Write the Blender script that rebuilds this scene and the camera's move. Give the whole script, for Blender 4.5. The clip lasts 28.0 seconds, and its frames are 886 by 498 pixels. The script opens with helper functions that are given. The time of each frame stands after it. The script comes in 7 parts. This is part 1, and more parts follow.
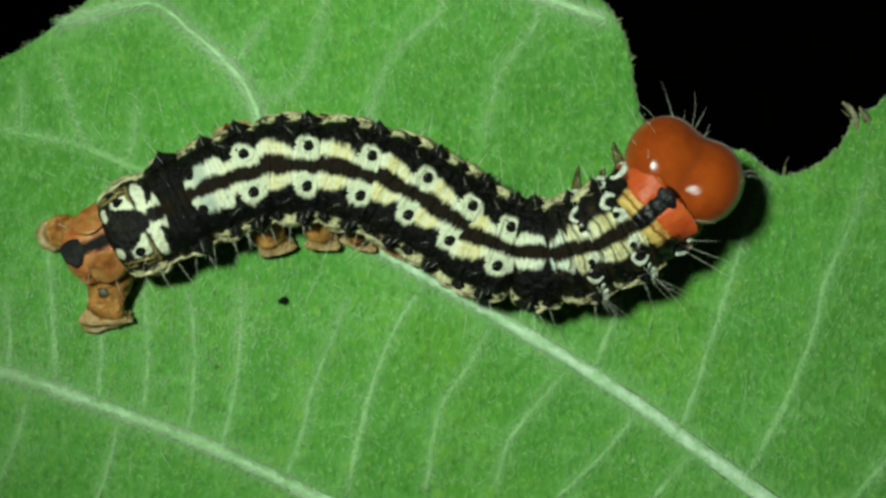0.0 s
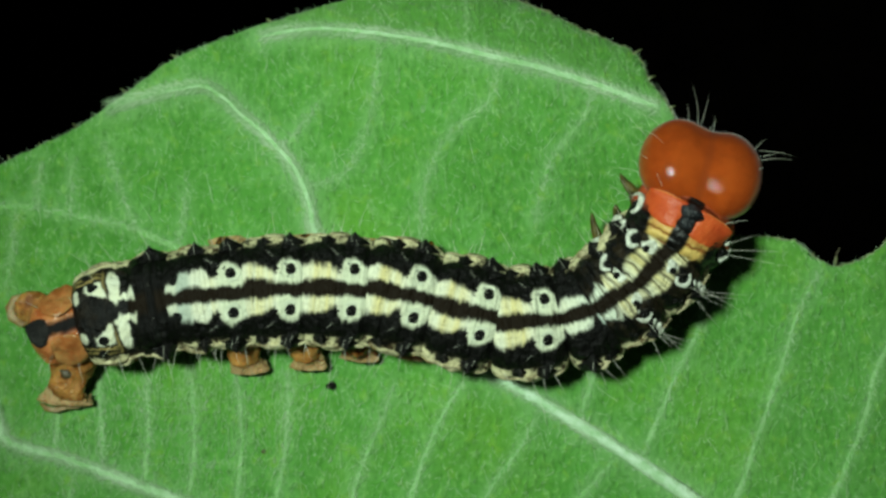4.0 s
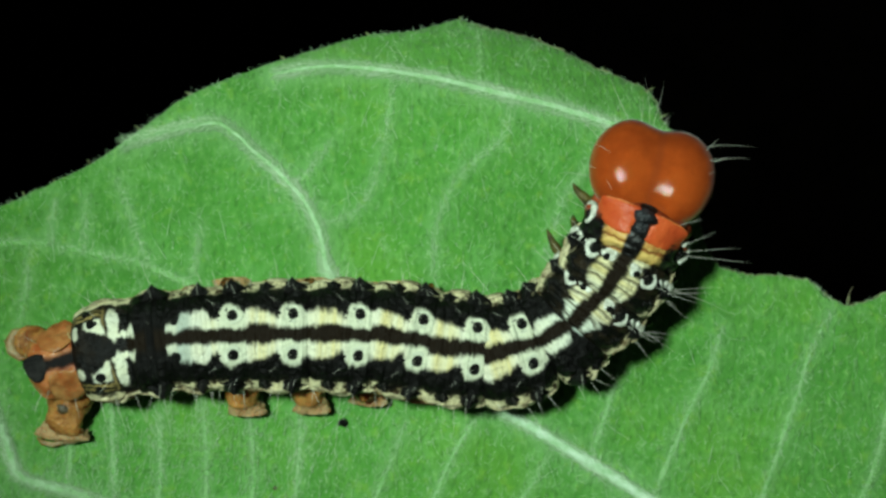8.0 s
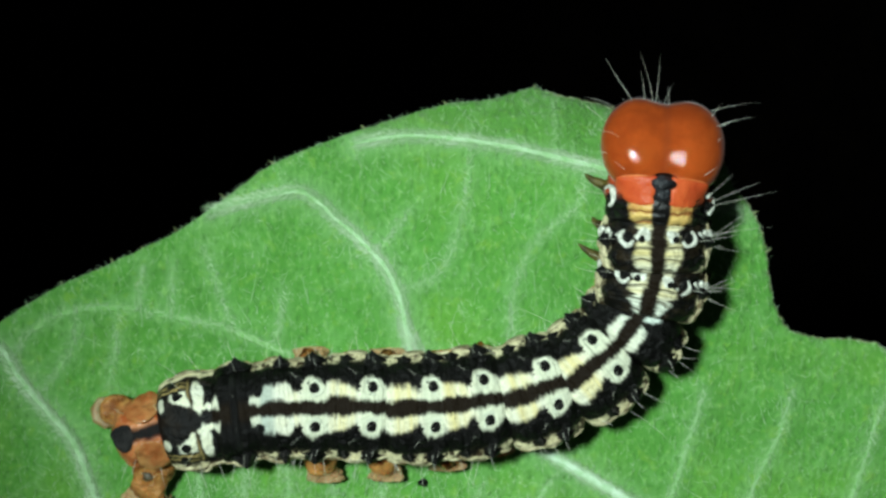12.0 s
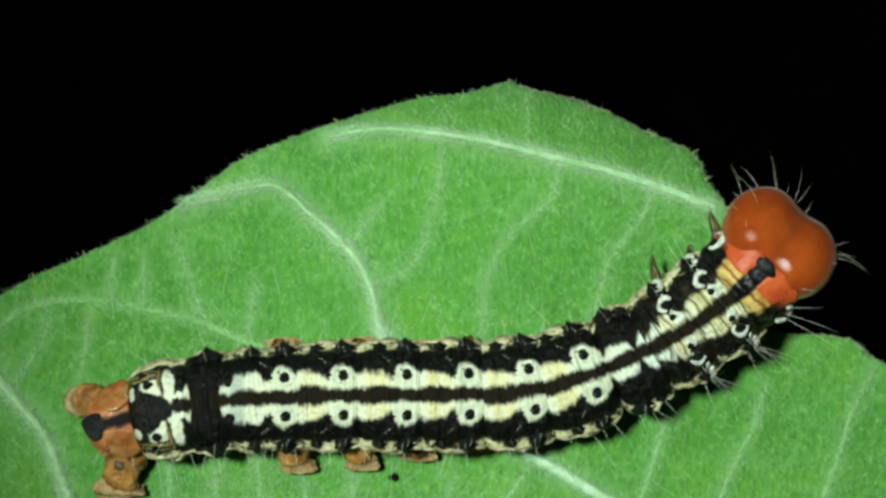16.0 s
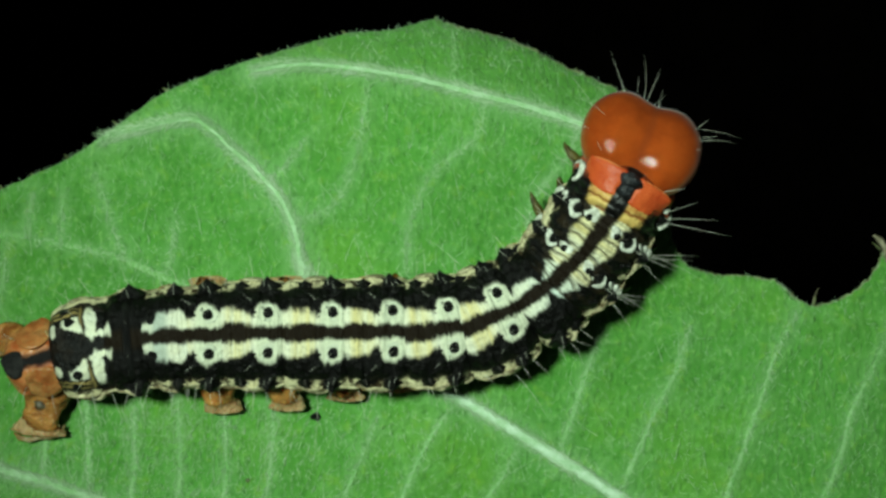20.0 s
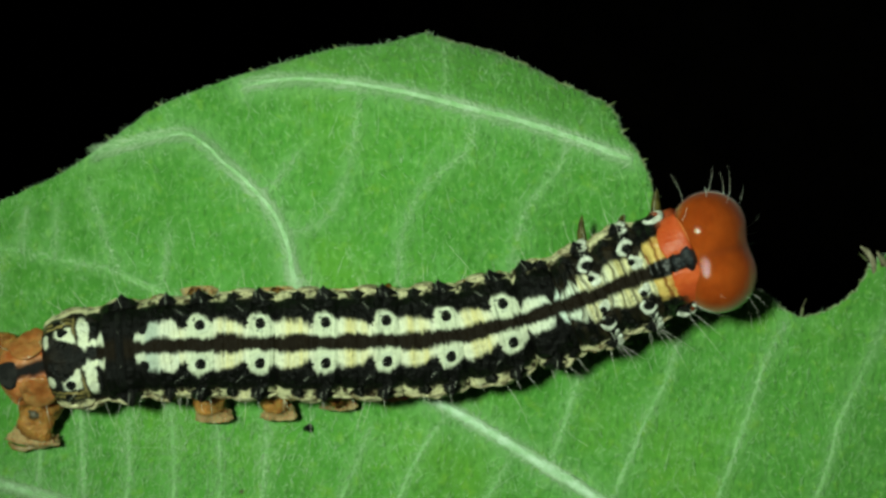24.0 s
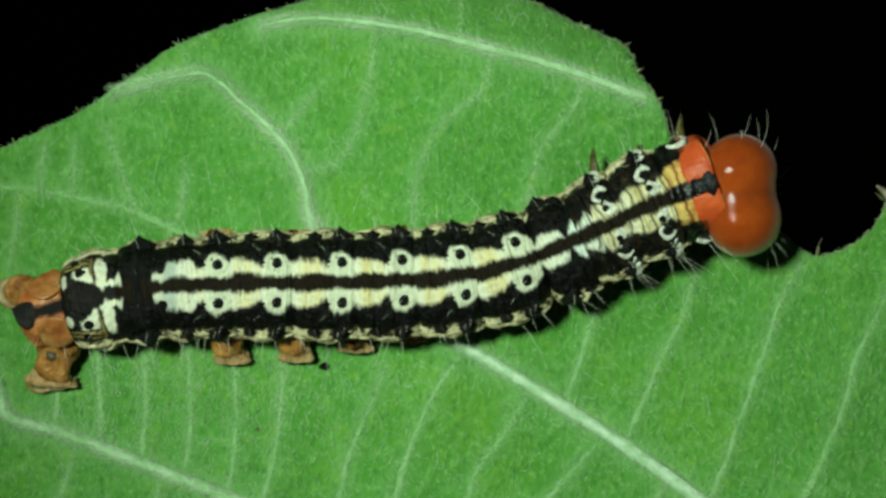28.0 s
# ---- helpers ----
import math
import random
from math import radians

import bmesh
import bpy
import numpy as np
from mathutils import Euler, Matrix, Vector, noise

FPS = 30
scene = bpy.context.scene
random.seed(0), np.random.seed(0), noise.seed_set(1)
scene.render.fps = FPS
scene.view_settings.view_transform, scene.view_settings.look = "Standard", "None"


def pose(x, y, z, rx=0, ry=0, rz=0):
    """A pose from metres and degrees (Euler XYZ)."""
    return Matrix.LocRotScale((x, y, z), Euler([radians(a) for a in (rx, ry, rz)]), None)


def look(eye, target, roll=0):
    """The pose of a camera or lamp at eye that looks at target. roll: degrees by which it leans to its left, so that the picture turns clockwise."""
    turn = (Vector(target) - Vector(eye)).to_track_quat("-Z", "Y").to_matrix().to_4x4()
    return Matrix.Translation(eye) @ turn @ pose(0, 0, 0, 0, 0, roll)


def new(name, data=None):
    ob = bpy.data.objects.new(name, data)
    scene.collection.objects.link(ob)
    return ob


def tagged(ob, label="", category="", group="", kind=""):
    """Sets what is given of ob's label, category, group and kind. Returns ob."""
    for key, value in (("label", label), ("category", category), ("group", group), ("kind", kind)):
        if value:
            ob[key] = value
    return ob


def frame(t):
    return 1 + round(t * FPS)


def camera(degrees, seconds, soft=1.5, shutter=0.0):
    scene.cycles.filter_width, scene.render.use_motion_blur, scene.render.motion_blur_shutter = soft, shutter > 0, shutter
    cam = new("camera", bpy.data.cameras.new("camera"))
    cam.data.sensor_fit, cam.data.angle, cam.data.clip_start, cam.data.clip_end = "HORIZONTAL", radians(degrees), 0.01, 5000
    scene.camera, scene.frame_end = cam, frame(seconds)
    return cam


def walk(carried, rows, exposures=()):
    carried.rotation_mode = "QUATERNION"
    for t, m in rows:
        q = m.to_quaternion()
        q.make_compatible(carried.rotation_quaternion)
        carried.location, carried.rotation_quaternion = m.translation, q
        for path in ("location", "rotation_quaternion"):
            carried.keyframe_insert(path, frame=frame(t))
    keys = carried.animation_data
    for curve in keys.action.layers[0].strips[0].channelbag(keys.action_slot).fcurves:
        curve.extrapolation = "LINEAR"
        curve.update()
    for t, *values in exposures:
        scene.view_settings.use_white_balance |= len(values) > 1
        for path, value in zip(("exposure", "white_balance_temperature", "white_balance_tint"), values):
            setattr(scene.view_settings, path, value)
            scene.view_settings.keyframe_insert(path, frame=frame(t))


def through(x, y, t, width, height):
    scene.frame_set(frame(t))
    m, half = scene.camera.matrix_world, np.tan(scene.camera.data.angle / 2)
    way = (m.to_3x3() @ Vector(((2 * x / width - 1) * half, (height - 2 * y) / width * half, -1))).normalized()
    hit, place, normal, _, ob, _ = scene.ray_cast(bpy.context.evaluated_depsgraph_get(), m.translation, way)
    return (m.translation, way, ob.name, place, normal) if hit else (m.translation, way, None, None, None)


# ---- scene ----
# All sizes of the leaf and the animal are written in millimetres (MM) and stored in metres.
MM = 0.001

# ---- camera ----
cam = camera(30, 28.0, soft=2.8)
walk(cam, [
    (0, pose(0.00188, -0.00309, 0.08524, -0.06, -0.98, -0.57)),
    (0.5, pose(0.00201, -0.00161, 0.08534, -0.05, -0.60, -0.50)),
    (1, pose(0.00175, -0.00064, 0.08522, -0.11, 0.21, -0.33)),
    (1.5, pose(0.00125, 0.00007, 0.08519, -0.13, 0.65, -0.44)),
    (2, pose(0.00156, 0.00102, 0.08514, -0.09, 0.47, -0.46)),
    (2.5, pose(0.00156, 0.00181, 0.08459, -0.17, 0.58, -0.35)),
    (4.5, pose(-0.00061, 0.00113, 0.08500, -0.17, -0.72, 0.19)),
    (5, pose(-0.00096, 0.00019, 0.08487, -0.10, -0.66, 0.10)),
    (5.5, pose(0.00002, 0.00086, 0.08471, 0.01, -0.86, -0.05)),
    (6, pose(0.00058, 0.00051, 0.08479, 0.14, -0.63, -0.20)),
    (6.5, pose(0.00024, 0.00024, 0.08478, 0.35, -0.04, -0.01)),
    (7, pose(-0.00015, 0.00101, 0.08483, 0.44, -0.05, 0.23)),
    (7.5, pose(0.00034, 0.00187, 0.08512, 0.38, 0.09, 0.37)),
    (8, pose(0.00037, 0.00264, 0.08505, 0.38, 0.12, 0.36)),
    (8.5, pose(-0.00091, 0.00406, 0.08643, 0.26, -0.02, 0.26)),
    (9, pose(-0.00143, 0.00779, 0.08624, 0.15, -0.03, 0.16)),
    (9.5, pose(-0.00104, 0.00679, 0.08602, 0.13, 0.17, 0.27)),
    (10, pose(-0.00181, 0.00665, 0.08639, 0.16, 0.60, 0.16)),
    (10.5, pose(-0.00210, 0.00586, 0.08693, 0.14, 0.80, 0.38)),
    (11, pose(-0.00231, 0.00619, 0.08699, 0.13, 0.96, 0.31)),
    (11.5, pose(-0.00330, 0.00772, 0.08750, 0.11, 1.02, 0.41)),
    (12, pose(-0.00252, 0.00649, 0.08739, 0.08, 0.90, 0.26)),
    (12.5, pose(-0.00193, 0.00625, 0.08724, 0.04, 0.69, 0.50)),
    (13, pose(-0.00222, 0.00596, 0.08747, 0.09, 0.84, 0.50)),
    (13.5, pose(-0.00282, 0.00551, 0.08804, 0.16, 0.96, 0.34)),
    (15.5, pose(-0.00074, 0.00445, 0.08767, 0.46, 1.21, 0.70)),
    (16, pose(-0.00059, 0.00551, 0.08710, 0.52, 1.20, 0.52)),
    (16.5, pose(-0.00093, 0.00396, 0.08683, 0.51, 1.10, 0.64)),
    (17, pose(-0.00049, 0.00265, 0.08700, 0.37, 0.86, 0.65)),
    (17.5, pose(-0.00158, 0.00255, 0.08756, 0.18, 0.61, 0.70)),
    (18, pose(-0.00019, 0.00159, 0.08725, -0.14, 0.10, 0.95)),
    (18.5, pose(0.00115, 0.00078, 0.08644, -0.41, -0.40, 1.21)),
    (19, pose(0.00236, 0.00251, 0.08652, -0.48, -0.92, 0.81)),
    (19.5, pose(0.00130, 0.00463, 0.08632, -0.45, -0.69, 1.06)),
    (20, pose(0.00081, 0.00353, 0.08620, -0.30, -0.52, 0.99)),
    (20.5, pose(0.00014, 0.00372, 0.08629, -0.12, -0.61, 1.11)),
    (21, pose(0.00125, 0.00456, 0.08670, -0.29, -1.07, 1.19)),
    (21.5, pose(0.00143, 0.00465, 0.08686, -0.42, -1.13, 1.18)),
    (22, pose(0.00178, 0.00413, 0.08650, -0.38, -0.49, 1.19)),
    (22.5, pose(0.00096, 0.00426, 0.08633, -0.35, -0.92, 0.98)),
    (24.5, pose(0.00049, 0.00432, 0.08704, -0.39, -1.01, 0.81)),
    (25, pose(0.00105, 0.00422, 0.08685, -0.27, -0.74, 0.95)),
    (25.5, pose(0.00142, 0.00413, 0.08659, -0.23, -0.81, 0.76)),
    (26, pose(0.00240, 0.00443, 0.08662, -0.06, -0.01, 0.78)),
    (26.5, pose(0.00159, 0.00331, 0.08682, -0.07, 0.26, 0.79)),
    (27, pose(0.00095, 0.00195, 0.08694, -0.20, -0.26, 0.86)),
    (27.5, pose(0.00108, 0.00102, 0.08697, -0.28, -0.39, 0.86)),
    (28, pose(0.00101, 0.00095, 0.08714, -0.29, -0.17, 0.85)),
], exposures=[
    (0, 0.00, 6650, 10), (2.5, 0.00, 6550, 10), (6, 0.00, 6300, 12), (8, 0.05, 6200, 12), (9, 0.31, 6050, 22), (12, 0.28, 6000, 24), (13.5, 0.28, 6050, 22), (16, 0.24, 6300, 16), (17.5, 0.12, 6000, 24), (19, 0.05, 6250, 13), (21, 0.00, 6450, 8), (25, 0.00, 6800, 4), (27, 0.00, 6500, 6), (28, 0.00, 6600, 6)
])

# ---- light: night, one small bright hand lamp beside the lens, hardly any sky ----
world = bpy.data.worlds.new("night")
scene.world = world
world.use_nodes = True
world.node_tree.nodes["Background"].inputs["Color"].default_value = (0.75, 0.9, 0.9, 1)
world.node_tree.nodes["Background"].inputs["Strength"].default_value = 0.015
lamp_data = bpy.data.lights.new("hand_lamp", "SPOT")
lamp_data.energy = 1.03
lamp_data.color = (0.80, 1.0, 0.81)
lamp_data.shadow_soft_size = 0.007
lamp_data.spot_size = radians(47)
lamp_data.spot_blend = 1.0
lamp = new("hand_lamp", lamp_data)
lamp.matrix_world = look((-0.034, 0.018, 0.118), (0.009, 0.005, 0.0))
scene.view_settings.exposure = 0.0

# ---- node helpers ----


class Graph:
    """A node material, written as arithmetic."""

    def __init__(self, name):
        self.mat = bpy.data.materials.new(name)
        self.mat.use_nodes = True
        self.nt = self.mat.node_tree
        self.bsdf = self.nt.nodes["Principled BSDF"]
        tc = self.nt.nodes.new("ShaderNodeTexCoord")
        self.co = tc.outputs["Object"]
        info = self.nt.nodes.new("ShaderNodeObjectInfo")
        shift = self.nt.nodes.new("ShaderNodeVectorMath")
        shift.operation = "MULTIPLY_ADD"
        self.nt.links.new(info.outputs["Random"], shift.inputs[0])
        shift.inputs[1].default_value = (0.031, 0.047, 0.059)
        self.nt.links.new(self.co, shift.inputs[2])
        self.vary = shift.outputs[0]

    def node(self, kind, **sockets):
        n = self.nt.nodes.new(kind)
        for k, v in sockets.items():
            self.put(n.inputs[k.replace("_", " ")], v)
        return n

    def put(self, sock, v):
        if isinstance(v, bpy.types.NodeSocket):
            self.nt.links.new(v, sock)
        else:
            sock.default_value = v

    def m(self, op, a, b=0.0, c=0.0, clamp=False):
        n = self.nt.nodes.new("ShaderNodeMath")
        n.operation, n.use_clamp = op, clamp
        for s, v in zip(n.inputs, (a, b, c)):
            self.put(s, v)
        return n.outputs[0]

    def add(self, a, b): return self.m("ADD", a, b)
    def mul(self, a, b): return self.m("MULTIPLY", a, b)
    def sub(self, a, b): return self.m("SUBTRACT", a, b)

    def step(self, v, lo, hi):
        n = self.nt.nodes.new("ShaderNodeMapRange")
        n.interpolation_type = "SMOOTHSTEP"
        for k, x in (("Value", v), ("From Min", lo), ("From Max", hi)):
            self.put(n.inputs[k], x)
        return n.outputs[0]

    def noise(self, scale, detail=3.0, rough=0.55, vec=None):
        n = self.node("ShaderNodeTexNoise", Scale=scale, Detail=detail, Roughness=rough)
        self.nt.links.new(vec or self.vary, n.inputs["Vector"])
        return n.outputs["Fac"]

    def voronoi(self, scale, feature="F1", vec=None):
        n = self.nt.nodes.new("ShaderNodeTexVoronoi")
        n.feature = feature
        n.inputs["Scale"].default_value = scale
        self.nt.links.new(vec or self.vary, n.inputs["Vector"])
        return n.outputs["Distance"]

    def stretch(self, x, y, z, vec=None):
        n = self.nt.nodes.new("ShaderNodeMapping")
        n.inputs["Scale"].default_value = (x, y, z)
        self.nt.links.new(vec or self.vary, n.inputs["Vector"])
        return n.outputs[0]

    def blob(self, x, y, cx, cy, rx, ry, soft=0.25):
        """1 inside an ellipse, falling to 0 over its soft rim."""
        a, b = self.m("DIVIDE", self.sub(x, cx), rx), self.m("DIVIDE", self.sub(y, cy), ry)
        d = self.m("SQRT", self.add(self.mul(a, a), self.mul(b, b)))
        return self.sub(1.0, self.step(d, 1.0 - soft, 1.0 + soft))

    def most(self, *masks):
        out = masks[0]
        for k in masks[1:]:
            out = self.m("MAXIMUM", out, k)
        return out

    def ramp(self, fac, stops, smooth=False):
        n = self.nt.nodes.new("ShaderNodeValToRGB")
        n.color_ramp.interpolation = "EASE" if smooth else "LINEAR"
        el = n.color_ramp.elements
        while len(el) < len(stops):
            el.new(0.5)
        for e, (p, c) in zip(el, stops):
            e.position = p
            e.color = (c, c, c, 1) if isinstance(c, (int, float)) else (*c, 1)
        self.put(n.inputs[0], fac)
        return n.outputs[0]

    def mix(self, fac, a, b):
        n = self.nt.nodes.new("ShaderNodeMix")
        n.data_type = "RGBA"
        self.put(n.inputs["Factor"], fac)
        for s, v in ((n.inputs[6], a), (n.inputs[7], b)):
            self.put(s, (*v, 1) if isinstance(v, tuple) and len(v) == 3 else v)
        return n.outputs[2]

    def bump(self, height, dist, strength=1.0):
        n = self.node("ShaderNodeBump", Strength=strength, Distance=dist, Height=height)
        self.nt.links.new(n.outputs[0], self.bsdf.inputs["Normal"])

    def out(self, color, rough=0.5, **more):
        if isinstance(color, tuple) and len(color) == 3:
            color = (*color, 1)
        self.put(self.bsdf.inputs["Base Color"], color)
        self.put(self.bsdf.inputs["Roughness"], rough)
        for k, v in more.items():
            self.put(self.bsdf.inputs[k.replace("_", " ")], v)
        return self.mat


def xyz(g):
    s = g.nt.nodes.new("ShaderNodeSeparateXYZ")
    g.nt.links.new(g.co, s.inputs[0])
    return [g.mul(o, 1000.0) for o in s.outputs]


# ---- materials ----
BLACK, BROWN_BLACK = (0.0027, 0.0025, 0.0023), (0.0085, 0.0055, 0.0030)
WHITE, CREAM, YELLOW = (0.59, 0.62, 0.55), (0.61, 0.59, 0.40), (0.58, 0.49, 0.19)


def skin(name, x0, x1, outer, yellow, field, inner=0.17, side=1.09, cuts=0.0, grey=(0.50, 0.53, 0.39), haze=0.0):
    """Striped caterpillar skin: black line along the back, pale bands beside it whose outer limit, yellowness and
    grey-green field follow the segment's length (x0 to x1), black flanks, mottled pale line low on the side."""
    g = Graph(name)
    x, y, z = xyz(g)
    phi = g.m("ABSOLUTE", g.m("ARCTAN2", y, z))
    u = g.m("DIVIDE", g.sub(x, x0), x1 - x0, clamp=True)
    comb = g.noise(1.0, 3.0, 0.65, vec=g.stretch(6200, 1300, 1300))
    soft = g.noise(1500.0, 3.0)
    p = g.add(phi, g.add(g.mul(g.sub(comb, 0.5), 0.17), g.mul(g.sub(soft, 0.5), 0.24)))
    if isinstance(inner, list):
        inner = g.mul(g.ramp(u, inner), 1.5)
    lim = g.mul(g.ramp(u, outer, True), 1.5)
    pale = g.mul(g.step(p, g.sub(inner, 0.06), g.add(inner, 0.06)), g.sub(1.0, g.step(p, g.sub(lim, 0.10), g.add(lim, 0.05))))
    bars = g.noise(1.0, 1.5, vec=g.stretch(3300, 200, 200))
    yel = g.mul(g.ramp(u, yellow), g.step(bars, 0.05, 0.80))
    tone = g.mix(yel, g.mix(soft, WHITE, CREAM), YELLOW)
    tone = g.mix(g.ramp(u, field), tone, grey)
    tone = g.mix(g.mul(g.step(g.noise(4200.0, 3.0), 0.52, 0.80), 0.40), tone, (0.26, 0.27, 0.17))
    slit = g.sub(1.0, g.step(g.m("ABSOLUTE", g.sub(g.noise(1.0, 1.0, vec=g.stretch(4100, 260, 260)), 0.5)), 0.012, 0.075))
    tone = g.mix(g.mul(slit, 0.08 + cuts), tone, (0.10, 0.085, 0.035))
    dark = g.mix(g.step(phi, 0.12, 0.30), BROWN_BLACK, BLACK)
    dark = g.mix(g.mul(g.step(g.noise(1.0, 4.0, 0.7, vec=g.stretch(5200, 1900, 1900)), 0.62, 0.80), 0.3), dark, (0.075, 0.068, 0.048))
    crease = g.sub(1.0, g.step(g.m("ABSOLUTE", g.m("SINE", g.add(g.mul(x, 5.4), g.mul(g.noise(600.0, 2.0), 4.0)))), 0.04, 0.42))
    if cuts:
        tone = g.mix(g.mul(crease, cuts * 1.5), tone, (0.085, 0.055, 0.018))
    if haze:
        band = g.mul(g.step(phi, 0.3, 0.5), g.step(g.noise(1.0, 3.0, 0.6, vec=g.stretch(1900, 700, 700)), 0.42, 0.66))
        dark = g.mix(g.mul(band, haze), dark, (0.10, 0.066, 0.030))
    col = g.mix(pale, dark, tone)
    low = g.step(g.add(phi, g.mul(g.sub(g.noise(1300.0, 3.0), 0.5), 0.55)), side, side + 0.10)
    flank = g.mix(g.step(g.noise(1500.0, 4.0, 0.65), 0.42, 0.54), (0.035, 0.024, 0.012), (0.54, 0.50, 0.30))
    under = g.mix(g.step(phi, 1.50, 1.75), flank, (0.16, 0.085, 0.035))
    col = g.mix(low, col, under)
    wet = g.mul(g.sub(1.0, pale), g.step(phi, 0.25, 0.5))
    h = g.add(g.mul(comb, 0.22), g.add(g.mul(g.noise(3500.0, 4.0, 0.65), 0.8), g.mul(bars, 1.1)))
    h = g.add(h, g.mul(g.noise(1400.0, 2.0), g.mul(wet, 0.9)))
    if cuts:
        h = g.sub(h, g.mul(g.mul(crease, pale), 0.8))
    g.bump(h, 0.00026, 0.9)
    return g.out(col, g.sub(g.add(0.40, g.mul(soft, 0.2)), g.mul(wet, 0.08)), Specular_IOR_Level=g.add(0.07, g.mul(wet, 0.04)))


def marked_skin():
    """The ring before the tail: a bar, a patch cut by a spot, a thin tan line and a pale hind rim on each side."""
    g = Graph("paired_mark_skin")
    x, y, z = xyz(g)
    comb = g.noise(1.0, 3.0, 0.65, vec=g.stretch(4200, 1500, 1500))
    soft, wide = g.noise(1500.0, 3.0), g.noise(600.0, 2.0)
    phi = g.m("ABSOLUTE", g.m("ARCTAN2", y, z))
    a = g.add(g.mul(phi, 2.2), g.add(g.mul(g.sub(comb, 0.5), 0.45), g.mul(g.sub(soft, 0.5), 0.40)))
    b = g.add(x, g.add(g.mul(g.sub(soft, 0.5), 0.32), g.mul(g.sub(wide, 0.5), 0.45)))
    bar = g.most(g.blob(b, a, 0.46, 1.25, 0.27, 0.98, 0.2), g.blob(b, a, 0.84, 0.52, 0.52, 0.16, 0.3), g.blob(b, a, 0.42, 0.66, 0.30, 0.28))
    inner = g.step(g.sub(a, g.sub(0.50, g.mul(g.sub(b, 0.15), 0.62))), -0.06, 0.08)
    patch = g.mul(g.mul(inner, g.sub(1.0, g.step(a, 1.62, 1.74))), g.mul(g.step(b, -1.15, -0.95), g.sub(1.0, g.step(g.add(b, g.mul(a, 0.10)), -0.02, 0.12))))
    hind = g.mul(g.blob(b, a, -1.55, 1.20, 0.16, 0.36), 0.75)
    gap = g.blob(b, a, -0.05, 1.45, 0.22, 0.8, 0.5)
    line = g.most(g.blob(b, a, -0.75, 1.90, 0.85, 0.085, 0.4), g.blob(b, a, 0.02, 1.75, 0.07, 0.7, 0.5), g.blob(b, a, -0.9, 2.25, 0.9, 0.10, 0.4))
    tone = g.mix(soft, WHITE, (0.66, 0.65, 0.42))
    tone = g.mix(g.mul(g.step(g.noise(4200.0, 3.0), 0.52, 0.80), 0.40), tone, (0.26, 0.27, 0.17))
    dark = g.mix(g.step(soft, 0.45, 0.7), BLACK, BROWN_BLACK)
    col = g.mix(g.mul(line, 0.8), dark, (0.36, 0.27, 0.10))
    col = g.mix(g.mul(gap, 0.45), col, (0.060, 0.044, 0.018))
    col = g.mix(g.most(bar, patch, hind), col, tone)
    low = g.step(g.add(phi, g.mul(g.sub(g.noise(1300.0, 3.0), 0.5), 0.5)), 1.16, 1.26)
    flank = g.mix(g.step(g.noise(1500.0, 4.0, 0.65), 0.42, 0.54), (0.035, 0.024, 0.012), (0.54, 0.50, 0.30))
    col = g.mix(low, col, g.mix(g.step(phi, 1.50, 1.75), flank, (0.16, 0.085, 0.035)))
    g.bump(g.add(g.mul(comb, 0.3), g.add(g.noise(3000.0, 4.0, 0.65), wide)), 0.00026, 0.85)
    return g.out(col, g.add(0.36, g.mul(soft, 0.2)), Specular_IOR_Level=0.18)


def plain(name, a, b, scale, rough, bump=0.00005, sub=0.0, spec=0.4, coat=0.0, through=0.0):
    g = Graph(name)
    n = g.noise(scale, 4.0, 0.6)
    col = g.mix(g.step(n, 0.3, 0.7), a, b)
    g.bump(g.add(n, g.noise(scale * 4.3, 3.0)), bump, 0.7)
    more = {"Specular_IOR_Level": spec, "Coat_Weight": coat, "Coat_Roughness": 0.12, "Transmission_Weight": through, "IOR": 1.38}
    if sub:
        more["Subsurface_Weight"], more["Subsurface_Scale"] = sub, 0.0012
    return g.out(col, g.add(rough, g.mul(g.sub(n, 0.5), 0.12)), **more)


def head_skin():
    g = Graph("head_shell")
    x, y, z = xyz(g)
    n, fine = g.noise(700.0, 3.0), g.noise(9000.0, 3.0, 0.6)
    col = g.mix(g.step(n, 0.3, 0.7), (0.205, 0.032, 0.005), (0.290, 0.050, 0.007))
    seam = g.sub(1.0, g.step(g.m("ABSOLUTE", y), 0.05, 0.30))
    col = g.mix(g.mul(seam, 0.45), col, (0.17, 0.030, 0.008))
    col = g.mix(g.mul(g.step(x, 1.2, 2.2), 0.75), col, (0.085, 0.022, 0.007))
    col = g.mix(g.mul(g.step(fine, 0.62, 0.75), 0.25), col, (0.26, 0.05, 0.012))
    g.bump(g.add(fine, g.mul(n, 0.6)), 0.00004, 0.45)
    return g.out(col, g.add(0.03, g.mul(fine, 0.05)), Specular_IOR_Level=0.22, Sheen_Weight=0.14, Sheen_Roughness=0.3,
                 Subsurface_Weight=0.12, Subsurface_Scale=0.0012)


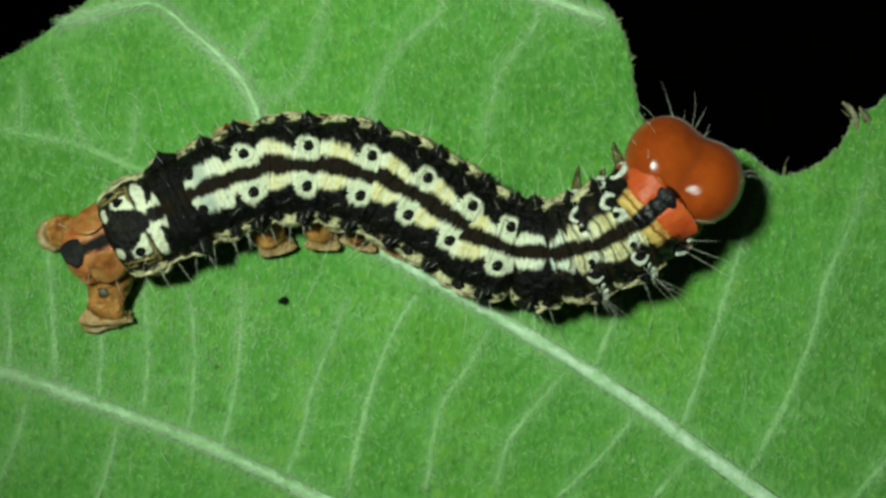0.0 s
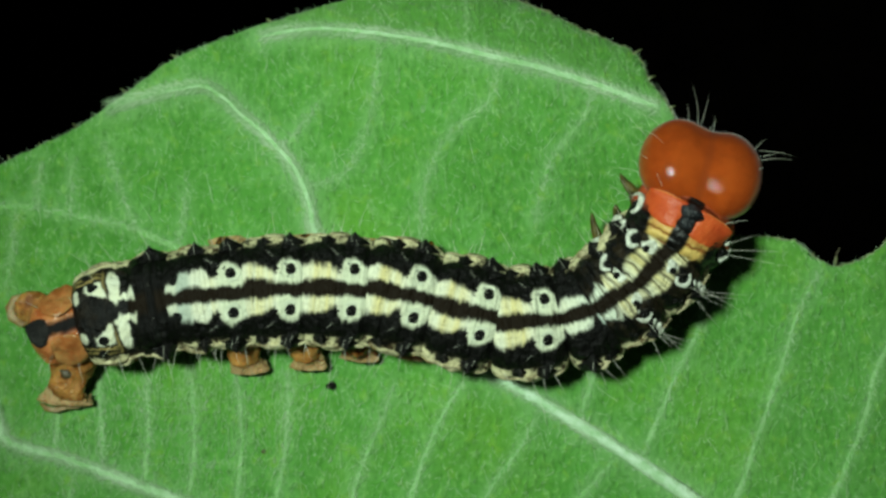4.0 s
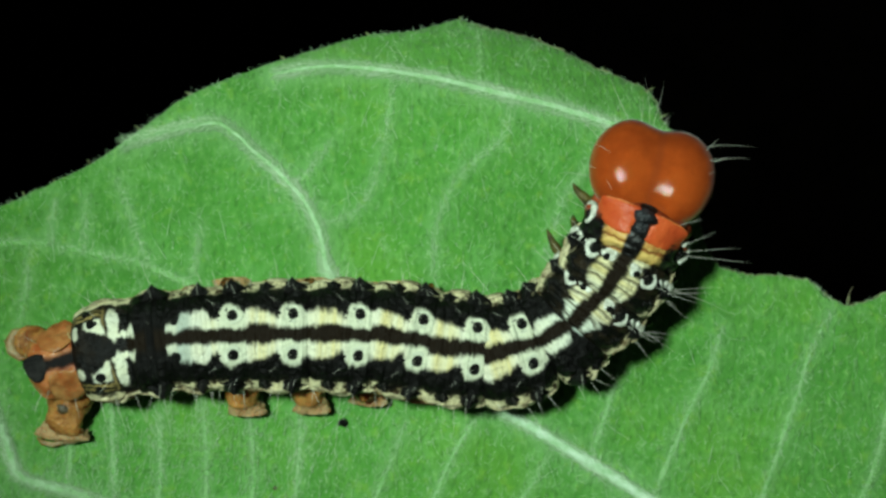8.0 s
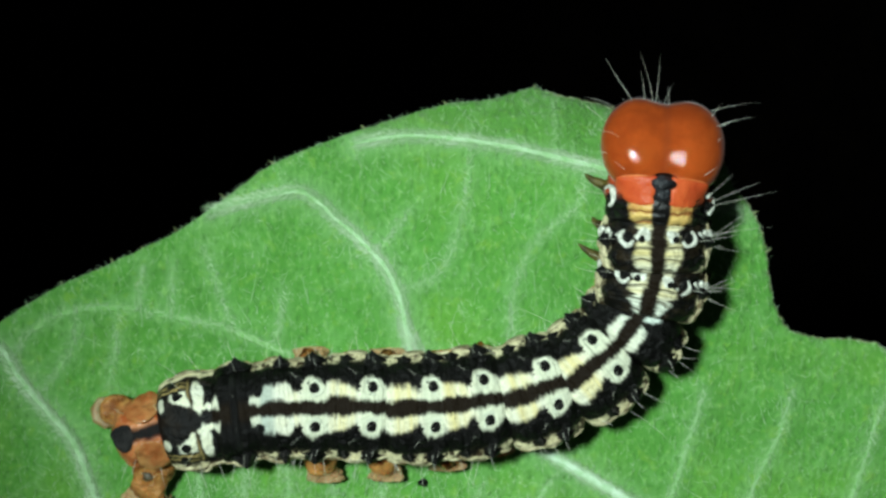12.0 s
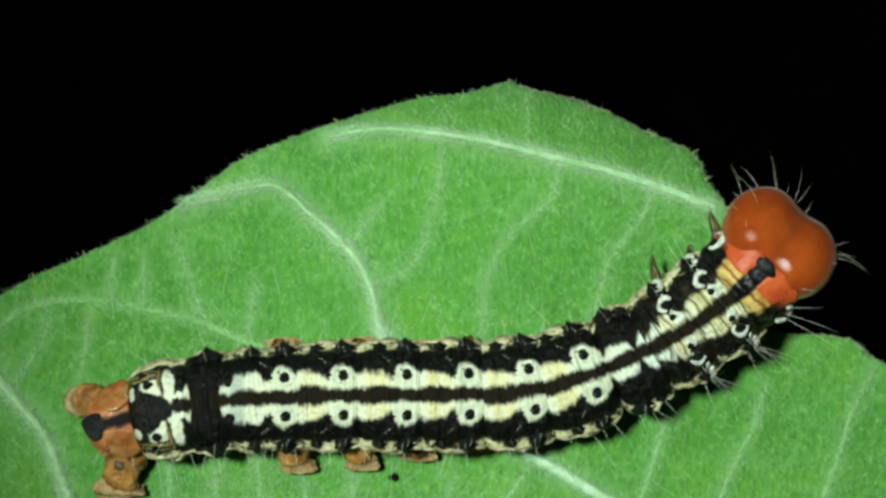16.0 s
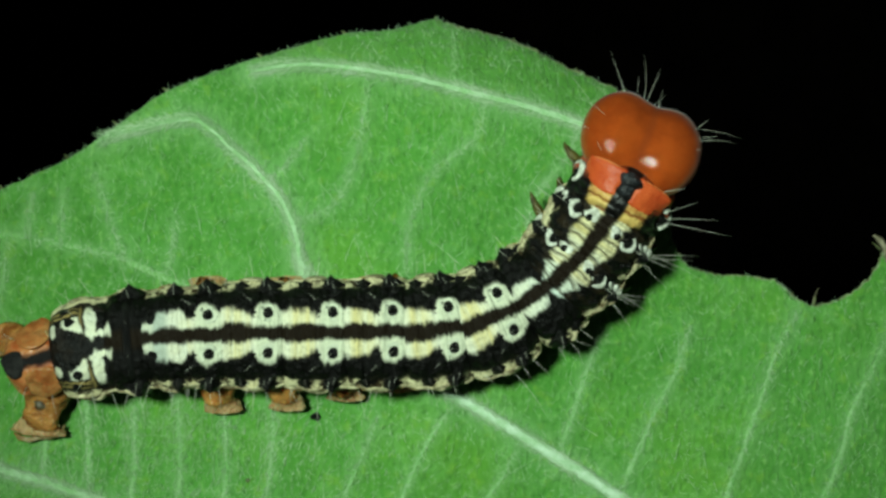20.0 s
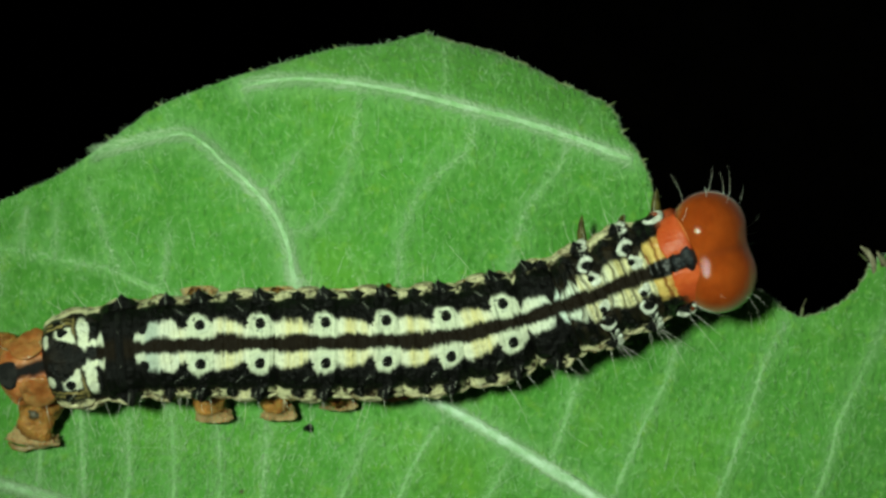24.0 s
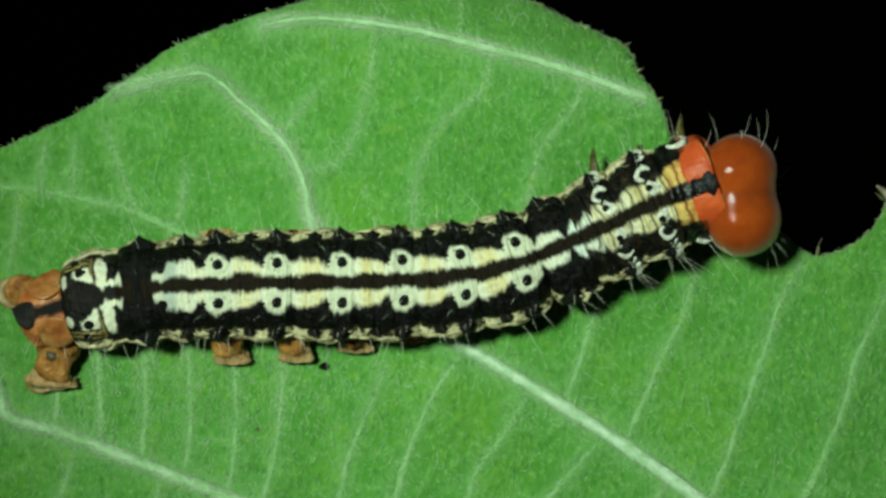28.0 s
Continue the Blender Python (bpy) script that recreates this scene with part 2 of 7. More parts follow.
def leaf_skin():
    g = Graph("leaf_underside")
    flat = g.stretch(1, 1, 0.2)
    big, mid = g.noise(55.0, 3.0, 0.5, flat), g.noise(330.0, 4.0, 0.6, flat)
    nap = g.noise(1.0, 3.0, 0.65, g.stretch(3400, 1250, 600))
    fine = g.noise(1.0, 5.0, 0.72, g.stretch(3300, 2050, 500))
    fuzz = g.noise(1.0, 2.0, 0.6, g.stretch(6800, 2600, 600))
    warp = g.nt.nodes.new("ShaderNodeVectorMath")
    warp.operation = "MULTIPLY_ADD"
    nz = g.node("ShaderNodeTexNoise", Scale=600.0, Detail=3.0)
    g.nt.links.new(g.co, nz.inputs["Vector"])
    g.nt.links.new(nz.outputs["Color"], warp.inputs[0])
    warp.inputs[1].default_value = (0.0012, 0.0012, 0.0)
    g.nt.links.new(g.stretch(0.8, 1.0, 0.2), warp.inputs[2])
    net = g.mul(g.sub(1.0, g.step(g.voronoi(520.0, "DISTANCE_TO_EDGE", warp.outputs[0]), 0.0, 0.16)), g.step(mid, 0.35, 0.65))
    col = g.mix(g.step(big, 0.3, 0.7), (0.050, 0.200, 0.020), (0.066, 0.246, 0.029))
    col = g.mix(g.mul(g.step(mid, 0.35, 0.75), 0.6), col, (0.080, 0.285, 0.038))
    patch = g.noise(130.0, 2.0, 0.5, flat)
    col = g.mix(g.mul(g.step(patch, 0.50, 0.72), 0.55), col, (0.105, 0.290, 0.022))
    rib = g.nt.nodes.new("ShaderNodeAttribute")
    rib.attribute_name = "rib"
    col = g.mix(g.mul(rib.outputs["Fac"], 0.70), col, (0.185, 0.365, 0.140))
    # Upper strip: deeper green, pale flecks weakened.
    upper_strip = g.nt.nodes.new("ShaderNodeAttribute")
    upper_strip.attribute_name = "upper_strip"
    col = g.mix(g.mul(upper_strip.outputs["Fac"], 0.45), col, (0.064, 0.225, 0.016))
    fleck_share = g.sub(1.0, g.mul(upper_strip.outputs["Fac"], 0.7))
    col = g.mix(g.mul(net, 0.30), col, (0.17, 0.37, 0.12))
    col = g.mix(g.mul(g.step(nap, 0.48, 0.72), g.mul(fleck_share, 0.32)), col, (0.150, 0.345, 0.095))
    col = g.mix(g.mul(g.step(fine, 0.54, 0.68), g.mul(fleck_share, 0.66)), col, (0.195, 0.405, 0.105))
    col = g.mix(g.mul(g.step(g.sub(1.0, fine), 0.52, 0.68), 0.62), col, (0.030, 0.130, 0.012))
    col = g.mix(g.mul(g.step(fuzz, 0.60, 0.74), 0.25), col, (0.28, 0.45, 0.22))
    flecks = g.noise(1300.0, 3.0, 0.6, flat)
    col = g.mix(g.mul(g.step(flecks, 0.56, 0.72), 0.5), col, (0.150, 0.330, 0.030))
    h = g.add(g.mul(nap, 0.4), g.add(g.mul(fine, 1.0), g.add(g.mul(mid, 0.8), g.mul(flecks, 0.8))))
    g.bump(h, 0.00032, 0.85)
    return g.out(col, 0.60, Specular_IOR_Level=0.22, Sheen_Weight=0.10, Sheen_Roughness=0.5)


LEAF = leaf_skin()
VEIN = plain("leaf_vein", (0.24, 0.41, 0.21), (0.44, 0.575, 0.43), 1500.0, 0.6, 0.0001, spec=0.25)
SOFT_VEIN = plain("leaf_soft_vein", (0.17, 0.350, 0.13), (0.330, 0.490, 0.30), 1400.0, 0.6, 0.0001, spec=0.2)
FAINT_VEIN = plain("leaf_faint_vein", (0.090, 0.270, 0.052), (0.160, 0.345, 0.105), 1500.0, 0.62, 0.0001, spec=0.2)
FINE_VEIN = plain("leaf_fine_vein", (0.105, 0.288, 0.066), (0.195, 0.382, 0.142), 1500.0, 0.62, 0.0001, spec=0.2)
LEAF_HAIR = plain("leaf_hair", (0.30, 0.48, 0.25), (0.52, 0.66, 0.46), 300.0, 0.5, spec=0.3)
DRY = plain("dry_leaf_edge", (0.045, 0.055, 0.018), (0.17, 0.20, 0.09), 1500.0, 0.8, 0.0002)
DEAD = plain("dead_leaf_shred", (0.085, 0.075, 0.040), (0.28, 0.25, 0.17), 1300.0, 0.75, 0.0002, spec=0.15)
HEAD = head_skin()
RED = plain("red_shield", (0.34, 0.042, 0.011), (0.45, 0.076, 0.018), 700.0, 0.40, 0.00010, 0.1, 0.25)
RIM = plain("shield_rim", (0.44, 0.10, 0.025), (0.55, 0.17, 0.05), 900.0, 0.4, 0.0001, 0.1, 0.25)
TUBERCLE = plain("black_tubercle", (0.0022, 0.0022, 0.0022), (0.006, 0.0056, 0.0052), 2500.0, 0.30, 0.0002, spec=0.20)
DULL = plain("sooty_tail_plate", (0.006, 0.006, 0.006), (0.022, 0.021, 0.020), 1300.0, 0.6, 0.0003, spec=0.15)
SOOT = plain("dull_black_plate", (0.0025, 0.0026, 0.003), (0.030, 0.033, 0.038), 700.0, 0.40, 0.0004, spec=0.30)
PALE = plain("white_wart", (0.27, 0.28, 0.22), (0.66, 0.68, 0.60), 3600.0, 0.5, 0.0001)
GREY_WART = plain("grey_wart", (0.03, 0.022, 0.014), (0.11, 0.09, 0.06), 1800.0, 0.3, 0.0001, spec=0.4)
RING = plain("pale_spot_ring", (0.40, 0.43, 0.33), (0.52, 0.54, 0.42), 1500.0, 0.5, 0.0001, spec=0.2)
MOTTLED = plain("mottled_wart", (0.09, 0.06, 0.025), (0.58, 0.53, 0.33), 1500.0, 0.5, 0.0002, spec=0.2)
FOLD = plain("tan_fold", (0.12, 0.070, 0.024), (0.44, 0.33, 0.15), 1300.0, 0.45, 0.0002, spec=0.2)
ORANGE = plain("orange_flesh", (0.20, 0.062, 0.011), (0.52, 0.240, 0.065), 1300.0, 0.16, 0.00028, 0.3, 0.5, through=0.15)
AMBER = plain("amber_foot", (0.28, 0.14, 0.035), (0.56, 0.42, 0.22), 1300.0, 0.30, 0.00012, 0.2, 0.5, through=0.45)
FALSE_FOOT = plain("tan_false_foot", (0.38, 0.205, 0.082), (0.56, 0.370, 0.185), 1500.0, 0.28, 0.00026, 0.3, 0.45, through=0.2)
LOBE_RED = plain("orange_red_lobe", (0.27, 0.072, 0.018), (0.42, 0.185, 0.062), 800.0, 0.20, 0.00014, 0.25, 0.5)
LEG = plain("dark_leg", (0.004, 0.0035, 0.003), (0.085, 0.068, 0.014), 1500.0, 0.42, 0.00008, spec=0.25)
WHITE_HAIR = plain("pale_bristle", (0.44, 0.44, 0.36), (0.66, 0.66, 0.57), 900.0, 0.4, spec=0.5)
DARK_HAIR = plain("dark_bristle", (0.05, 0.045, 0.04), (0.15, 0.13, 0.11), 400.0, 0.35, spec=0.5)
# The added ground's colour is near black to carry the night's darkness.
NIGHT_GROUND = plain("night_dark_ground", (0.002, 0.0018, 0.0015), (0.005, 0.004, 0.003), 60.0, 0.95, 0.004, spec=0.0)
BARK = plain("green_stem", (0.05, 0.11, 0.03), (0.10, 0.16, 0.05), 260.0, 0.7, 0.0004)

# ---- mesh helpers ----


def part(name, bm, material, parent=None, label=""):
    """Links a bmesh as one mesh object under a thing or a part."""
    me = bpy.data.meshes.new(name)
    bmesh.ops.recalc_face_normals(bm, faces=bm.faces)
    bm.to_mesh(me)
    bm.free()
    for p in me.polygons:
        p.use_smooth = True
    me.materials.append(material)
    ob = new(name, me)
    ob.parent = parent
    if label:
        tagged(ob, label)
    return ob


def loft(rings, close=True, cap=True):
    """A skin over rings of equal length (points in millimetres)."""
    bm = bmesh.new()
    rows = [[bm.verts.new(Vector(p) * MM) for p in r] for r in rings]
    n = len(rows[0])
    for a, b in zip(rows, rows[1:]):
        for i in range(n if close else n - 1):
            bm.faces.new((a[i], a[(i + 1) % n], b[(i + 1) % n], b[i]))
    if cap:
        for r in (rows[0], rows[-1]):
            c = bm.verts.new(sum((v.co for v in r), Vector()) / n)
            for i in range(n):
                bm.faces.new((r[i], r[(i + 1) % n], c))
    return bm


def tube(path, radii, sides=8, wobble=0.0, flat=1.0, folds=0.0):
    """A tapered limb along a path (millimetres)."""
    pts = [Vector(p) for p in path]
    rings = []
    for i, p in enumerate(pts):
        d = (pts[min(i + 1, len(pts) - 1)] - pts[max(i - 1, 0)]).normalized()
        s = d.cross(Vector((0, 0, 1)) if abs(d.z) < 0.9 else Vector((1, 0, 0))).normalized()
        w = s.cross(d)
        ring = []
        for k in range(sides):
            a = 2 * math.pi * k / sides
            r = radii[i] * (1 + wobble * noise.noise(p * 1.7 + Vector((math.cos(a), math.sin(a), 0)) * 1.3) + folds * math.cos(7 * a + 1.4 * math.sin(i * 1.7)))
            ring.append(p + s * math.cos(a) * r + w * math.sin(a) * r * flat)
        rings.append(ring)
    return loft(rings)


def bend(points, n=6):
    """A smooth line through a few points (Catmull-Rom)."""
    p = [Vector(q) for q in points]
    p = [2 * p[0] - p[1], *p, 2 * p[-1] - p[-2]]
    out = []
    for a, b, c, d in zip(p, p[1:], p[2:], p[3:]):
        for k in range(n):
            t = k / n
            out.append(0.5 * (2 * b + (c - a) * t + (2 * a - 5 * b + 4 * c - d) * t * t + (3 * b - a - 3 * c + d) * t ** 3))
    return out + [p[-2]]


def hair(root, way, length, width=0.022, droop=0.25, seed=0):
    """A tapering curved bristle."""
    root, way = Vector(root), Vector(way).normalized()
    side = Vector((noise.noise(root * 3.1 + Vector((seed, 0, 0))), noise.noise(root * 2.7 + Vector((0, seed, 5))), -0.6)) * droop
    pts = [root + way * length * t + side * length * t * t for t in (0, 0.33, 0.66, 1.0)]
    return tube(pts, [width, width * 0.85, width * 0.6, width * 0.2], 4)


# ---- the leaf ----


MAIN_VEINS = (
    ([(-8.6, 12.2), (-7.1, 12.5), (-5.5, 12.6), (-2.8, 12.4), (0.2, 11.9), (3.2, 11.2), (6.2, 10.5), (9.1, 9.6), (10.7, 9.0), (12.0, 8.6)], 0.10, 0.30),
    ([(-16.4, 8.5), (-14.3, 9.1), (-11.7, 9.6), (-10.6, 9.1), (-9.6, 8.2), (-8.4, 7.2), (-7.2, 5.9), (-6.6, 5.0), (-6.1, 3.7), (-5.6, 1.3), (-4.4, 0.0)], 0.07, 0.22),
    ([(-6.0, 2.8), (-4.4, 0.0), (-1.6, -2.2), (1.6, -4.1), (4.9, -6.0), (8.4, -8.1), (11.1, -9.8), (14.0, -11.8), (16.8, -13.9), (24, -19.2), (33, -24.5)], 0.20, 0.50),
    ([(-28.0, 1.6), (-27.2, 1.0), (-26.4, -0.3), (-25.2, -1.8), (-23.6, -3.6), (-22.5, -6.2), (-21.9, -7.9), (-21.2, -8.8), (-18.3, -9.6), (-15.6, -10.6),
      (-12.7, -11.7), (-9.8, -12.8), (-8.0, -13.6), (0, -17.6), (14, -25), (22, -30)], 0.17, 0.40),
    ([(-33, -4), (-29, -10), (-20, -18), (-5, -28), (8, -36)], 0.15, 0.4),
    ([(-26, -38), (-12, -41.5), (8, -36), (22, -30), (33, -24.5), (40, -19), (45, -14)], 0.3, 1.1),
)
CROSS_VEINS = (
    [(-26.8, 0.0), (-26.2, 1.7), (-24.4, 3.0), (-22.2, 3.45), (-20.0, 3.35), (-17.5, 2.85), (-15.4, 2.4), (-13.9, 1.8), (-12.2, 1.1), (-9.5, 0.0), (-6.0, -2.4)],
    [(-7.5, 6.3), (-6.4, 7.7), (-5.7, 8.6)], [(-6.2, 4.4), (-5.1, 4.7), (-4.0, 5.5), (-3.1, 7.4), (-2.6, 10.3), (-2.5, 12.3)],
    [(-0.3, 1.6), (-0.1, 4.6), (1.0, 7.0), (3.2, 9.0), (3.6, 11.0)], [(5.5, 2.6), (6.4, 5.9), (8.1, 8.2), (8.5, 9.7)], [(2.0, 14.7), (2.0, 13.3), (2.0, 11.8)],
)
EDGE_VEINS = (
    [(-16.7, 6.8), (-16.2, 5.6), (-15.7, 4.2), (-15.1, 2.6)], [(-19.8, 5.7), (-20.0, 4.6), (-20.1, 3.5)], [(-18.2, 5.7), (-18.3, 4.6), (-18.3, 3.2)],
    [(-12.4, 4.4), (-12.5, 2.7), (-12.8, 1.7)], [(-23.4, 2.9), (-23.6, 1.4), (-25.0, -1.0)], [(-21.0, 3.1), (-21.3, 1.2), (-21.6, -0.9)],
)
FORE_VEINS = (
    [(9.9, -0.8), (9.4, -2.6), (8.8, -4.5), (7.9, -7.4)], [(14.6, -0.6), (14.0, -2.8), (12.8, -5.3), (12.1, -7.0), (11.1, -9.5)], [(20.2, 0.2), (19.2, -1.8), (18.5, -4.0), (17.4, -7.4), (16.1, -11.2), (15.5, -12.6)],
    [(25.6, 0.4), (24.3, -2.5), (23.1, -5.2), (22.5, -7.6), (21.0, -11.4), (18.9, -15.2)], [(27.4, -12.6), (26.2, -14.4), (24.3, -16.6)],
    [(13.4, -11.6), (11.6, -13.8), (9.1, -16.1)], [(16.2, -13.8), (14.1, -16.2)], [(9.8, -9.4), (8.1, -11.3), (6.6, -13.2), (5.9, -15.6)],
)
HIND_VEINS = (
    [(5.9, -6.9), (4.5, -9.4), (3.1, -11.5), (2.3, -15.7)], [(2.3, -5.0), (0.6, -7.8), (-0.7, -11.3), (-1.8, -16.0)], [(-1.6, -5.6), (-2.6, -8.2), (-3.6, -10.6), (-4.0, -12.6), (-4.9, -15.0)],
    [(-7.1, -5.0), (-7.2, -8.0), (-7.5, -10.6), (-8.2, -13.5)], [(-9.7, -5.4), (-9.5, -9.2), (-9.9, -12.6)], [(-12.2, -4.6), (-11.9, -8.3), (-12.2, -11.6)],
    [(-17.1, -1.6), (-16.9, -4.1), (-16.8, -6.2), (-16.6, -10.0)], [(-14.4, -5.2), (-14.3, -8.2), (-14.5, -10.9)], [(-19.2, -5.4), (-19.0, -7.6), (-19.1, -9.4)],
    [(-22.4, -9.3), (-23.4, -11.4), (-25.2, -13.6)], [(-18.0, -9.9), (-18.6, -12.6), (-20.0, -15.8)], [(-13.4, -11.6), (-14.0, -14.2), (-15.4, -18)],
)
SIDE_VEINS = (*CROSS_VEINS, *EDGE_VEINS, *FORE_VEINS, *HIND_VEINS)
MAIN_RIBS = np.array([(p.x, p.y) for m in MAIN_VEINS for p in bend([(*q, 0) for q in m[0]], 16)])
RIBS = np.array([(p.x, p.y) for pts in (*(m[0] for m in MAIN_VEINS), *SIDE_VEINS) for p in bend([(*q, 0) for q in pts], 12)])


def rib_distance(x, y):
    return math.sqrt(float(np.min((RIBS[:, 0] - x) ** 2 + (RIBS[:, 1] - y) ** 2)))


def relief(x, y):
    """The blade sinks between its ribs and puckers a little."""
    d = rib_distance(x, y)
    return -0.15 * (1 - math.exp(-(d / 0.95) ** 1.6)) + 0.10 * noise.noise(Vector((x * 0.9, y * 0.9, 1.0))) * min(1, d)


def leaf_z(x, y):
    """Height of the leaf's face above the level of the animal's feet (mm)."""
    z = -0.10 + 0.16 * noise.noise(Vector((x * 0.11, y * 0.11, 3.0))) + 0.06 * noise.noise(Vector((x * 0.5, y * 0.5, 7.0)))
    top = y - (11.2 - 0.022 * max(x + 4, 0) ** 2 * 0.6 - 0.035 * max(-4 - x, 0) ** 1.6)
    if top > 0:
        z -= 0.13 * top * top * min(max((18 - x) / 3, 0), 1)
    far = max(abs(x) - 28, 0) + max(-18 - y, 0)
    return z + relief(x, y) - 0.006 * far * far


def leaf_outline():
    """The margin, clockwise from the far left: whole margin, bitten edge, tip beyond the bite, the unseen base."""
    whole = [(-34, -3), (-30.2, 0.6), (-27.3, 2.7), (-24.2, 4.6), (-21.5, 5.8), (-18.0, 7.5), (-15.4, 9.3), (-12.9, 11.1),
             (-9.6, 12.5), (-6.6, 13.5), (-3.8, 14.4), (-1.4, 14.7), (1.1, 15.5)]
    bitten = [(1.1, 15.5), (2.4, 14.9), (5.0, 14.3), (8.4, 12.7), (10.8, 11.6), (11.4, 10.2), (12.4, 8.7), (13.1, 7.0), (13.4, 4.8),
              (14.0, 2.9), (15.1, 2.1), (17.6, 1.9), (19.2, 1.6), (19.9, 0.9), (21.2, 0.45), (22.7, 0.9), (23.9, 1.8), (24.6, 2.9),
              (24.85, 3.4), (25.4, 3.7), (25.9, 3.95), (26.4, 4.5)]
    base = [(26.4, 4.5), (30, 7.0), (36, 4), (42, -5), (44, -16), (36, -30), (20, -42), (0, -48), (-20, -44), (-34, -32), (-39, -18), (-34, -3)]
    out = []
    for pts, n, rag in ((whole, 14, 0.05), (bitten, 12, 0.13), (base, 8, 0.2)):
        line = bend([(*p, 0) for p in pts], n)[:-1]
        for i, p in enumerate(line):
            k = min(i, len(line) - i, 4) / 4 * rag
            out.append((p.x + k * noise.noise(p * 2.9) + k * 0.7 * noise.noise(p * 7.3), p.y + k * noise.noise(p * 3.1 + Vector((9, 0, 0)))
                        + k * 0.7 * noise.noise(p * 6.7 + Vector((4, 0, 0)))))
    return out


def inside(x, y, poly):
    odd = False
    for (x0, y0), (x1, y1) in zip(poly, poly[1:] + poly[:1]):
        if (y0 > y) != (y1 > y) and x < x0 + (y - y0) / (y1 - y0) * (x1 - x0):
            odd = not odd
    return odd


OUTLINE = leaf_outline()


def leaf_blade():
    from mathutils.geometry import delaunay_2d_cdt
    rnd = random.Random(4)
    n = len(OUTLINE)
    pts = [Vector(p) for p in OUTLINE]
    for step, box in ((0.33, (-30, 28, -15.5, 16)), (2.0, (-42, 46, -50, 10))):
        x = box[0]
        while x < box[1]:
            y = box[2]
            while y < box[3]:
                if step < 1 or not (-30 < x < 28 and y > -15.5):
                    q = (x + rnd.uniform(-0.3, 0.3) * step, y + rnd.uniform(-0.3, 0.3) * step)
                    if inside(*q, OUTLINE):
                        pts.append(Vector(q))
                y += step
            x += step
    v, _, f, *_ = delaunay_2d_cdt(pts, [(i, (i + 1) % n) for i in range(n)], [list(range(n))], 1, 1e-5)
    bm = bmesh.new()
    top = [bm.verts.new((p.x * MM, p.y * MM, leaf_z(p.x, p.y) * MM)) for p in v]
    low = [bm.verts.new((p.x * MM, p.y * MM, (leaf_z(p.x, p.y) - 0.22) * MM)) for p in v]
    count = {}
    for t in f:
        bm.faces.new([top[i] for i in t])
        bm.faces.new([low[i] for i in reversed(t)])
        for a, b in zip(t, (*t[1:], t[0])):
            count[(a, b)] = 1
    for a, b in count:
        if (b, a) not in count:
            bm.faces.new((top[b], top[a], low[a], low[b]))
    return bm


leaf = tagged(new("leaf"), "large fresh green hairy leaf underside with bitten margin", "leaf")
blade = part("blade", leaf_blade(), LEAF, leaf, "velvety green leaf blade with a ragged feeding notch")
pale_zone = blade.data.attributes.new("rib", "FLOAT", "POINT")
for v, a in zip(blade.data.vertices, pale_zone.data):
    x, y = v.co.x / MM, v.co.y / MM
    main = math.sqrt(float(np.min((MAIN_RIBS[:, 0] - x) ** 2 + (MAIN_RIBS[:, 1] - y) ** 2)))
    a.value = max(math.exp(-(main / 0.85) ** 2), 0.62 * math.exp(-(rib_distance(x, y) / 0.45) ** 2))

# Strip between the uppermost rib and the margin: deeper green, weaker pale flecks.
strip_zone = blade.data.attributes.new("upper_strip", "FLOAT", "POINT")
for v, a in zip(blade.data.vertices, strip_zone.data):
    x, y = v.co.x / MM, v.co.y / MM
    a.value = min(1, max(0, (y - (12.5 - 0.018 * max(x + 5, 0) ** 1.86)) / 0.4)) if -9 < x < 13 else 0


def vein(points, w0, w1, material, name="vein", h=0.8):
    """A raised rib on the leaf's face, from width w0 to w1 (mm)."""
    line = bend([(*p, 0) for p in points], 7)
    rings = []
    for i, p in enumerate(line):
        a, b = line[max(i - 1, 0)], line[min(i + 1, len(line) - 1)]
        d = (b - a).normalized()
        s = Vector((-d.y, d.x, 0))
        t = i / (len(line) - 1)
        w = (w0 + (w1 - w0) * t) * (1 + 0.18 * noise.noise(p * 1.9)) * min(1, 0.35 + 6 * min(t, 1 - t))
        q = p + s * 0.05 * noise.noise(p * 1.3)
        z = leaf_z(q.x, q.y)
        rings.append([q + s * w * c + Vector((0, 0, z - 0.02 + w * h * k)) for c, k in
                      ((-1, -0.12), (-0.75, 0.16), (-0.35, 0.5), (0, 0.62), (0.35, 0.5), (0.75, 0.16), (1, -0.12))])
    return part(name, loft(rings), material, leaf)


for pts, w0, w1 in MAIN_VEINS:
    vein(pts, w0, w1, VEIN if w1 == 0.50 else SOFT_VEIN, h=0.55 if w1 == 0.50 else 0.35)
for k, pts in enumerate(SIDE_VEINS):
    faint = k < len(CROSS_VEINS) + len(EDGE_VEINS)
    vein(pts, 0.22 if k == 0 else 0.12, 0.26 if k == 0 else 0.20, FAINT_VEIN if faint else FINE_VEIN, "side_vein", 0.12 if faint else 0.25)

petiole = part("petiole", tube(bend([(45, -14, -2.8), (52, -10, -6), (60, -7, -16), (66, -6, -30)], 4), [1.3] * 12 + [1.5], 12), BARK, leaf, "green leaf stalk")


def tooth(x, y, way, size):
    way = Vector(way).normalized()
    p = Vector((x, y, leaf_z(x, y) - 0.08))
    return part("margin_tooth", tube([p - way * 0.2, p + way * size * 0.4, p + way * size], [0.10, 0.06, 0.012], 6, 0.3), DRY, leaf)


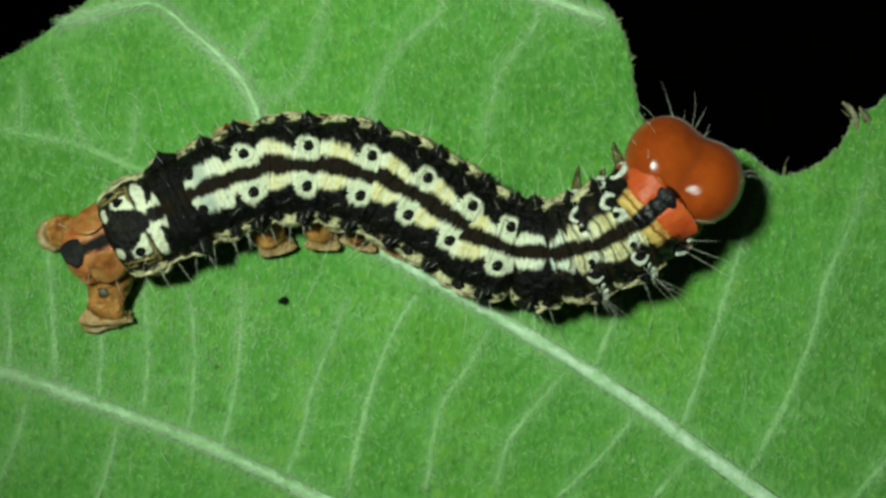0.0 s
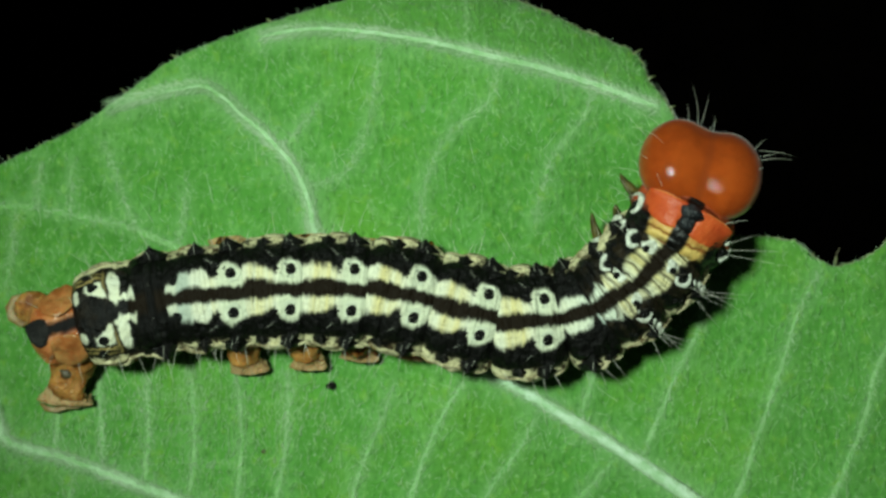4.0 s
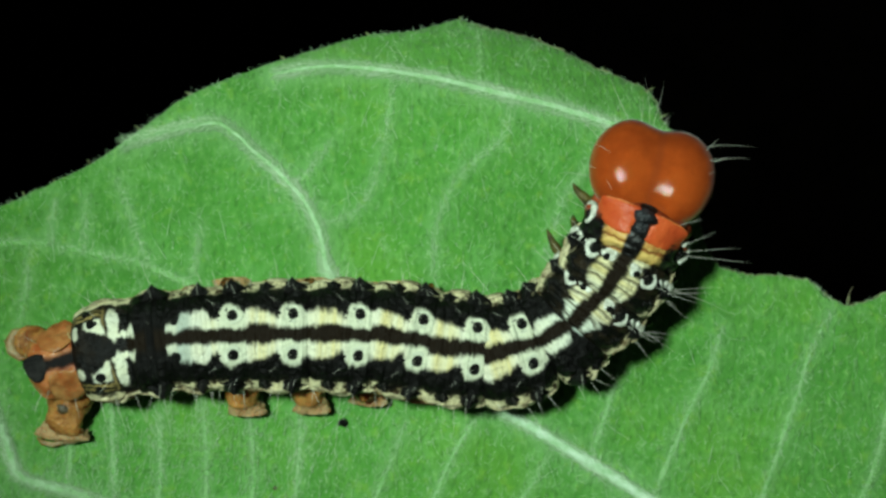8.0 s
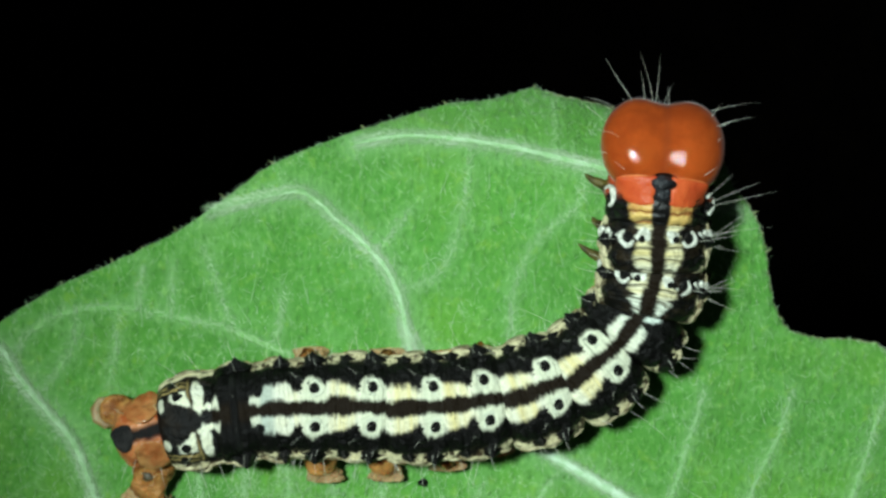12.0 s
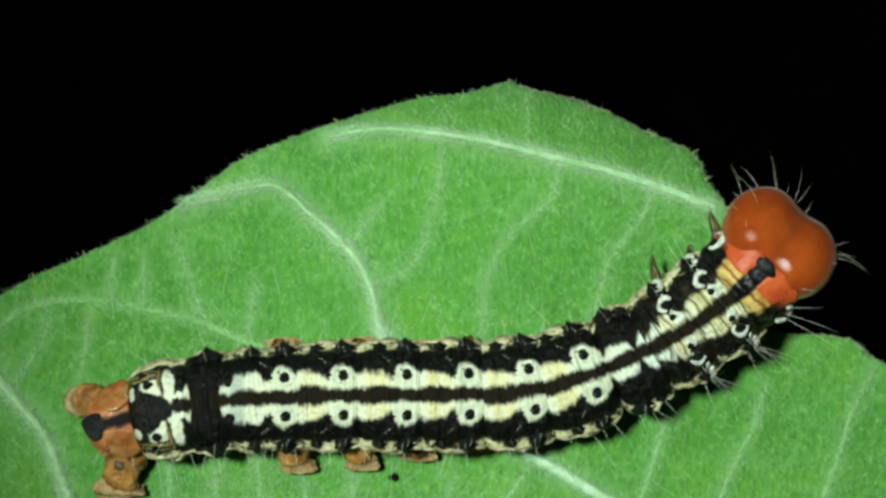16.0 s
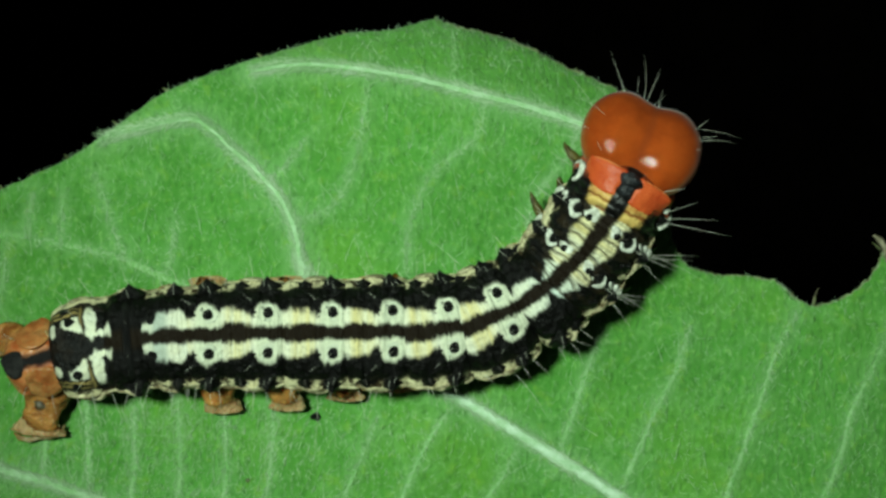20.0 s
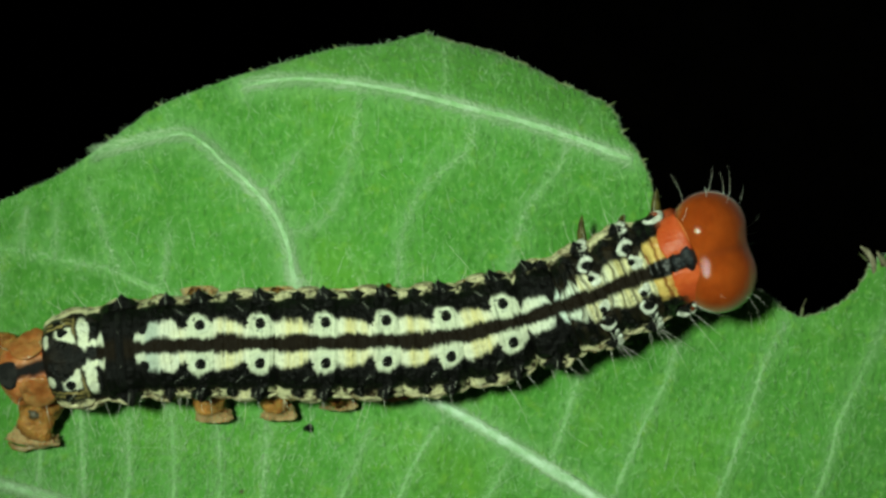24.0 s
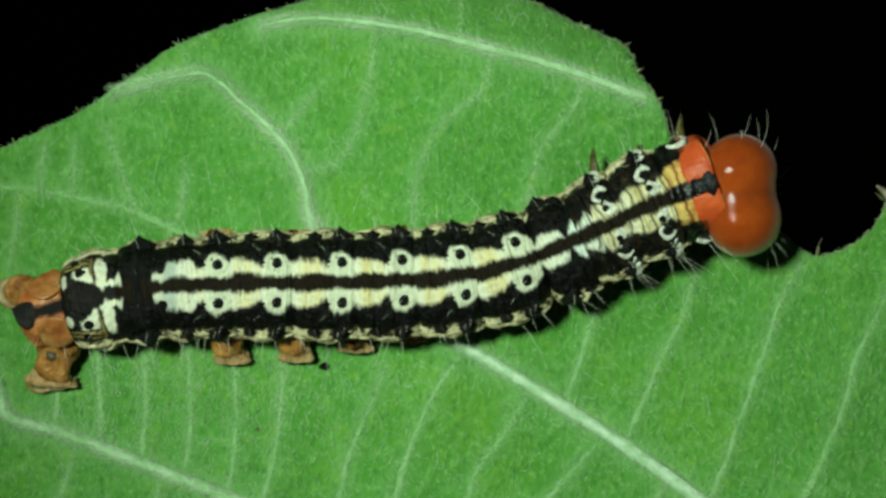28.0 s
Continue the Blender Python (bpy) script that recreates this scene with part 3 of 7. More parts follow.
for x, y, dx, dy, s in ((-24.2, 4.65, -0.3, 1, 0.45), (-21.5, 5.85, -0.4, 1, 0.5), (-19.9, 6.5, -0.3, 1, 0.45), (-18.1, 7.5, -0.6, 1, 0.6), (-15.5, 9.3, -1, 0.7, 0.8),
                        (-12.9, 11.1, -1, 0.5, 0.8), (-8.2, 13.1, -0.8, 0.6, 0.4), (-3.8, 14.45, -0.8, 0.6, 0.5), (1.0, 15.5, 0.2, 1, 0.35), (10.9, 11.6, 1, 0.5, 0.9),
                        (11.6, 10.2, 1, 0.4, 0.6), (12.5, 8.6, 1, 0.3, 0.7), (13.3, 6.6, 1, 0.6, 0.5), (21.1, 0.6, 0.15, 1, 0.8), (19.9, 1.0, 0.5, 1, 0.4),
                        (24.4, 3.6, -1, 0.8, 0.9), (25.2, 3.7, -0.3, 1, 0.5), (24.3, 2.4, -1, 0.2, 0.5), (8.5, 12.7, 0.6, 1, 0.5), (5.2, 14.3, 0.4, 1, 0.4)):
    tooth(x, y, (dx, dy, 0.1), s * 0.45)


def bitten_rim():
    """The dried, ragged lip that feeding left along the margin."""
    pts = [p for p in OUTLINE if (p[0] > 1.5 and p[1] > 0 and p[0] < 25.5)]
    for start in range(0, len(pts) - 3, 9):
        line = [Vector((*p, leaf_z(*p) - 0.10)) for p in pts[start:start + 10]]
        width = [(0.05 + 0.07 * abs(noise.noise(p * 1.7)) + 0.10 * max(0, noise.noise(p * 5.1))) * (0.6 if i in (0, len(line) - 1) else 1) for i, p in enumerate(line)]
        part("bitten_rim", tube(line, width, 7, 0.9, 0.8), DRY, leaf, "dark dried lip along the bitten edge")


bitten_rim()


def dry_flake(points, width, curl):
    """A torn, dried and curled shred of the margin."""
    line = bend(points, 5)
    rings = []
    for i, p in enumerate(line):
        t = i / (len(line) - 1)
        w = width * (1 - 0.75 * t) * (1 + 0.4 * noise.noise(p * 3.3))
        side = Vector((0.5, 0.8, curl * (t - 0.2))).normalized()
        rings.append([p - side * w, p + Vector((0, 0, 0.05 + 0.1 * t)), p + side * w, p - Vector((0, 0, 0.05))])
    part("dry_shred", loft(rings), DEAD, leaf, "tan dried shred at the bitten edge")


dry_flake([(25.0, 2.9, -0.3), (24.8, 3.5, -0.25), (24.5, 3.9, -0.2), (24.1, 4.2, -0.05)], 0.38, 0.8)
dry_flake([(25.6, 3.2, -0.3), (25.3, 3.6, -0.25), (25.0, 3.95, -0.15)], 0.34, -0.6)
dry_flake([(21.1, 0.3, -0.4), (21.1, 0.9, -0.3), (21.3, 1.4, -0.2)], 0.12, 0.5)


def leaf_hairs():
    """Short pale hairs: thick along the ribs and the margin, thin over the blade."""
    rnd = random.Random(11)
    co, faces = [], []

    def one(x, y, a, length, lift, w):
        z = leaf_z(x, y) + 0.02
        d = Vector((math.cos(a), math.sin(a), 0))
        s = Vector((-d.y, d.x, 0)) * w
        b = Vector((x, y, z))
        mid = b + d * length * 0.55 + Vector((0, 0, lift * length * 0.8))
        tip = b + d * length + Vector((0, 0, lift * length))
        i = len(co)
        up = Vector((0, 0, w))
        co.extend(v * MM for v in (b - s, b + s, b + up, mid - s * 0.7, mid + s * 0.7, mid + up, tip))
        faces.extend(((i, i + 1, i + 4, i + 3), (i + 1, i + 2, i + 5, i + 4), (i + 2, i, i + 3, i + 5), (i + 3, i + 4, i + 6), (i + 4, i + 5, i + 6), (i + 5, i + 3, i + 6)))

    for pts, w0, w1 in MAIN_VEINS:
        line = bend([(*p, 0) for p in pts], 30)
        for p, q in zip(line, line[1:]):
            if not (-30 < p.x < 28 and p.y > -16):
                continue
            a = math.atan2(q.y - p.y, q.x - p.x)
            for _ in range(int((q - p).length * 110) + 1):
                side = rnd.choice((-1, 1))
                o = rnd.uniform(0, 0.30) * side
                r = p.lerp(q, rnd.random())
                one(r.x - math.sin(a) * o, r.y + math.cos(a) * o, a + math.pi + side * rnd.uniform(-1.2, -0.2), rnd.uniform(0.15, 0.5), rnd.uniform(0.1, 0.5), 0.010)
    for p, q in zip(OUTLINE, OUTLINE[1:]):
        if -32 < p[0] < 28 and p[1] > -2:
            a = math.atan2(q[1] - p[1], q[0] - p[0]) + math.pi / 2
            for _ in range(1):
                k = rnd.random()
                x, y = p[0] + (q[0] - p[0]) * k, p[1] + (q[1] - p[1]) * k
                one(x, y, a + rnd.gauss(0.5, 0.5), rnd.uniform(0.06, 0.28), rnd.uniform(-0.2, 0.3), 0.009)
    for pts in SIDE_VEINS:
        line = bend([(*p, 0) for p in pts], 12)
        for p, q in zip(line, line[1:]):
            a = math.atan2(q.y - p.y, q.x - p.x)
            for _ in range(int((q - p).length * 22) + 1):
                side = rnd.choice((-1, 1))
                r = p.lerp(q, rnd.random())
                one(r.x + rnd.uniform(-0.1, 0.1), r.y + rnd.uniform(-0.1, 0.1), a + side * rnd.uniform(0.2, 1.3), rnd.uniform(0.2, 0.5), rnd.uniform(0.1, 0.5), 0.006)
    n = 0
    while n < 12000:
        x, y = rnd.uniform(-30, 28), rnd.uniform(-15.5, 15.5)
        if inside(x, y, OUTLINE):
            one(x, y, rnd.gauss(1.7, 0.7), rnd.uniform(0.15, 0.5), rnd.uniform(0.05, 0.4), 0.0075)
        n += 1
    for _ in range(2600):
        x, y = rnd.gauss(-12, 6), rnd.gauss(-7.5, 3.2)
        if y > -15.5 and x > -30:
            one(x, y, rnd.gauss(1.35, 0.35), rnd.uniform(0.18, 0.5), rnd.uniform(0.2, 0.6), rnd.uniform(0.008, 0.014))
    n = 0
    while n < 500:
        x, y = rnd.uniform(-30, 28), rnd.uniform(-15.5, 15.0)
        a, length = rnd.gauss(1.75, 0.5), 0.4 + 1.5 * rnd.random() ** 2.2
        if inside(x, y, OUTLINE) and inside(x + 1.3 * length * math.cos(a), y + 1.3 * length * math.sin(a), OUTLINE):
            one(x, y, a, length, rnd.uniform(0.1, 0.35), 0.0105)
        n += 1
    me = bpy.data.meshes.new("leaf_hair")
    me.from_pydata(co, [], faces)
    me.materials.append(LEAF_HAIR)
    ob = new("leaf_hair", me)
    ob.parent = leaf
    return tagged(ob, "short pale hairs on the leaf ribs and margin", kind="stuff")


leaf_hairs()
speck = tagged(part("leaf_speck", tube([(-4.95, -5.85, -0.5), (-4.85, -5.75, -0.12), (-4.8, -5.7, 0.0)], [0.30, 0.22, 0.05], 9, 0.6), TUBERCLE),
               "tiny black dropping on the green leaf", "speck", "specks on the leaf")

for x, y, r, m in ((-8.4, -9.2, 0.16, DRY),):
    z = leaf_z(x, y)
    tagged(part("leaf_speck", tube([(x, y, z - 0.1), (x + 0.04, y + 0.05, z + 0.05), (x + 0.05, y + 0.06, z + 0.1)], [r, r * 0.8, r * 0.2], 8, 0.6), m),
           "tiny dark speck lying on the green leaf", "speck", "specks on the leaf")

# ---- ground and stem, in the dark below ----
# The ground is an added sheet, unseen; night's darkness is in its colour.
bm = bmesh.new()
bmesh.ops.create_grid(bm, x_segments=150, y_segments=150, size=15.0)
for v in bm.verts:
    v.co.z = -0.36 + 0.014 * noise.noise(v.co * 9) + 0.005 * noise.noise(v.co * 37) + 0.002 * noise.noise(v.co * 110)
ground = tagged(part("ground", bm, NIGHT_GROUND), "unseen ground sheet, near black for the night's darkness", "ground", kind="structure")
stem = tagged(part("plant_stem", tube(bend([(230, -30, -375), (190, -24, -250), (120, -12, -110), (66, -6, -30), (58, -4, 10)], 4), [3.2] * 8 + [2.6] * 8 + [1.6], 12, 0.1), BARK),
              "upright green plant stem that carries the leaf", "stem")

# ---- the caterpillar ----
caterpillar = tagged(new("caterpillar"), "black and cream striped caterpillar with glossy orange-brown head on leaf", "caterpillar")
SEGMENTS = {}


class Barrel:
    """The shape of one body ring: half width a, half height b, from x0 to x1 about its own origin (mm)."""

    def __init__(self, a, b, x0, x1, taper0=0.10, taper1=0.10, folds=3):
        self.a, self.b, self.x0, self.x1, self.t0, self.t1, self.folds = a, b, x0, x1, taper0, taper1, folds

    def at(self, x, phi, lift=0.0):
        u = 2 * (x - self.x0) / (self.x1 - self.x0) - 1
        t = self.t1 if u > 0 else self.t0
        r = 1 - t * abs(u) ** 5 - 0.03 * u * u + 0.012 * math.cos(self.folds * math.pi * u)
        lat = abs(phi)
        r *= 1 + 0.055 * math.exp(-((lat - 1.38) / 0.17) ** 2) * (0.6 + 0.4 * math.cos(2 * math.pi * u))
        r *= 1 - 0.035 * math.exp(-((lat - 1.12) / 0.12) ** 2)
        z = math.cos(phi) * self.b * r
        if z < 0:
            z *= 1.06
        p = Vector((x, math.sin(phi) * self.a * r, z))
        n = Vector((0, math.sin(phi) / self.a, math.cos(phi) / self.b)).normalized()
        return p + n * lift, n

    def mesh(self, n=40, sides=100):
        rings = []
        for i in range(n + 1):
            x = self.x0 + (self.x1 - self.x0) * i / n
            ring = []
            for k in range(sides):
                phi = -math.pi + 2 * math.pi * k / sides
                p, nn = self.at(x, phi)
                flank = math.exp(-((abs(phi) - 0.95) / 0.32) ** 2)
                fold = noise.noise(Vector((p.x * 2.6 + self.a * 9, p.y * 0.8, p.z * 0.8)))
                ring.append(p + nn * (0.035 * noise.noise(p * 2.4) + 0.02 * noise.noise(p * 5.5) + flank * (0.13 * fold + 0.05 * noise.noise(p * 3.7))))
            rings.append(ring)
        for e, s in ((0, -1), (-1, 1)):
            inner = [Vector((p.x + s * 0.12, p.y * 0.80, p.z * 0.80)) for p in rings[e]]
            rings = [inner] + rings if e == 0 else rings + [inner]
        return loft(rings)

    def patch(self, x0, x1, phi0, phi1, lift, nx=10, np_=10, round_=0.35):
        """A raised plate on the ring's skin with rounded corners."""
        rings = []
        for i in range(nx + 1):
            s = -1 + 2 * i / nx
            ring_top = []
            for j in range(np_ + 1):
                t = -1 + 2 * j / np_
                k = 1 - round_ * 0.5 * (s * t) ** 2
                x = (x0 + x1) / 2 + s * k * (x1 - x0) / 2
                ph = (phi0 + phi1) / 2 + t * k * (phi1 - phi0) / 2
                edge = max(abs(s), abs(t))
                p, nn = self.at(x, ph, lift * (1 - edge ** 6) - 0.05 * edge ** 6)
                ring_top.append(p)
            rings.append(ring_top)
        return loft(rings, close=False, cap=False)

    def dome(self, x, phi, r, height, sides=14, point=False, tall=1.0, crumple=0.0):
        """A small boss that sits on the skin."""
        p, n = self.at(x, phi)
        s = Vector((1, 0, 0))
        w = n.cross(s)
        rings = []
        for k in range(6):
            q = k / 5.6
            rr, hh = r * math.cos(q * math.pi / 2), height * math.sin(q * math.pi / 2) - 0.05
            if point:
                rr, hh = r * (1 - k / 5.2) ** 1.2, height * k / 5 - 0.08
            rings.append([p + n * hh + (s * math.cos(a) + w * math.sin(a) * tall) * rr * (1 + (0.30 if point else 0.04) * math.sin(3 * a + x * 5 + phi * 7) + (0.2 if point else 0.0) * math.sin(5 * a + k))
                          for a in (2 * math.pi * i / sides for i in range(sides))])
        if crumple:
            rings = [[q + n * crumple * noise.noise(q * 2.6) + s * crumple * noise.noise(q * 1.9 + Vector((7, 0, 0))) for q in ring] for ring in rings]
        return loft(rings)

    def hook(self, x, phi, r, thick, gap=1.9, turn=0.0, sides=6):
        """A raised pale crescent round a boss."""
        p, n = self.at(x, phi)
        s = Vector((1, 0, 0))
        w = n.cross(s)
        path = []
        for i in range(13):
            a = turn + gap / 2 + (2 * math.pi - gap) * i / 12
            k = 1 + 0.16 * noise.noise(Vector((a * 0.9 + x * 7, phi * 5, r * 9 + self.x0)))
            path.append(p + n * (0.02 + 0.05 * math.sin(a * 2 + phi)) + (s * math.cos(a) + w * math.sin(a)) * r * k)
        return tube(path, [thick * (0.62 + 0.42 * math.sin(math.pi * i / 12) + 0.3 * noise.noise(Vector((i * 0.45, phi * 9, self.x0 * 5)))) for i in range(13)], sides, 0.7, 0.55)


def bristles(ob, barrel, spec):
    """spec: x, phi, length, pale or dark, lean along the body."""
    for i, (x, phi, length, pale, lean) in enumerate(spec):
        p, n = barrel.at(x, phi, -0.05)
        part("bristle", hair(p, n + Vector((lean, 0, 0.1)), length, (0.0120 if length < 1.6 else 0.0090) if pale else 0.012, 0.3, i), WHITE_HAIR if pale else DARK_HAIR, ob)


def fringe(ob, barrel, count, seed, longest=1.7):
    """Long fine pale hairs that stand out from the sides of a ring."""
    rnd = random.Random(seed)
    bristles(ob, barrel, [(rnd.uniform(barrel.x0 + 0.4, barrel.x1 - 0.4), (1 if k % 2 else -1) * rnd.uniform(1.15, 1.6), rnd.uniform(0.35, 1.0) * longest * (0.6 if k % 2 else 1.0), True, rnd.uniform(-0.6, 0.6))
                          for k in range(count)])


def proleg(ob, x, y_side, reach, drop, size):
    """A stubby false foot: an orange stalk that flares into a ridged tan pad with a pale gripping rim."""
    s = y_side
    leg = part("proleg", tube(bend([(x, s * 1.4, -0.8), (x, s * 2.3, -1.15), (x - 0.05, s * (reach - 0.75), -drop * 0.62), (x - 0.05, s * (reach - 0.45), -drop * 0.74)], 3),
                              [size * k for k in (1.0, 0.98, 0.95, 0.90, 0.86, 0.83, 0.80, 0.80, 0.78, 0.62)], 24, 0.25, 0.6, 0.06), ORANGE, ob, "orange stalk of the false foot")
    part("foot_pad", tube(bend([(x - 0.05, s * (reach - 0.85), -drop * 0.60), (x, s * (reach - 0.45), -drop * 0.78), (x + 0.05, s * (reach - 0.1), -drop * 0.93), (x + 0.05, s * (reach + 0.08), -drop + 0.08)], 3),
                          [size * k for k in (0.55, 0.78, 0.82, 0.85, 0.89, 0.94, 0.99, 1.03, 1.00, 0.78)], 36, 0.22, 0.40, 0.09), FALSE_FOOT, ob, "tan ridged pad of the false foot")
    rim = [(x + 0.05 + size * 0.95 * c, s * (reach + 0.10 - 0.30 * c * c + 0.05 * math.sin(9 * c)), -drop + 0.13) for c in (-1, -0.75, -0.5, -0.25, 0, 0.25, 0.5, 0.75, 1)]
    part("sole", tube(rim, [size * k for k in (0.03, 0.07, 0.08, 0.06, 0.09, 0.06, 0.08, 0.07, 0.03)], 8, 0.6, 0.5), AMBER, ob, "pale gripping sole")
    return leg


def side_folds(ob, barrel, seed):
    """Two wavy, swollen folds of skin low on each flank: a cream one and a tan one under it."""
    rnd = random.Random(seed)
    for s in (-1, 1):
        for phi, thick, lift, material, label in ((1.36 if s < 0 else 1.46, 0.115 if s < 0 else 0.06, 0.03, MOTTLED, "cream fold along the flank"), (1.56, 0.10, 0.02, FOLD, "tan fold under the flank")):
            k, a = rnd.uniform(0, 6), barrel.x0 + 0.15
            path = []
            for i in range(17):
                x = a + (barrel.x1 - barrel.x0 - 0.3) * i / 16
                p, n = barrel.at(x, s * (phi + 0.07 * math.sin(k + i * 0.75) + 0.03 * math.sin(k + i * 2.1)), lift)
                path.append(p)
            part("side_fold", tube(path, [thick * (0.35 + 0.65 * math.sin(math.pi * i / 16)) * (1 + 0.35 * math.sin(k + i * 1.3)) for i in range(17)], 8, 0.4), material, ob, label)


def segment(name, barrel, material, label):
    ob = part("body_segment", barrel.mesh(), material, caterpillar, label)
    SEGMENTS[name] = ob
    if name not in ("anal", "thorax_1"):
        side_folds(ob, barrel, len(SEGMENTS))
    return ob


# Six middle rings, each with a pair of eye spots; the origin lies at the spots.
SPOTTED_OUT = [(0.0, 0.18), (0.05, 0.34), (0.18, 0.37), (0.40, 0.345), (0.49, 0.27), (0.545, 0.25), (0.575, 0.36), (0.62, 0.45), (0.72, 0.46), (0.82, 0.42), (0.90, 0.35), (0.97, 0.30), (1.0, 0.20)]
SPOTTED_IN = [(0.0, 0.112), (0.14, 0.122), (0.34, 0.138), (0.50, 0.116), (0.62, 0.104), (1.0, 0.106)]
SPOTTED_YEL = [(0.0, 0.1), (0.14, 0.15), (0.24, 0.9), (0.44, 0.8), (0.54, 0.1), (1.0, 0.0)]
SPOTTED_FIELD = [(0.0, 0.1), (0.12, 0.0), (0.56, 0.0), (0.62, 0.85), (0.90, 0.7), (1.0, 0.3)]
spotted = skin("striped_skin", -2.75, 0.95, SPOTTED_OUT, SPOTTED_YEL, SPOTTED_FIELD, inner=SPOTTED_IN)
for i in range(1, 7):
    w = (2.55, 2.66, 2.72, 2.74, 2.74, 2.70)[i - 1]
    br = Barrel(w, 2.35, -1.15 if i == 1 else -2.75, 0.95, 0.12, 0.10)
    seg = segment(f"a{i}", br, spotted, "black body ring with cream and yellow bands and a pair of eye spots")
    for s in (-1, 1):
        part("spot_ring", br.dome(0.0, s * 0.385, 0.48, 0.045, 24, tall=1.0, crumple=0.13), RING, seg, "pale grey-green ring round the spot")
        part("eye_spot", br.dome(0.02, s * 0.390, 0.300, 0.150, 18, tall=1.06, crumple=0.06), TUBERCLE, seg, "round black eye spot in a pale field")
        part("small_spot", br.dome(-0.66, s * 0.40, 0.10, 0.07, 8), TUBERCLE, seg)
        part("small_spot", br.dome(-0.68, s * 0.30, 0.06, 0.06, 8), TUBERCLE, seg)
        part("tubercle", br.dome(-0.15, s * 1.20, 0.62, 0.62, 12, True), TUBERCLE, seg, "black pointed wart")
        if i > 1:
            part("tubercle", br.dome(-1.45, s * 1.18, 0.52, 0.40, 10, True), TUBERCLE, seg)
        part("flank_wart", br.dome(-0.72, s * 0.62, 0.27, 0.20, 12), TUBERCLE, seg, "shiny black wart with a bristle")
        part("flank_wart", br.dome(0.12, s * 0.93, 0.42, 0.22, 12, True), TUBERCLE, seg)
        part("flank_wart", br.dome(-1.0 if i == 1 else -1.35, s * 0.88, 0.36, 0.16, 12, True), TUBERCLE, seg)
        part("side_wart", br.dome(-0.9, s * 1.40, 0.55, 0.13, 12), MOTTLED, seg, "pale mottled side wart")
        part("side_wart", br.dome(-0.15, s * 1.44, 0.42, 0.14, 12), MOTTLED, seg)
    bristles(seg, br, [(-0.72, 0.62, 0.85, True, -0.7), (-0.72, -0.62, 0.85, True, -0.7), (0.12, 0.93, 0.7, True, -0.3), (0.12, -0.93, 0.7, True, -0.3)])
    bristles(seg, br, [(0.0, 0.375, 1.2, True, -0.5), (0.0, -0.375, 1.2, True, -0.5), (-0.2, 1.05, 0.9, True, -0.3), (-0.2, -1.05, 0.9, True, -0.3),
                       (-1.5, -1.0, 0.8, False, 0.2), (-0.9, -1.42, (1.6, 1.4, 4.2, 1.5, 1.3, 3.0)[i - 1], True, (-0.1, 0.1, 0.06, -0.3, 0.2, 0.4)[i - 1]),
                       (-0.9, 1.42, (1.4, 1.8, 1.2, 1.6, 1.4, 2.6)[i - 1], True, (-0.3, -0.1, 0.2, -0.3, 0.1, -0.4)[i - 1]), (-1.4, 1.5, 1.0, True, 0.2), (-0.3, -1.5, 1.1, True, 0.1)])
    fringe(seg, br, 4, 40 + i)
    if i <= 4:
        for s in (-1, 1):
            proleg(seg, (0.0, 0.5, 0.3, 0.0)[i - 1] if s < 0 else (-0.6, 0.5, 0.3, 0.0)[i - 1], s, (3.74, 3.70, 3.20, 2.80)[i - 1] if s < 0 else (3.05, 2.95, 2.8, 2.6)[i - 1], 2.66, 0.92)

# Grey-white ring behind the spots, the black band, and the ring with paired pale marks.
br = Barrel(2.5, 2.3, -1.80, 1.15, 0.12, 0.10, 2)
seg = segment("grey", br, skin("grey_barred_skin", -1.80, 1.15, [(0, 0.0), (0.05, 0.14), (0.10, 0.24), (0.16, 0.26), (0.22, 0.28), (0.27, 0.31), (0.32, 0.36), (0.40, 0.38), (0.49, 0.37), (0.53, 0.33), (0.57, 0.37), (0.72, 0.42), (0.80, 0.36), (0.84, 0.28), (0.90, 0.38), (1, 0.3)],
                              [(0, 0), (0.85, 0), (1, 0.6)], [(0, 0.2), (0.26, 0.5), (0.32, 1.0), (0.47, 0.9), (0.56, 0.0), (1, 0)], grey=(0.36, 0.41, 0.35)),
              "black body ring with grey-white bars")
for s in (-1, 1):
    part("small_spot", br.dome(-0.98, s * 0.37, 0.31, 0.08, 14), TUBERCLE, seg)
    part("tubercle", br.dome(0.0, s * 1.2, 0.45, 0.6, 10, True), TUBERCLE, seg)
    part("side_wart", br.dome(0.2, s * 1.40, 0.55, 0.13, 12), MOTTLED, seg)
bristles(seg, br, [(0.2, 1.42, 1.5, True, -0.3), (0.2, -1.42, 1.6, True, 0.2), (0.4, -1.5, 1.0, True, -0.1), (0, 1.0, 1.0, True, 0), (0, -1.0, 0.9, False, 0)])
fringe(seg, br, 4, 61)

br = Barrel(2.52, 2.34, -1.25, 1.15, 0.14, 0.12, 1)
seg = segment("band", br, skin("black_band_skin", -1.25, 1.15, [(0, 0.0), (0.05, 0.25), (0.12, 0.30), (0.26, 0.0), (1, 0.0)], [(0, 0), (1, 0)], [(0, 0.3), (1, 0.3)], side=1.34), "velvety black body ring with a low ridge")
part("ridge", br.patch(-0.25, 0.2, -0.95, 0.95, 0.12, 6, 24, 0.1), TUBERCLE, seg, "low black crosswise ridge")
for s in (-1, 1):
    part("tubercle", br.dome(0.1, s * 1.2, 0.7, 0.62, 12, True), TUBERCLE, seg)
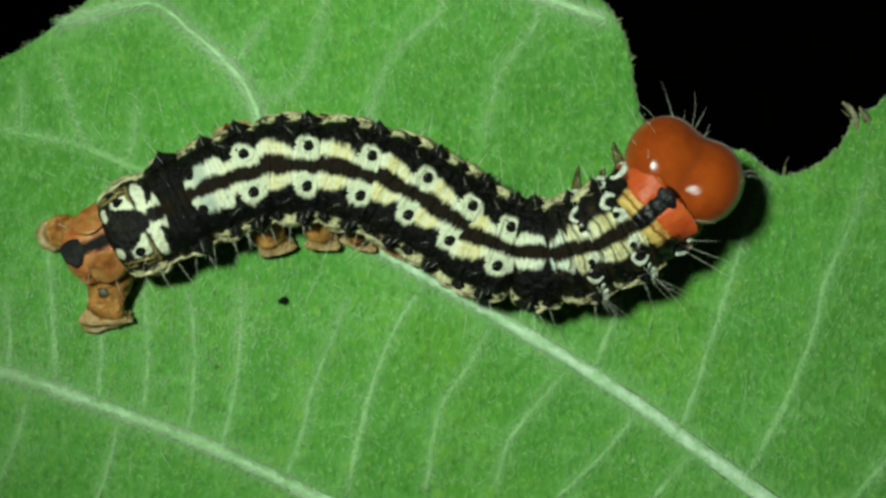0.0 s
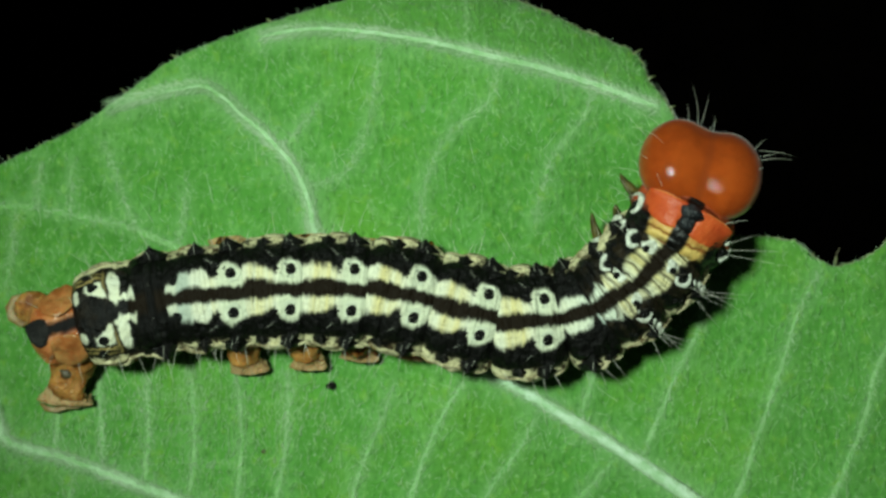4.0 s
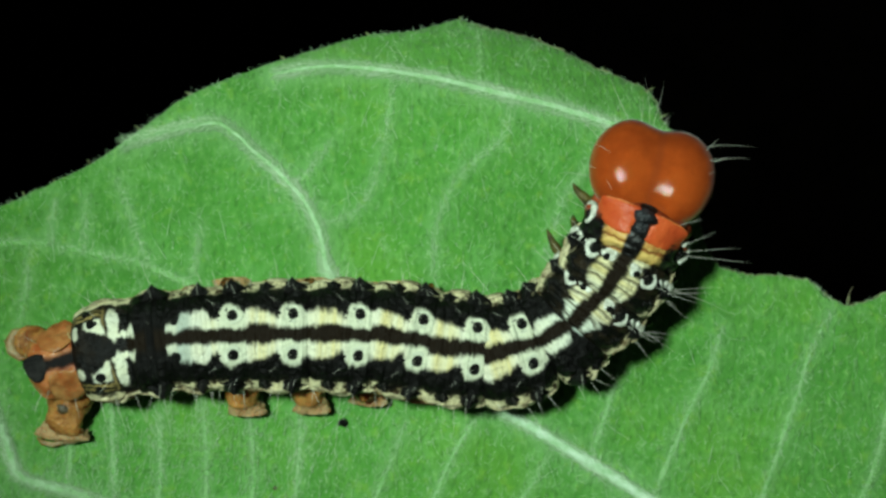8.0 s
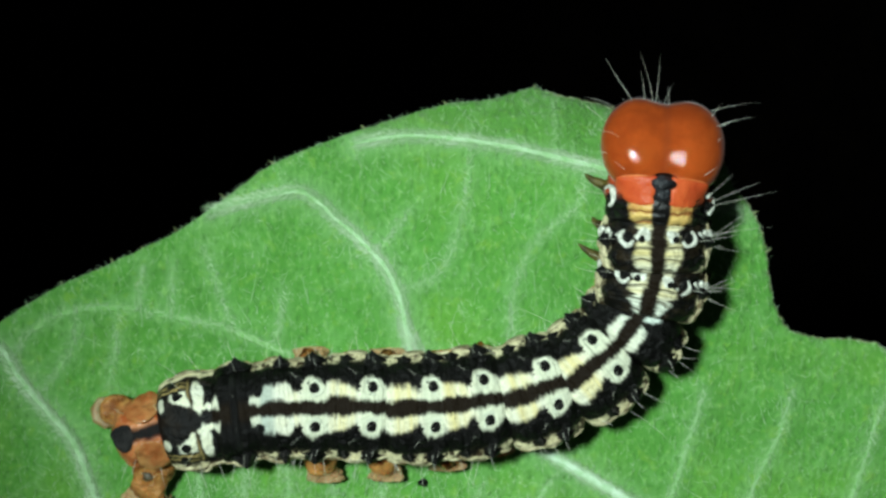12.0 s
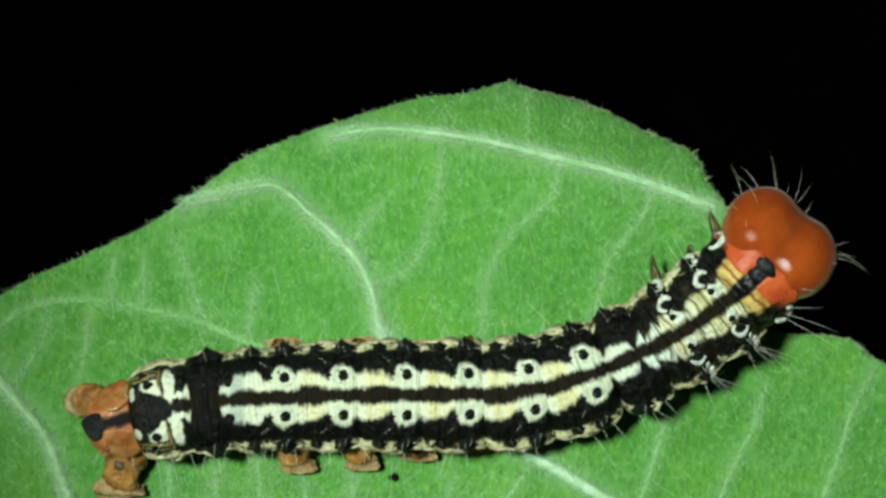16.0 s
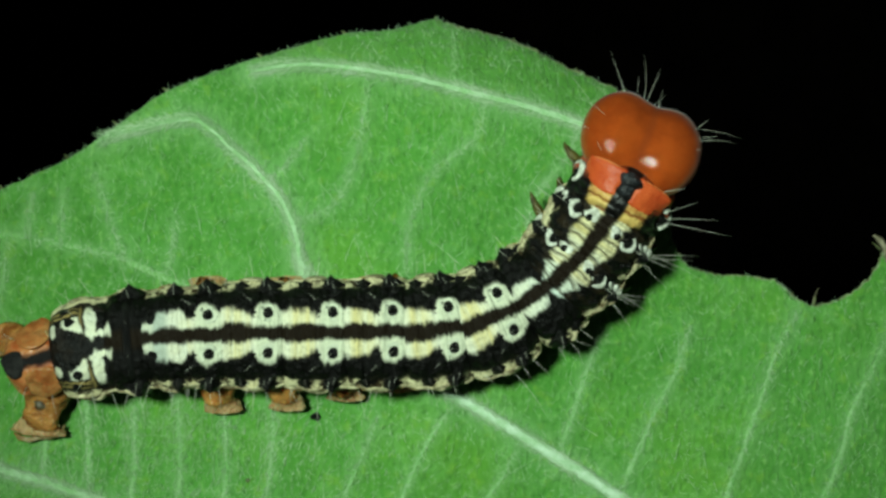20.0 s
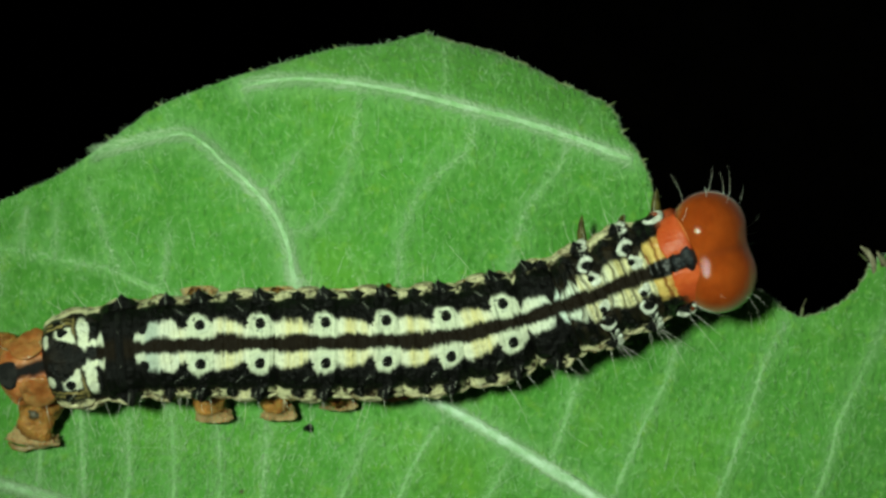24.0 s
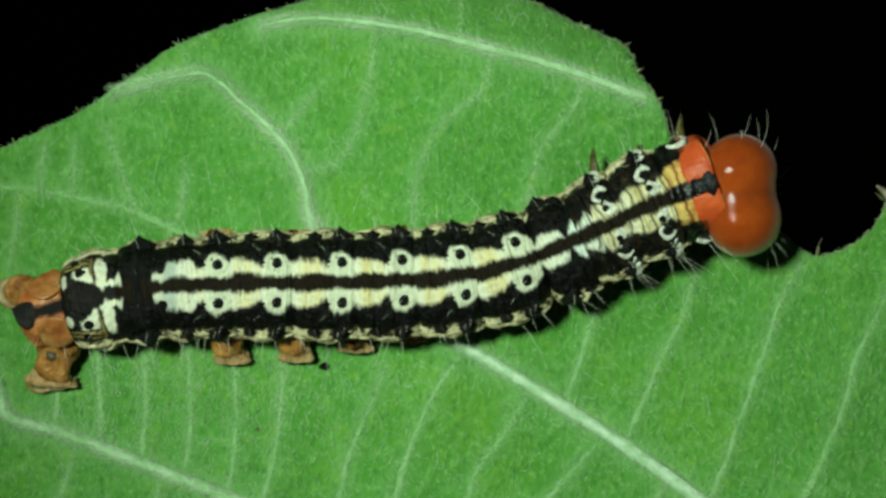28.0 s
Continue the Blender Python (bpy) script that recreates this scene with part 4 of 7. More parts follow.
bristles(seg, br, [(0.1, 0.95, 1.2, True, 0.0), (0.1, -0.95, 1.3, True, 0.0), (0.0, 0.3, 0.8, True, 0), (0, -0.3, 0.8, True, 0), (0, -1.45, 1.5, True, 0.1), (0, 1.45, 1.4, True, -0.3)])
fringe(seg, br, 4, 62)

br = Barrel(2.42, 2.15, -1.75, 1.6, 0.20, 0.12, 2)
seg = segment("tail_back", br, marked_skin(), "black body ring with paired cream crescent marks")
for s in (-1, 1):
    part("eye_spot", br.dome(-0.58, s * 0.60, 0.33, 0.12, 16, tall=0.9, crumple=0.08), TUBERCLE, seg)
    part("side_spot", br.dome(-0.85, s * 0.98, 0.30, 0.10, tall=0.8), TUBERCLE, seg)
    part("side_wart", br.dome(-0.2, s * 1.42, 0.55, 0.13, 12), MOTTLED, seg)
bristles(seg, br, [(-0.25, 0.7, 1.4, True, -0.5), (-0.25, -0.7, 1.2, True, -0.5), (-0.3, 1.2, 1.8, True, -0.8), (-0.3, -1.2, 1.5, True, 0.1), (0.6, -1.4, 1.5, True, 0.2), (0.6, 1.4, 1.4, True, -0.5)])
fringe(seg, br, 4, 63)


def anal_skin():
    g = Graph("orange_tail_skin")
    x, y, z = xyz(g)
    n, f = g.noise(1100.0, 3.0), g.noise(3200.0, 3.0, 0.65)
    col = g.mix(g.step(n, 0.35, 0.65), (0.30, 0.070, 0.018), (0.42, 0.155, 0.050))
    col = g.mix(g.mul(g.step(f, 0.56, 0.7), 0.35), col, (0.50, 0.26, 0.10))
    stripe = g.sub(1.0, g.step(g.add(g.m("ABSOLUTE", y), g.mul(g.sub(n, 0.5), 0.6)), 0.16, 0.52))
    dark = g.mul(stripe, g.step(z, 0.2, 0.6))
    col = g.mix(dark, col, (0.011, 0.010, 0.010))
    g.bump(g.add(f, n), 0.00016, 0.9)
    return g.out(col, g.add(0.22, g.mul(dark, 0.5)), Specular_IOR_Level=g.sub(0.4, g.mul(dark, 0.36)), Subsurface_Weight=0.1, Subsurface_Scale=0.001)


br = Barrel(1.75, 1.7, -1.85, 1.5, 0.42, 0.10, 2)
seg = segment("anal", br, anal_skin(), "orange tail ring with a dark stripe")
part("tail_plate", br.dome(-1.25, 0.0, 0.64, 0.14, 24, tall=1.1, crumple=0.2), DULL, seg, "dull black tail plate")
for s in (-1, 1):
    part("side_lobe", br.dome(0.0, s * 0.80, 0.98, 0.17, 30, tall=1.1, crumple=0.16), LOBE_RED, seg, "swollen orange-red tail lobe")
    part("pale_spot", br.dome(0.80, s * 0.62, 0.34, 0.20, 16, crumple=0.10), FALSE_FOOT, seg, "pale tan swelling")
    part("foot_spot", br.dome(-0.4, s * 1.15, 0.2, 0.08, 10), SOOT, seg)
# The clasping legs at the tail: one spread to the side, the other drawn back.
part("clasper", tube(bend([(0.0, -0.9, -0.5), (-0.65, -1.9, -0.85), (-1.25, -2.65, -1.25), (-1.65, -3.25, -1.65)], 4), [1.25, 1.22, 1.18, 1.14, 1.08, 1.02, 0.97, 0.94, 0.93, 0.92, 0.90, 0.82, 0.55], 28, 0.35, 0.6, 0.06), ORANGE, seg, "orange clasping leg spread to the side")
part("foot_pad", tube(bend([(-1.45, -2.75, -1.45), (-1.65, -3.25, -1.72), (-1.80, -3.62, -1.88)], 4), [0.70, 0.86, 0.95, 1.04, 1.14, 1.24, 1.30, 1.22, 0.9], 32, 0.30, 0.35, 0.09), FALSE_FOOT, seg, "flared tan pad of the clasping leg")
part("sole", tube([(-3.05, -3.15, -1.92), (-2.85, -3.5, -1.9), (-2.4, -3.75, -1.9), (-1.85, -3.78, -1.88), (-1.3, -3.88, -1.9), (-0.75, -3.80, -1.9), (-0.42, -3.5, -1.92)], [0.05, 0.15, 0.17, 0.10, 0.16, 0.15, 0.05], 12, 0.5, 0.5), AMBER, seg, "pale gripping rim")
part("foot_spot", tube([(-1.00, -2.15, -0.55), (-0.98, -2.18, -0.32), (-0.97, -2.2, -0.22)], [0.36, 0.26, 0.08], 14, 0.5), GREY_WART, seg, "small grey wart")
part("clasper", tube(bend([(-0.4, 0.75, -0.6), (-1.1, 1.15, -0.95), (-1.9, 1.55, -1.3), (-2.7, 1.75, -1.55)], 4), [0.8, 0.80, 0.78, 0.77, 0.77, 0.78, 0.80, 0.82, 0.83, 0.82, 0.78, 0.68, 0.42], 20, 0.3, 0.55, 0.05), ORANGE, seg, "orange clasping leg drawn backwards")
part("sole", tube([(-2.2, 0.95, -1.8), (-2.75, 1.0, -1.74), (-3.10, 1.45, -1.70), (-3.08, 1.95, -1.72), (-2.7, 2.3, -1.76), (-2.1, 2.35, -1.82)], [0.08, 0.20, 0.26, 0.26, 0.20, 0.08], 12, 0.5, 0.5), AMBER, seg, "pale gripping rim")
bristles(seg, br, [(-1.0, 0.8, 1.0, True, -0.6), (-1.0, -0.8, 1.0, True, -0.4), (0.0, -1.3, 1.3, True, -0.2), (0, 1.2, 1.2, False, -0.6), (-1.6, -1.2, 1.2, True, -0.8)])

# Black ring in front of the spotted ones, then the three breast rings.
br = Barrel(2.66, 2.35, -0.95, 1.6, 0.12, 0.12, 2)
seg = segment("black", br, skin("black_fore_skin", -0.95, 1.6, [(0, 0.22), (0.08, 0.28), (0.35, 0.27), (0.50, 0.22), (0.57, 0.12), (0.61, 0.02), (0.64, 0.14), (0.70, 0.22), (0.82, 0.29), (1, 0.30)], [(0, 0.1), (0.3, 0.1), (0.4, 0), (1, 0)], [(0, 0.2), (0.5, 0.4), (0.65, 1.0), (1, 1.0)], grey=(0.52, 0.60, 0.53)),
              "mostly black body ring with small white wedges")
for s in (-1, 1):
    part("tubercle", br.dome(-0.1, s * 1.22, 0.7, 0.62, 12, True), TUBERCLE, seg)
    part("tubercle", br.dome(0.5, s * 0.66, 0.42, 0.24, 12, True), TUBERCLE, seg)
    part("tubercle", br.dome(-0.3, s * 0.86, 0.46, 0.30, 12, True), TUBERCLE, seg)
    part("tubercle", br.dome(0.75, s * 1.12, 0.50, 0.46, 12, True), TUBERCLE, seg)
    part("side_wart", br.dome(0.1, s * 1.38, 0.55, 0.13, 12), MOTTLED, seg)
bristles(seg, br, [(0, 1.05, 1.2, True, -0.3), (0, -1.05, 1.2, True, -0.3), (0.1, -1.4, 1.6, True, 0.2), (0.1, 1.4, 1.4, True, 0.0), (-0.5, -1.45, 1.2, True, 0.1)])
fringe(seg, br, 4, 64)


def true_leg(ob, s, x, out):
    """A jointed, pointed breast leg."""
    part("leg", tube(bend([(x, s * 1.9, -1.0), (x + 0.3, s * (2.3 + 0.3 * out), -1.45), (x + 0.55, s * (2.7 + 0.8 * out), -1.75 + 0.5 * out), (x + 0.85, s * (2.8 + 1.4 * out), -2.25 + 1.1 * out)], 4),
                     [0.46, 0.48, 0.46, 0.42, 0.36, 0.25, 0.25, 0.22, 0.17, 0.16, 0.13, 0.08, 0.015], 10, 0.15), LEG, ob, "dark pointed jointed leg")


breast_out = [(0, 0.30), (0.10, 0.34), (0.3, 0.36), (0.44, 0.34), (0.52, 0.27), (0.66, 0.27), (0.76, 0.35), (1, 0.36)]
for name, w, x0, x1, yel in (("thorax_3", 2.62, -1.6, 1.30, [(0, 0.5), (0.2, 0.9), (0.35, 1.0), (0.5, 0.5), (0.68, 0.4), (0.8, 1.0), (1, 1.0)]),
                             ("thorax_2", 2.62, -1.5, 1.35, [(0, 1.0), (0.3, 1.0), (0.5, 0.7), (0.66, 0.4), (0.8, 1.0), (1, 1.0)])):
    br = Barrel(w, 2.35, x0, x1, 0.12, 0.12, 4)
    seg = segment(name, br, skin(name + "_skin", x0, x1, breast_out if name == "thorax_2" else [(0, 0.22), (0.12, 0.27), (0.22, 0.32), (0.26, 0.30), (0.29, 0.22), (0.32, 0.32), (0.36, 0.36), (0.48, 0.34), (0.56, 0.24), (0.74, 0.24), (0.84, 0.30), (1, 0.28)], yel, [(0, 0.4), (0.2, 0.2), (0.3, 0), (1, 0)] if name == "thorax_2" else [(0, 1.0), (0.25, 0.95), (0.31, 0), (1, 0)], side=1.16, cuts=0.34, grey=(0.55, 0.60, 0.50), haze=0.16), "breast ring with yellow bars and white hooked spots")
    for s in (-1, 1):
        part("white_knob", br.dome(0.15, s * 0.305, 0.41, 0.10, 18, tall=1.05, crumple=0.12), PALE, seg, "low white knob that holds the inner spot")
        part("eye_spot", br.dome(0.03, s * 0.315, 0.20, 0.17, 14), TUBERCLE, seg)
        part("tubercle", br.dome(0.12, s * 0.60, 0.29, 0.22, 14), TUBERCLE, seg)
        part("white_hook", br.hook(0.10, s * 0.60, 0.37, 0.125, 2.3, math.pi * (1.75 if s > 0 else 0.25), 8), PALE, seg, "raised white crescent round the spot")
        part("tubercle", br.dome(0.05, s * 0.93, 0.36, 0.30, 14, True), TUBERCLE, seg)
        part("white_knob", br.dome(0.22, s * 0.98, 0.24, 0.14, 14, tall=1.3, crumple=0.12), PALE, seg)
        part("tubercle", br.dome(0.0, s * 1.24, 0.42, 0.50, 12, True), TUBERCLE, seg)
        part("white_knob", br.dome(0.38, s * 1.20, 0.22, 0.20, 12, crumple=0.08), PALE, seg)
        part("side_wart", br.dome(-0.55, s * 1.34, 0.36, 0.2, 10), MOTTLED, seg)
        part("side_knob", br.dome(0.35, s * 1.40, 0.36, 0.28, 12), PALE, seg, "white knob on the side of the breast ring")
        part("tubercle", br.dome(-0.8, s * 0.98, 0.42, 0.22, 10, True), TUBERCLE, seg)
        true_leg(seg, s, 0.30, (0.85 if name == "thorax_3" else 0.12) if s > 0 else 0.2)
    k = 1.4 if name == "thorax_2" else 1.0
    bristles(seg, br, [(0.0, 0.84, 1.0 * k, True, 0.1), (0.0, -0.84, 1.0 * k, True, 0.1), (0, 1.25, 1.2 * k, True, 0.3), (0.0, -1.25, 1.6 * k, True, 0.5), (0.1, -1.3, 1.2 * k, True, 0.1),
                       (-0.2, -1.4, 1.9, True, -0.2), (-0.1, 1.4, 1.3, True, -0.1), (0.2, -1.2, 2.3 * k, True, 0.3), (0.1, -1.3, 1.9 * k, True, 0.8), (0.05, 0.44, 0.8, False, 0.2), (0.05, -0.44, 0.8, False, 0.2)])
    fringe(seg, br, 4, 70 + int(10 * x1), 2.0)


def collar_skin():
    g = Graph("amber_collar_skin")
    x, y, z = xyz(g)
    phi = g.m("ABSOLUTE", g.m("ARCTAN2", y, z))
    n = g.noise(1800.0, 3.0)
    bars = g.m("ABSOLUTE", g.m("SINE", g.add(g.mul(x, 5.0), g.mul(g.noise(800.0, 2.0), 4.0))))
    col = g.mix(g.step(bars, 0.05, 0.5), (0.20, 0.075, 0.018), g.mix(g.step(g.add(x, n), -0.2, 0.7), (0.50, 0.34, 0.10), (0.42, 0.18, 0.040)))
    col = g.mix(g.mul(g.step(n, 0.5, 0.7), 0.5), col, (0.30, 0.12, 0.03))
    col = g.mix(g.step(g.add(phi, g.mul(g.sub(n, 0.5), 0.5)), 0.60, 0.78), col, BLACK)
    col = g.mix(g.step(x, 0.0, 0.5), col, (0.24, 0.040, 0.012))
    col = g.mix(g.step(phi, 0.16, 0.24), BLACK, col)
    g.bump(g.add(bars, n), 0.0002, 0.8)
    return g.out(col, 0.45, Specular_IOR_Level=0.3)


def neck_plate(s, y0, y1, x0, x1, lift, skirt=0.5):
    """One half of the neck shield: follows the collar behind, stands flatter and higher where it meets the head."""
    nx, ny = 14, 18
    rows = []
    for i in range(-1, nx + 2):
        row = []
        for j in range(-1, ny + 2):
            u, v = min(max(i / nx, 0), 1), min(max(j / ny, 0), 1)
            y = y0 + (y1 - y0) * v
            x = x0 + (x1 - x0) * u + (1 - u) * (0.55 * v ** 4 + 0.12 * (1 - v) ** 6) - 0.16 * u * v ** 5 + 0.05 * noise.noise(Vector((y * 1.6, s * 3, u)))
            y -= 0.16 * (1 - u) ** 3 * v
            behind = 2.27 * math.sqrt(max(1 - (y / 2.52) ** 2, 0.02))
            ahead = 2.44 - 0.125 * y * y
            k = u * u * (3 - 2 * u)
            z = behind + (ahead - behind) * k + lift + 0.03 * noise.noise(Vector((x * 1.3, y * 1.3, s)))
            edge = max(abs(2 * u - 1), abs(2 * v - 1))
            z -= 0.06 * edge ** 8
            if i in (-1, nx + 1) or j in (-1, ny + 1):
                z -= skirt
            row.append(Vector((x, s * y, z)))
        rows.append(row)
    return loft(rows, close=False, cap=False)


br = Barrel(2.54, 2.34, -0.98, 1.8, 0.12, 0.20, 3)
seg = segment("thorax_1", br, collar_skin(), "amber collar ring that carries the red neck shield")
for s in (-1, 1):
    part("shield_plate", neck_plate(s, 0.36, 2.22, -0.15, 1.28, 0.09), RED, seg, "smooth orange-red neck plate")
    part("shield_rim", tube([(1.26 - 0.16 * (y / 2.22) ** 5, s * y, 2.47 - 0.125 * y * y) for y in (0.6, 0.9, 1.2, 1.5, 1.8, 1.95, 2.1)], [0.015, 0.035, 0.045, 0.045, 0.04, 0.035, 0.01], 6, 0.4), RIM, seg, "thin paler front edge of the plate")
    part("tubercle", br.dome(0.2, s * 1.22, 0.40, 0.30, 12, True), TUBERCLE, seg)
    part("white_hook", br.hook(0.2, s * 1.24, 0.5, 0.15, 2.4, math.pi * 0.7), PALE, seg)
    true_leg(seg, s, 0.5, 0.55 if s > 0 else 0.15)
part("neck_mark", br.patch(0.10, 1.2, -0.170, 0.170, 0.18, 14, 8, 0.5), SOOT, seg, "dull black mark along the neck")
part("neck_bar", br.dome(0.93, 0.0, 0.43, 0.42, 24, tall=1.62, crumple=0.09), SOOT, seg, "dull black crosswise bar")
bristles(seg, br, [(0.2, 1.2, 1.8, True, 0.4), (0.3, 1.35, 1.4, True, 0.1), (0.2, -1.2, 3.4, True, 0.5), (0.1, -1.35, 3.9, True, 0.3), (0.4, -1.1, 2.0, True, 0.9), (1.2, 0.7, 1.5, True, 0.6), (1.2, -0.7, 1.4, True, 0.6)])


# The head: two swollen lobes with a seam between them.
LOBE = 1.16


def head_radius(d):
    def f(p):
        v = []
        for s in (-1, 1):
            q = Vector(((p.x + 0.08) / (2.50 - 0.04 * math.tanh(p.x)), (p.y - s * LOBE) / 1.90, p.z / (1.82 + 0.04 * math.tanh(p.x))))
            v.append(q.length - 1)
        k = 0.42
        h = max(k - abs(v[0] - v[1]), 0) / k
        return min(v) - h * h * k * 0.25
    lo, hi = 0.1, 4.0
    for _ in range(18):
        m = (lo + hi) / 2
        lo, hi = (m, hi) if f(d * m) < 0 else (lo, m)
    return lo


bm = bmesh.new()
bmesh.ops.create_icosphere(bm, subdivisions=5, radius=1.0)
for v in bm.verts:
    d = v.co.normalized()
    v.co = d * (head_radius(d) + 0.02 * noise.noise(d * 3)) * MM
head = part("head", bm, HEAD, caterpillar, "glossy orange-brown two-lobed head")
SEGMENTS["head"] = head
part("face_plate", tube([(1.2, 0, 1.0), (1.75, 0, 0.45), (2.15, 0, -0.25), (2.35, 0, -0.8)], [0.10, 0.42, 0.62, 0.66], 12, 0.1, 0.6), AMBER, head, "pale triangular face plate")
part("lip", tube([(2.3, -0.7, -1.05), (2.55, -0.35, -1.1), (2.6, 0, -1.15), (2.55, 0.35, -1.1), (2.3, 0.7, -1.05)], [0.14, 0.22, 0.24, 0.22, 0.14], 10, 0.1), AMBER, head, "translucent upper lip")
for s in (-1, 1):
    part("mandible", tube([(1.8, s * 1.1, -1.2), (2.3, s * 0.85, -1.5), (2.5, s * 0.3, -1.65)], [0.40, 0.36, 0.12], 10, 0.1), LEG, head, "dark biting jaw")
    part("feeler", tube([(1.7, s * 1.5, -0.9), (2.2, s * 1.75, -1.0), (2.55, s * 1.8, -1.0)], [0.22, 0.16, 0.05], 8), AMBER, head, "short stubby feeler")
    for k in range(5):
        a = 0.5 + k * 0.55
        d = Vector((0.55 + 0.16 * math.cos(a), s * 0.83, -0.22 + 0.18 * math.sin(a))).normalized()
        p = d * head_radius(d)
        bm = tube([p - d * 0.06, p + d * 0.03, p + d * 0.07], [0.13, 0.11, 0.03], 8)
        part("eye", bm, TUBERCLE, head)
rnd = random.Random(21)
for i in range(20):
    a = rnd.uniform(-2.0, 2.0)
    d = Vector((math.cos(a), math.sin(a), rnd.uniform(-0.3, 0.7))).normalized()
    lean = Vector((rnd.uniform(-0.3, 0.6), rnd.uniform(-0.4, 0.4), rnd.uniform(-0.2, 0.4)))
    part("bristle", hair(d * (head_radius(d) - 0.05), d + lean, 0.4 + 2.5 * rnd.random() ** 1.5, rnd.uniform(0.0065, 0.010), 0.45, i), WHITE_HAIR, head)


# ---- movement: each body ring creeps, bends and turns; places on the leaf in millimetres ----
def at(x, y, z, pitch, turn, roll=0):
    return pose(x * MM, y * MM, z * MM, roll, pitch, turn)


def motions():
    walk(SEGMENTS["anal"], [
        (0, at(-13.72, -2.76, 2.10, 0.0, 23.0, -1.9)),
        (0.5, at(-13.83, -2.75, 2.10, 0.0, 23.1, -1.9)),
        (1, at(-13.94, -2.67, 2.10, 0.0, 23.3, -1.9)),
        (1.5, at(-14.01, -2.66, 2.10, 0.0, 23.4, -1.9)),
        (2, at(-13.99, -2.58, 2.10, 0.0, 23.5, -1.9)),
        (2.5, at(-13.93, -2.58, 2.10, 0.0, 23.4, -1.9)),
        (4.5, at(-18.54, -2.61, 2.10, 0.0, 16.8, -3.8)),
        (5, at(-18.44, -2.65, 2.10, 0.0, 16.8, -3.8)),
        (5.5, at(-18.40, -2.58, 2.10, 0.0, 16.9, -3.8)),
        (6, at(-18.36, -2.59, 2.10, 0.0, 16.8, -3.8)),
        (6.5, at(-18.44, -2.64, 2.10, 0.0, 16.8, -3.8)),
        (7, at(-18.47, -2.64, 2.10, 0.0, 16.9, -3.8)),
        (7.5, at(-18.56, -2.65, 2.10, 0.0, 16.8, -3.8)),
        (8, at(-18.57, -2.54, 2.10, 0.0, 16.9, -3.8)),
        (8.5, at(-18.72, -2.74, 2.10, 0.0, 16.9, -3.8)),
        (9, at(-18.76, -2.46, 2.10, 0.0, 17.2, -3.8)),
        (9.5, at(-18.64, -2.68, 2.10, 0.0, 16.9, -3.8)),
        (10, at(-18.76, -2.51, 2.10, 0.0, 17.1, -3.8)),
        (10.5, at(-18.84, -2.64, 2.10, 0.0, 17.0, -3.8)),
        (11, at(-18.76, -2.73, 2.10, 0.0, 16.7, -3.8)),
        (11.5, at(-18.93, -2.66, 2.10, 0.0, 16.9, -3.8)),
        (12, at(-18.80, -2.84, 2.10, 0.0, 16.7, -3.8)),
        (12.5, at(-18.77, -2.90, 2.10, 0.0, 16.6, -3.8)),
        (13, at(-18.83, -2.80, 2.10, 0.0, 16.7, -3.8)),
        (13.5, at(-18.94, -2.84, 2.10, 0.0, 16.7, -3.8)),
        (15.5, at(-18.73, -2.76, 2.10, 0.0, 16.9, -3.8)),
        (16, at(-18.70, -2.64, 2.10, 0.0, 17.0, -3.8)),
        (16.5, at(-18.67, -2.58, 2.10, 0.0, 17.0, -3.8)),
        (17, at(-18.58, -2.64, 2.10, 0.0, 16.9, -3.8)),
        (17.5, at(-18.72, -2.74, 2.10, 0.0, 16.9, -3.8)),
        (18, at(-18.55, -2.77, 2.10, 0.0, 16.8, -3.8)),
        (18.5, at(-18.46, -2.97, 2.10, 0.0, 16.5, -3.8)),
        (19, at(-18.38, -2.76, 2.10, 0.0, 16.7, -3.8)),
        (19.5, at(-18.48, -2.73, 2.10, 0.0, 16.8, -3.8)),
        (20, at(-18.49, -2.77, 2.10, 0.0, 16.8, -3.8)),
        (20.5, at(-18.53, -2.74, 2.10, 0.0, 16.8, -3.8)),
        (21, at(-18.46, -2.73, 2.10, 0.0, 16.8, -3.8)),
        (21.5, at(-18.41, -2.75, 2.10, 0.0, 16.7, -3.8)),
        (22, at(-18.40, -2.78, 2.10, 0.0, 16.7, -3.8)),
        (22.5, at(-18.44, -2.68, 2.10, 0.0, 16.9, -3.8)),
        (24.5, at(-18.55, -2.59, 2.10, 0.0, 17.0, -3.8)),
        (25, at(-18.48, -2.67, 2.10, 0.0, 16.9, -3.8)),
        (25.5, at(-18.52, -2.75, 2.10, 0.0, 16.8, -3.8)),
        (26, at(-18.52, -2.63, 2.10, 0.0, 17.0, -3.8)),
        (26.5, at(-18.50, -2.71, 2.10, 0.0, 16.9, -3.8)),
        (27, at(-18.50, -2.80, 2.10, 0.0, 16.8, -3.8)),
        (27.5, at(-18.46, -2.90, 2.10, 0.0, 16.6, -3.8)),
        (28, at(-18.51, -2.86, 2.10, 0.0, 16.7, -3.8)),
    ])
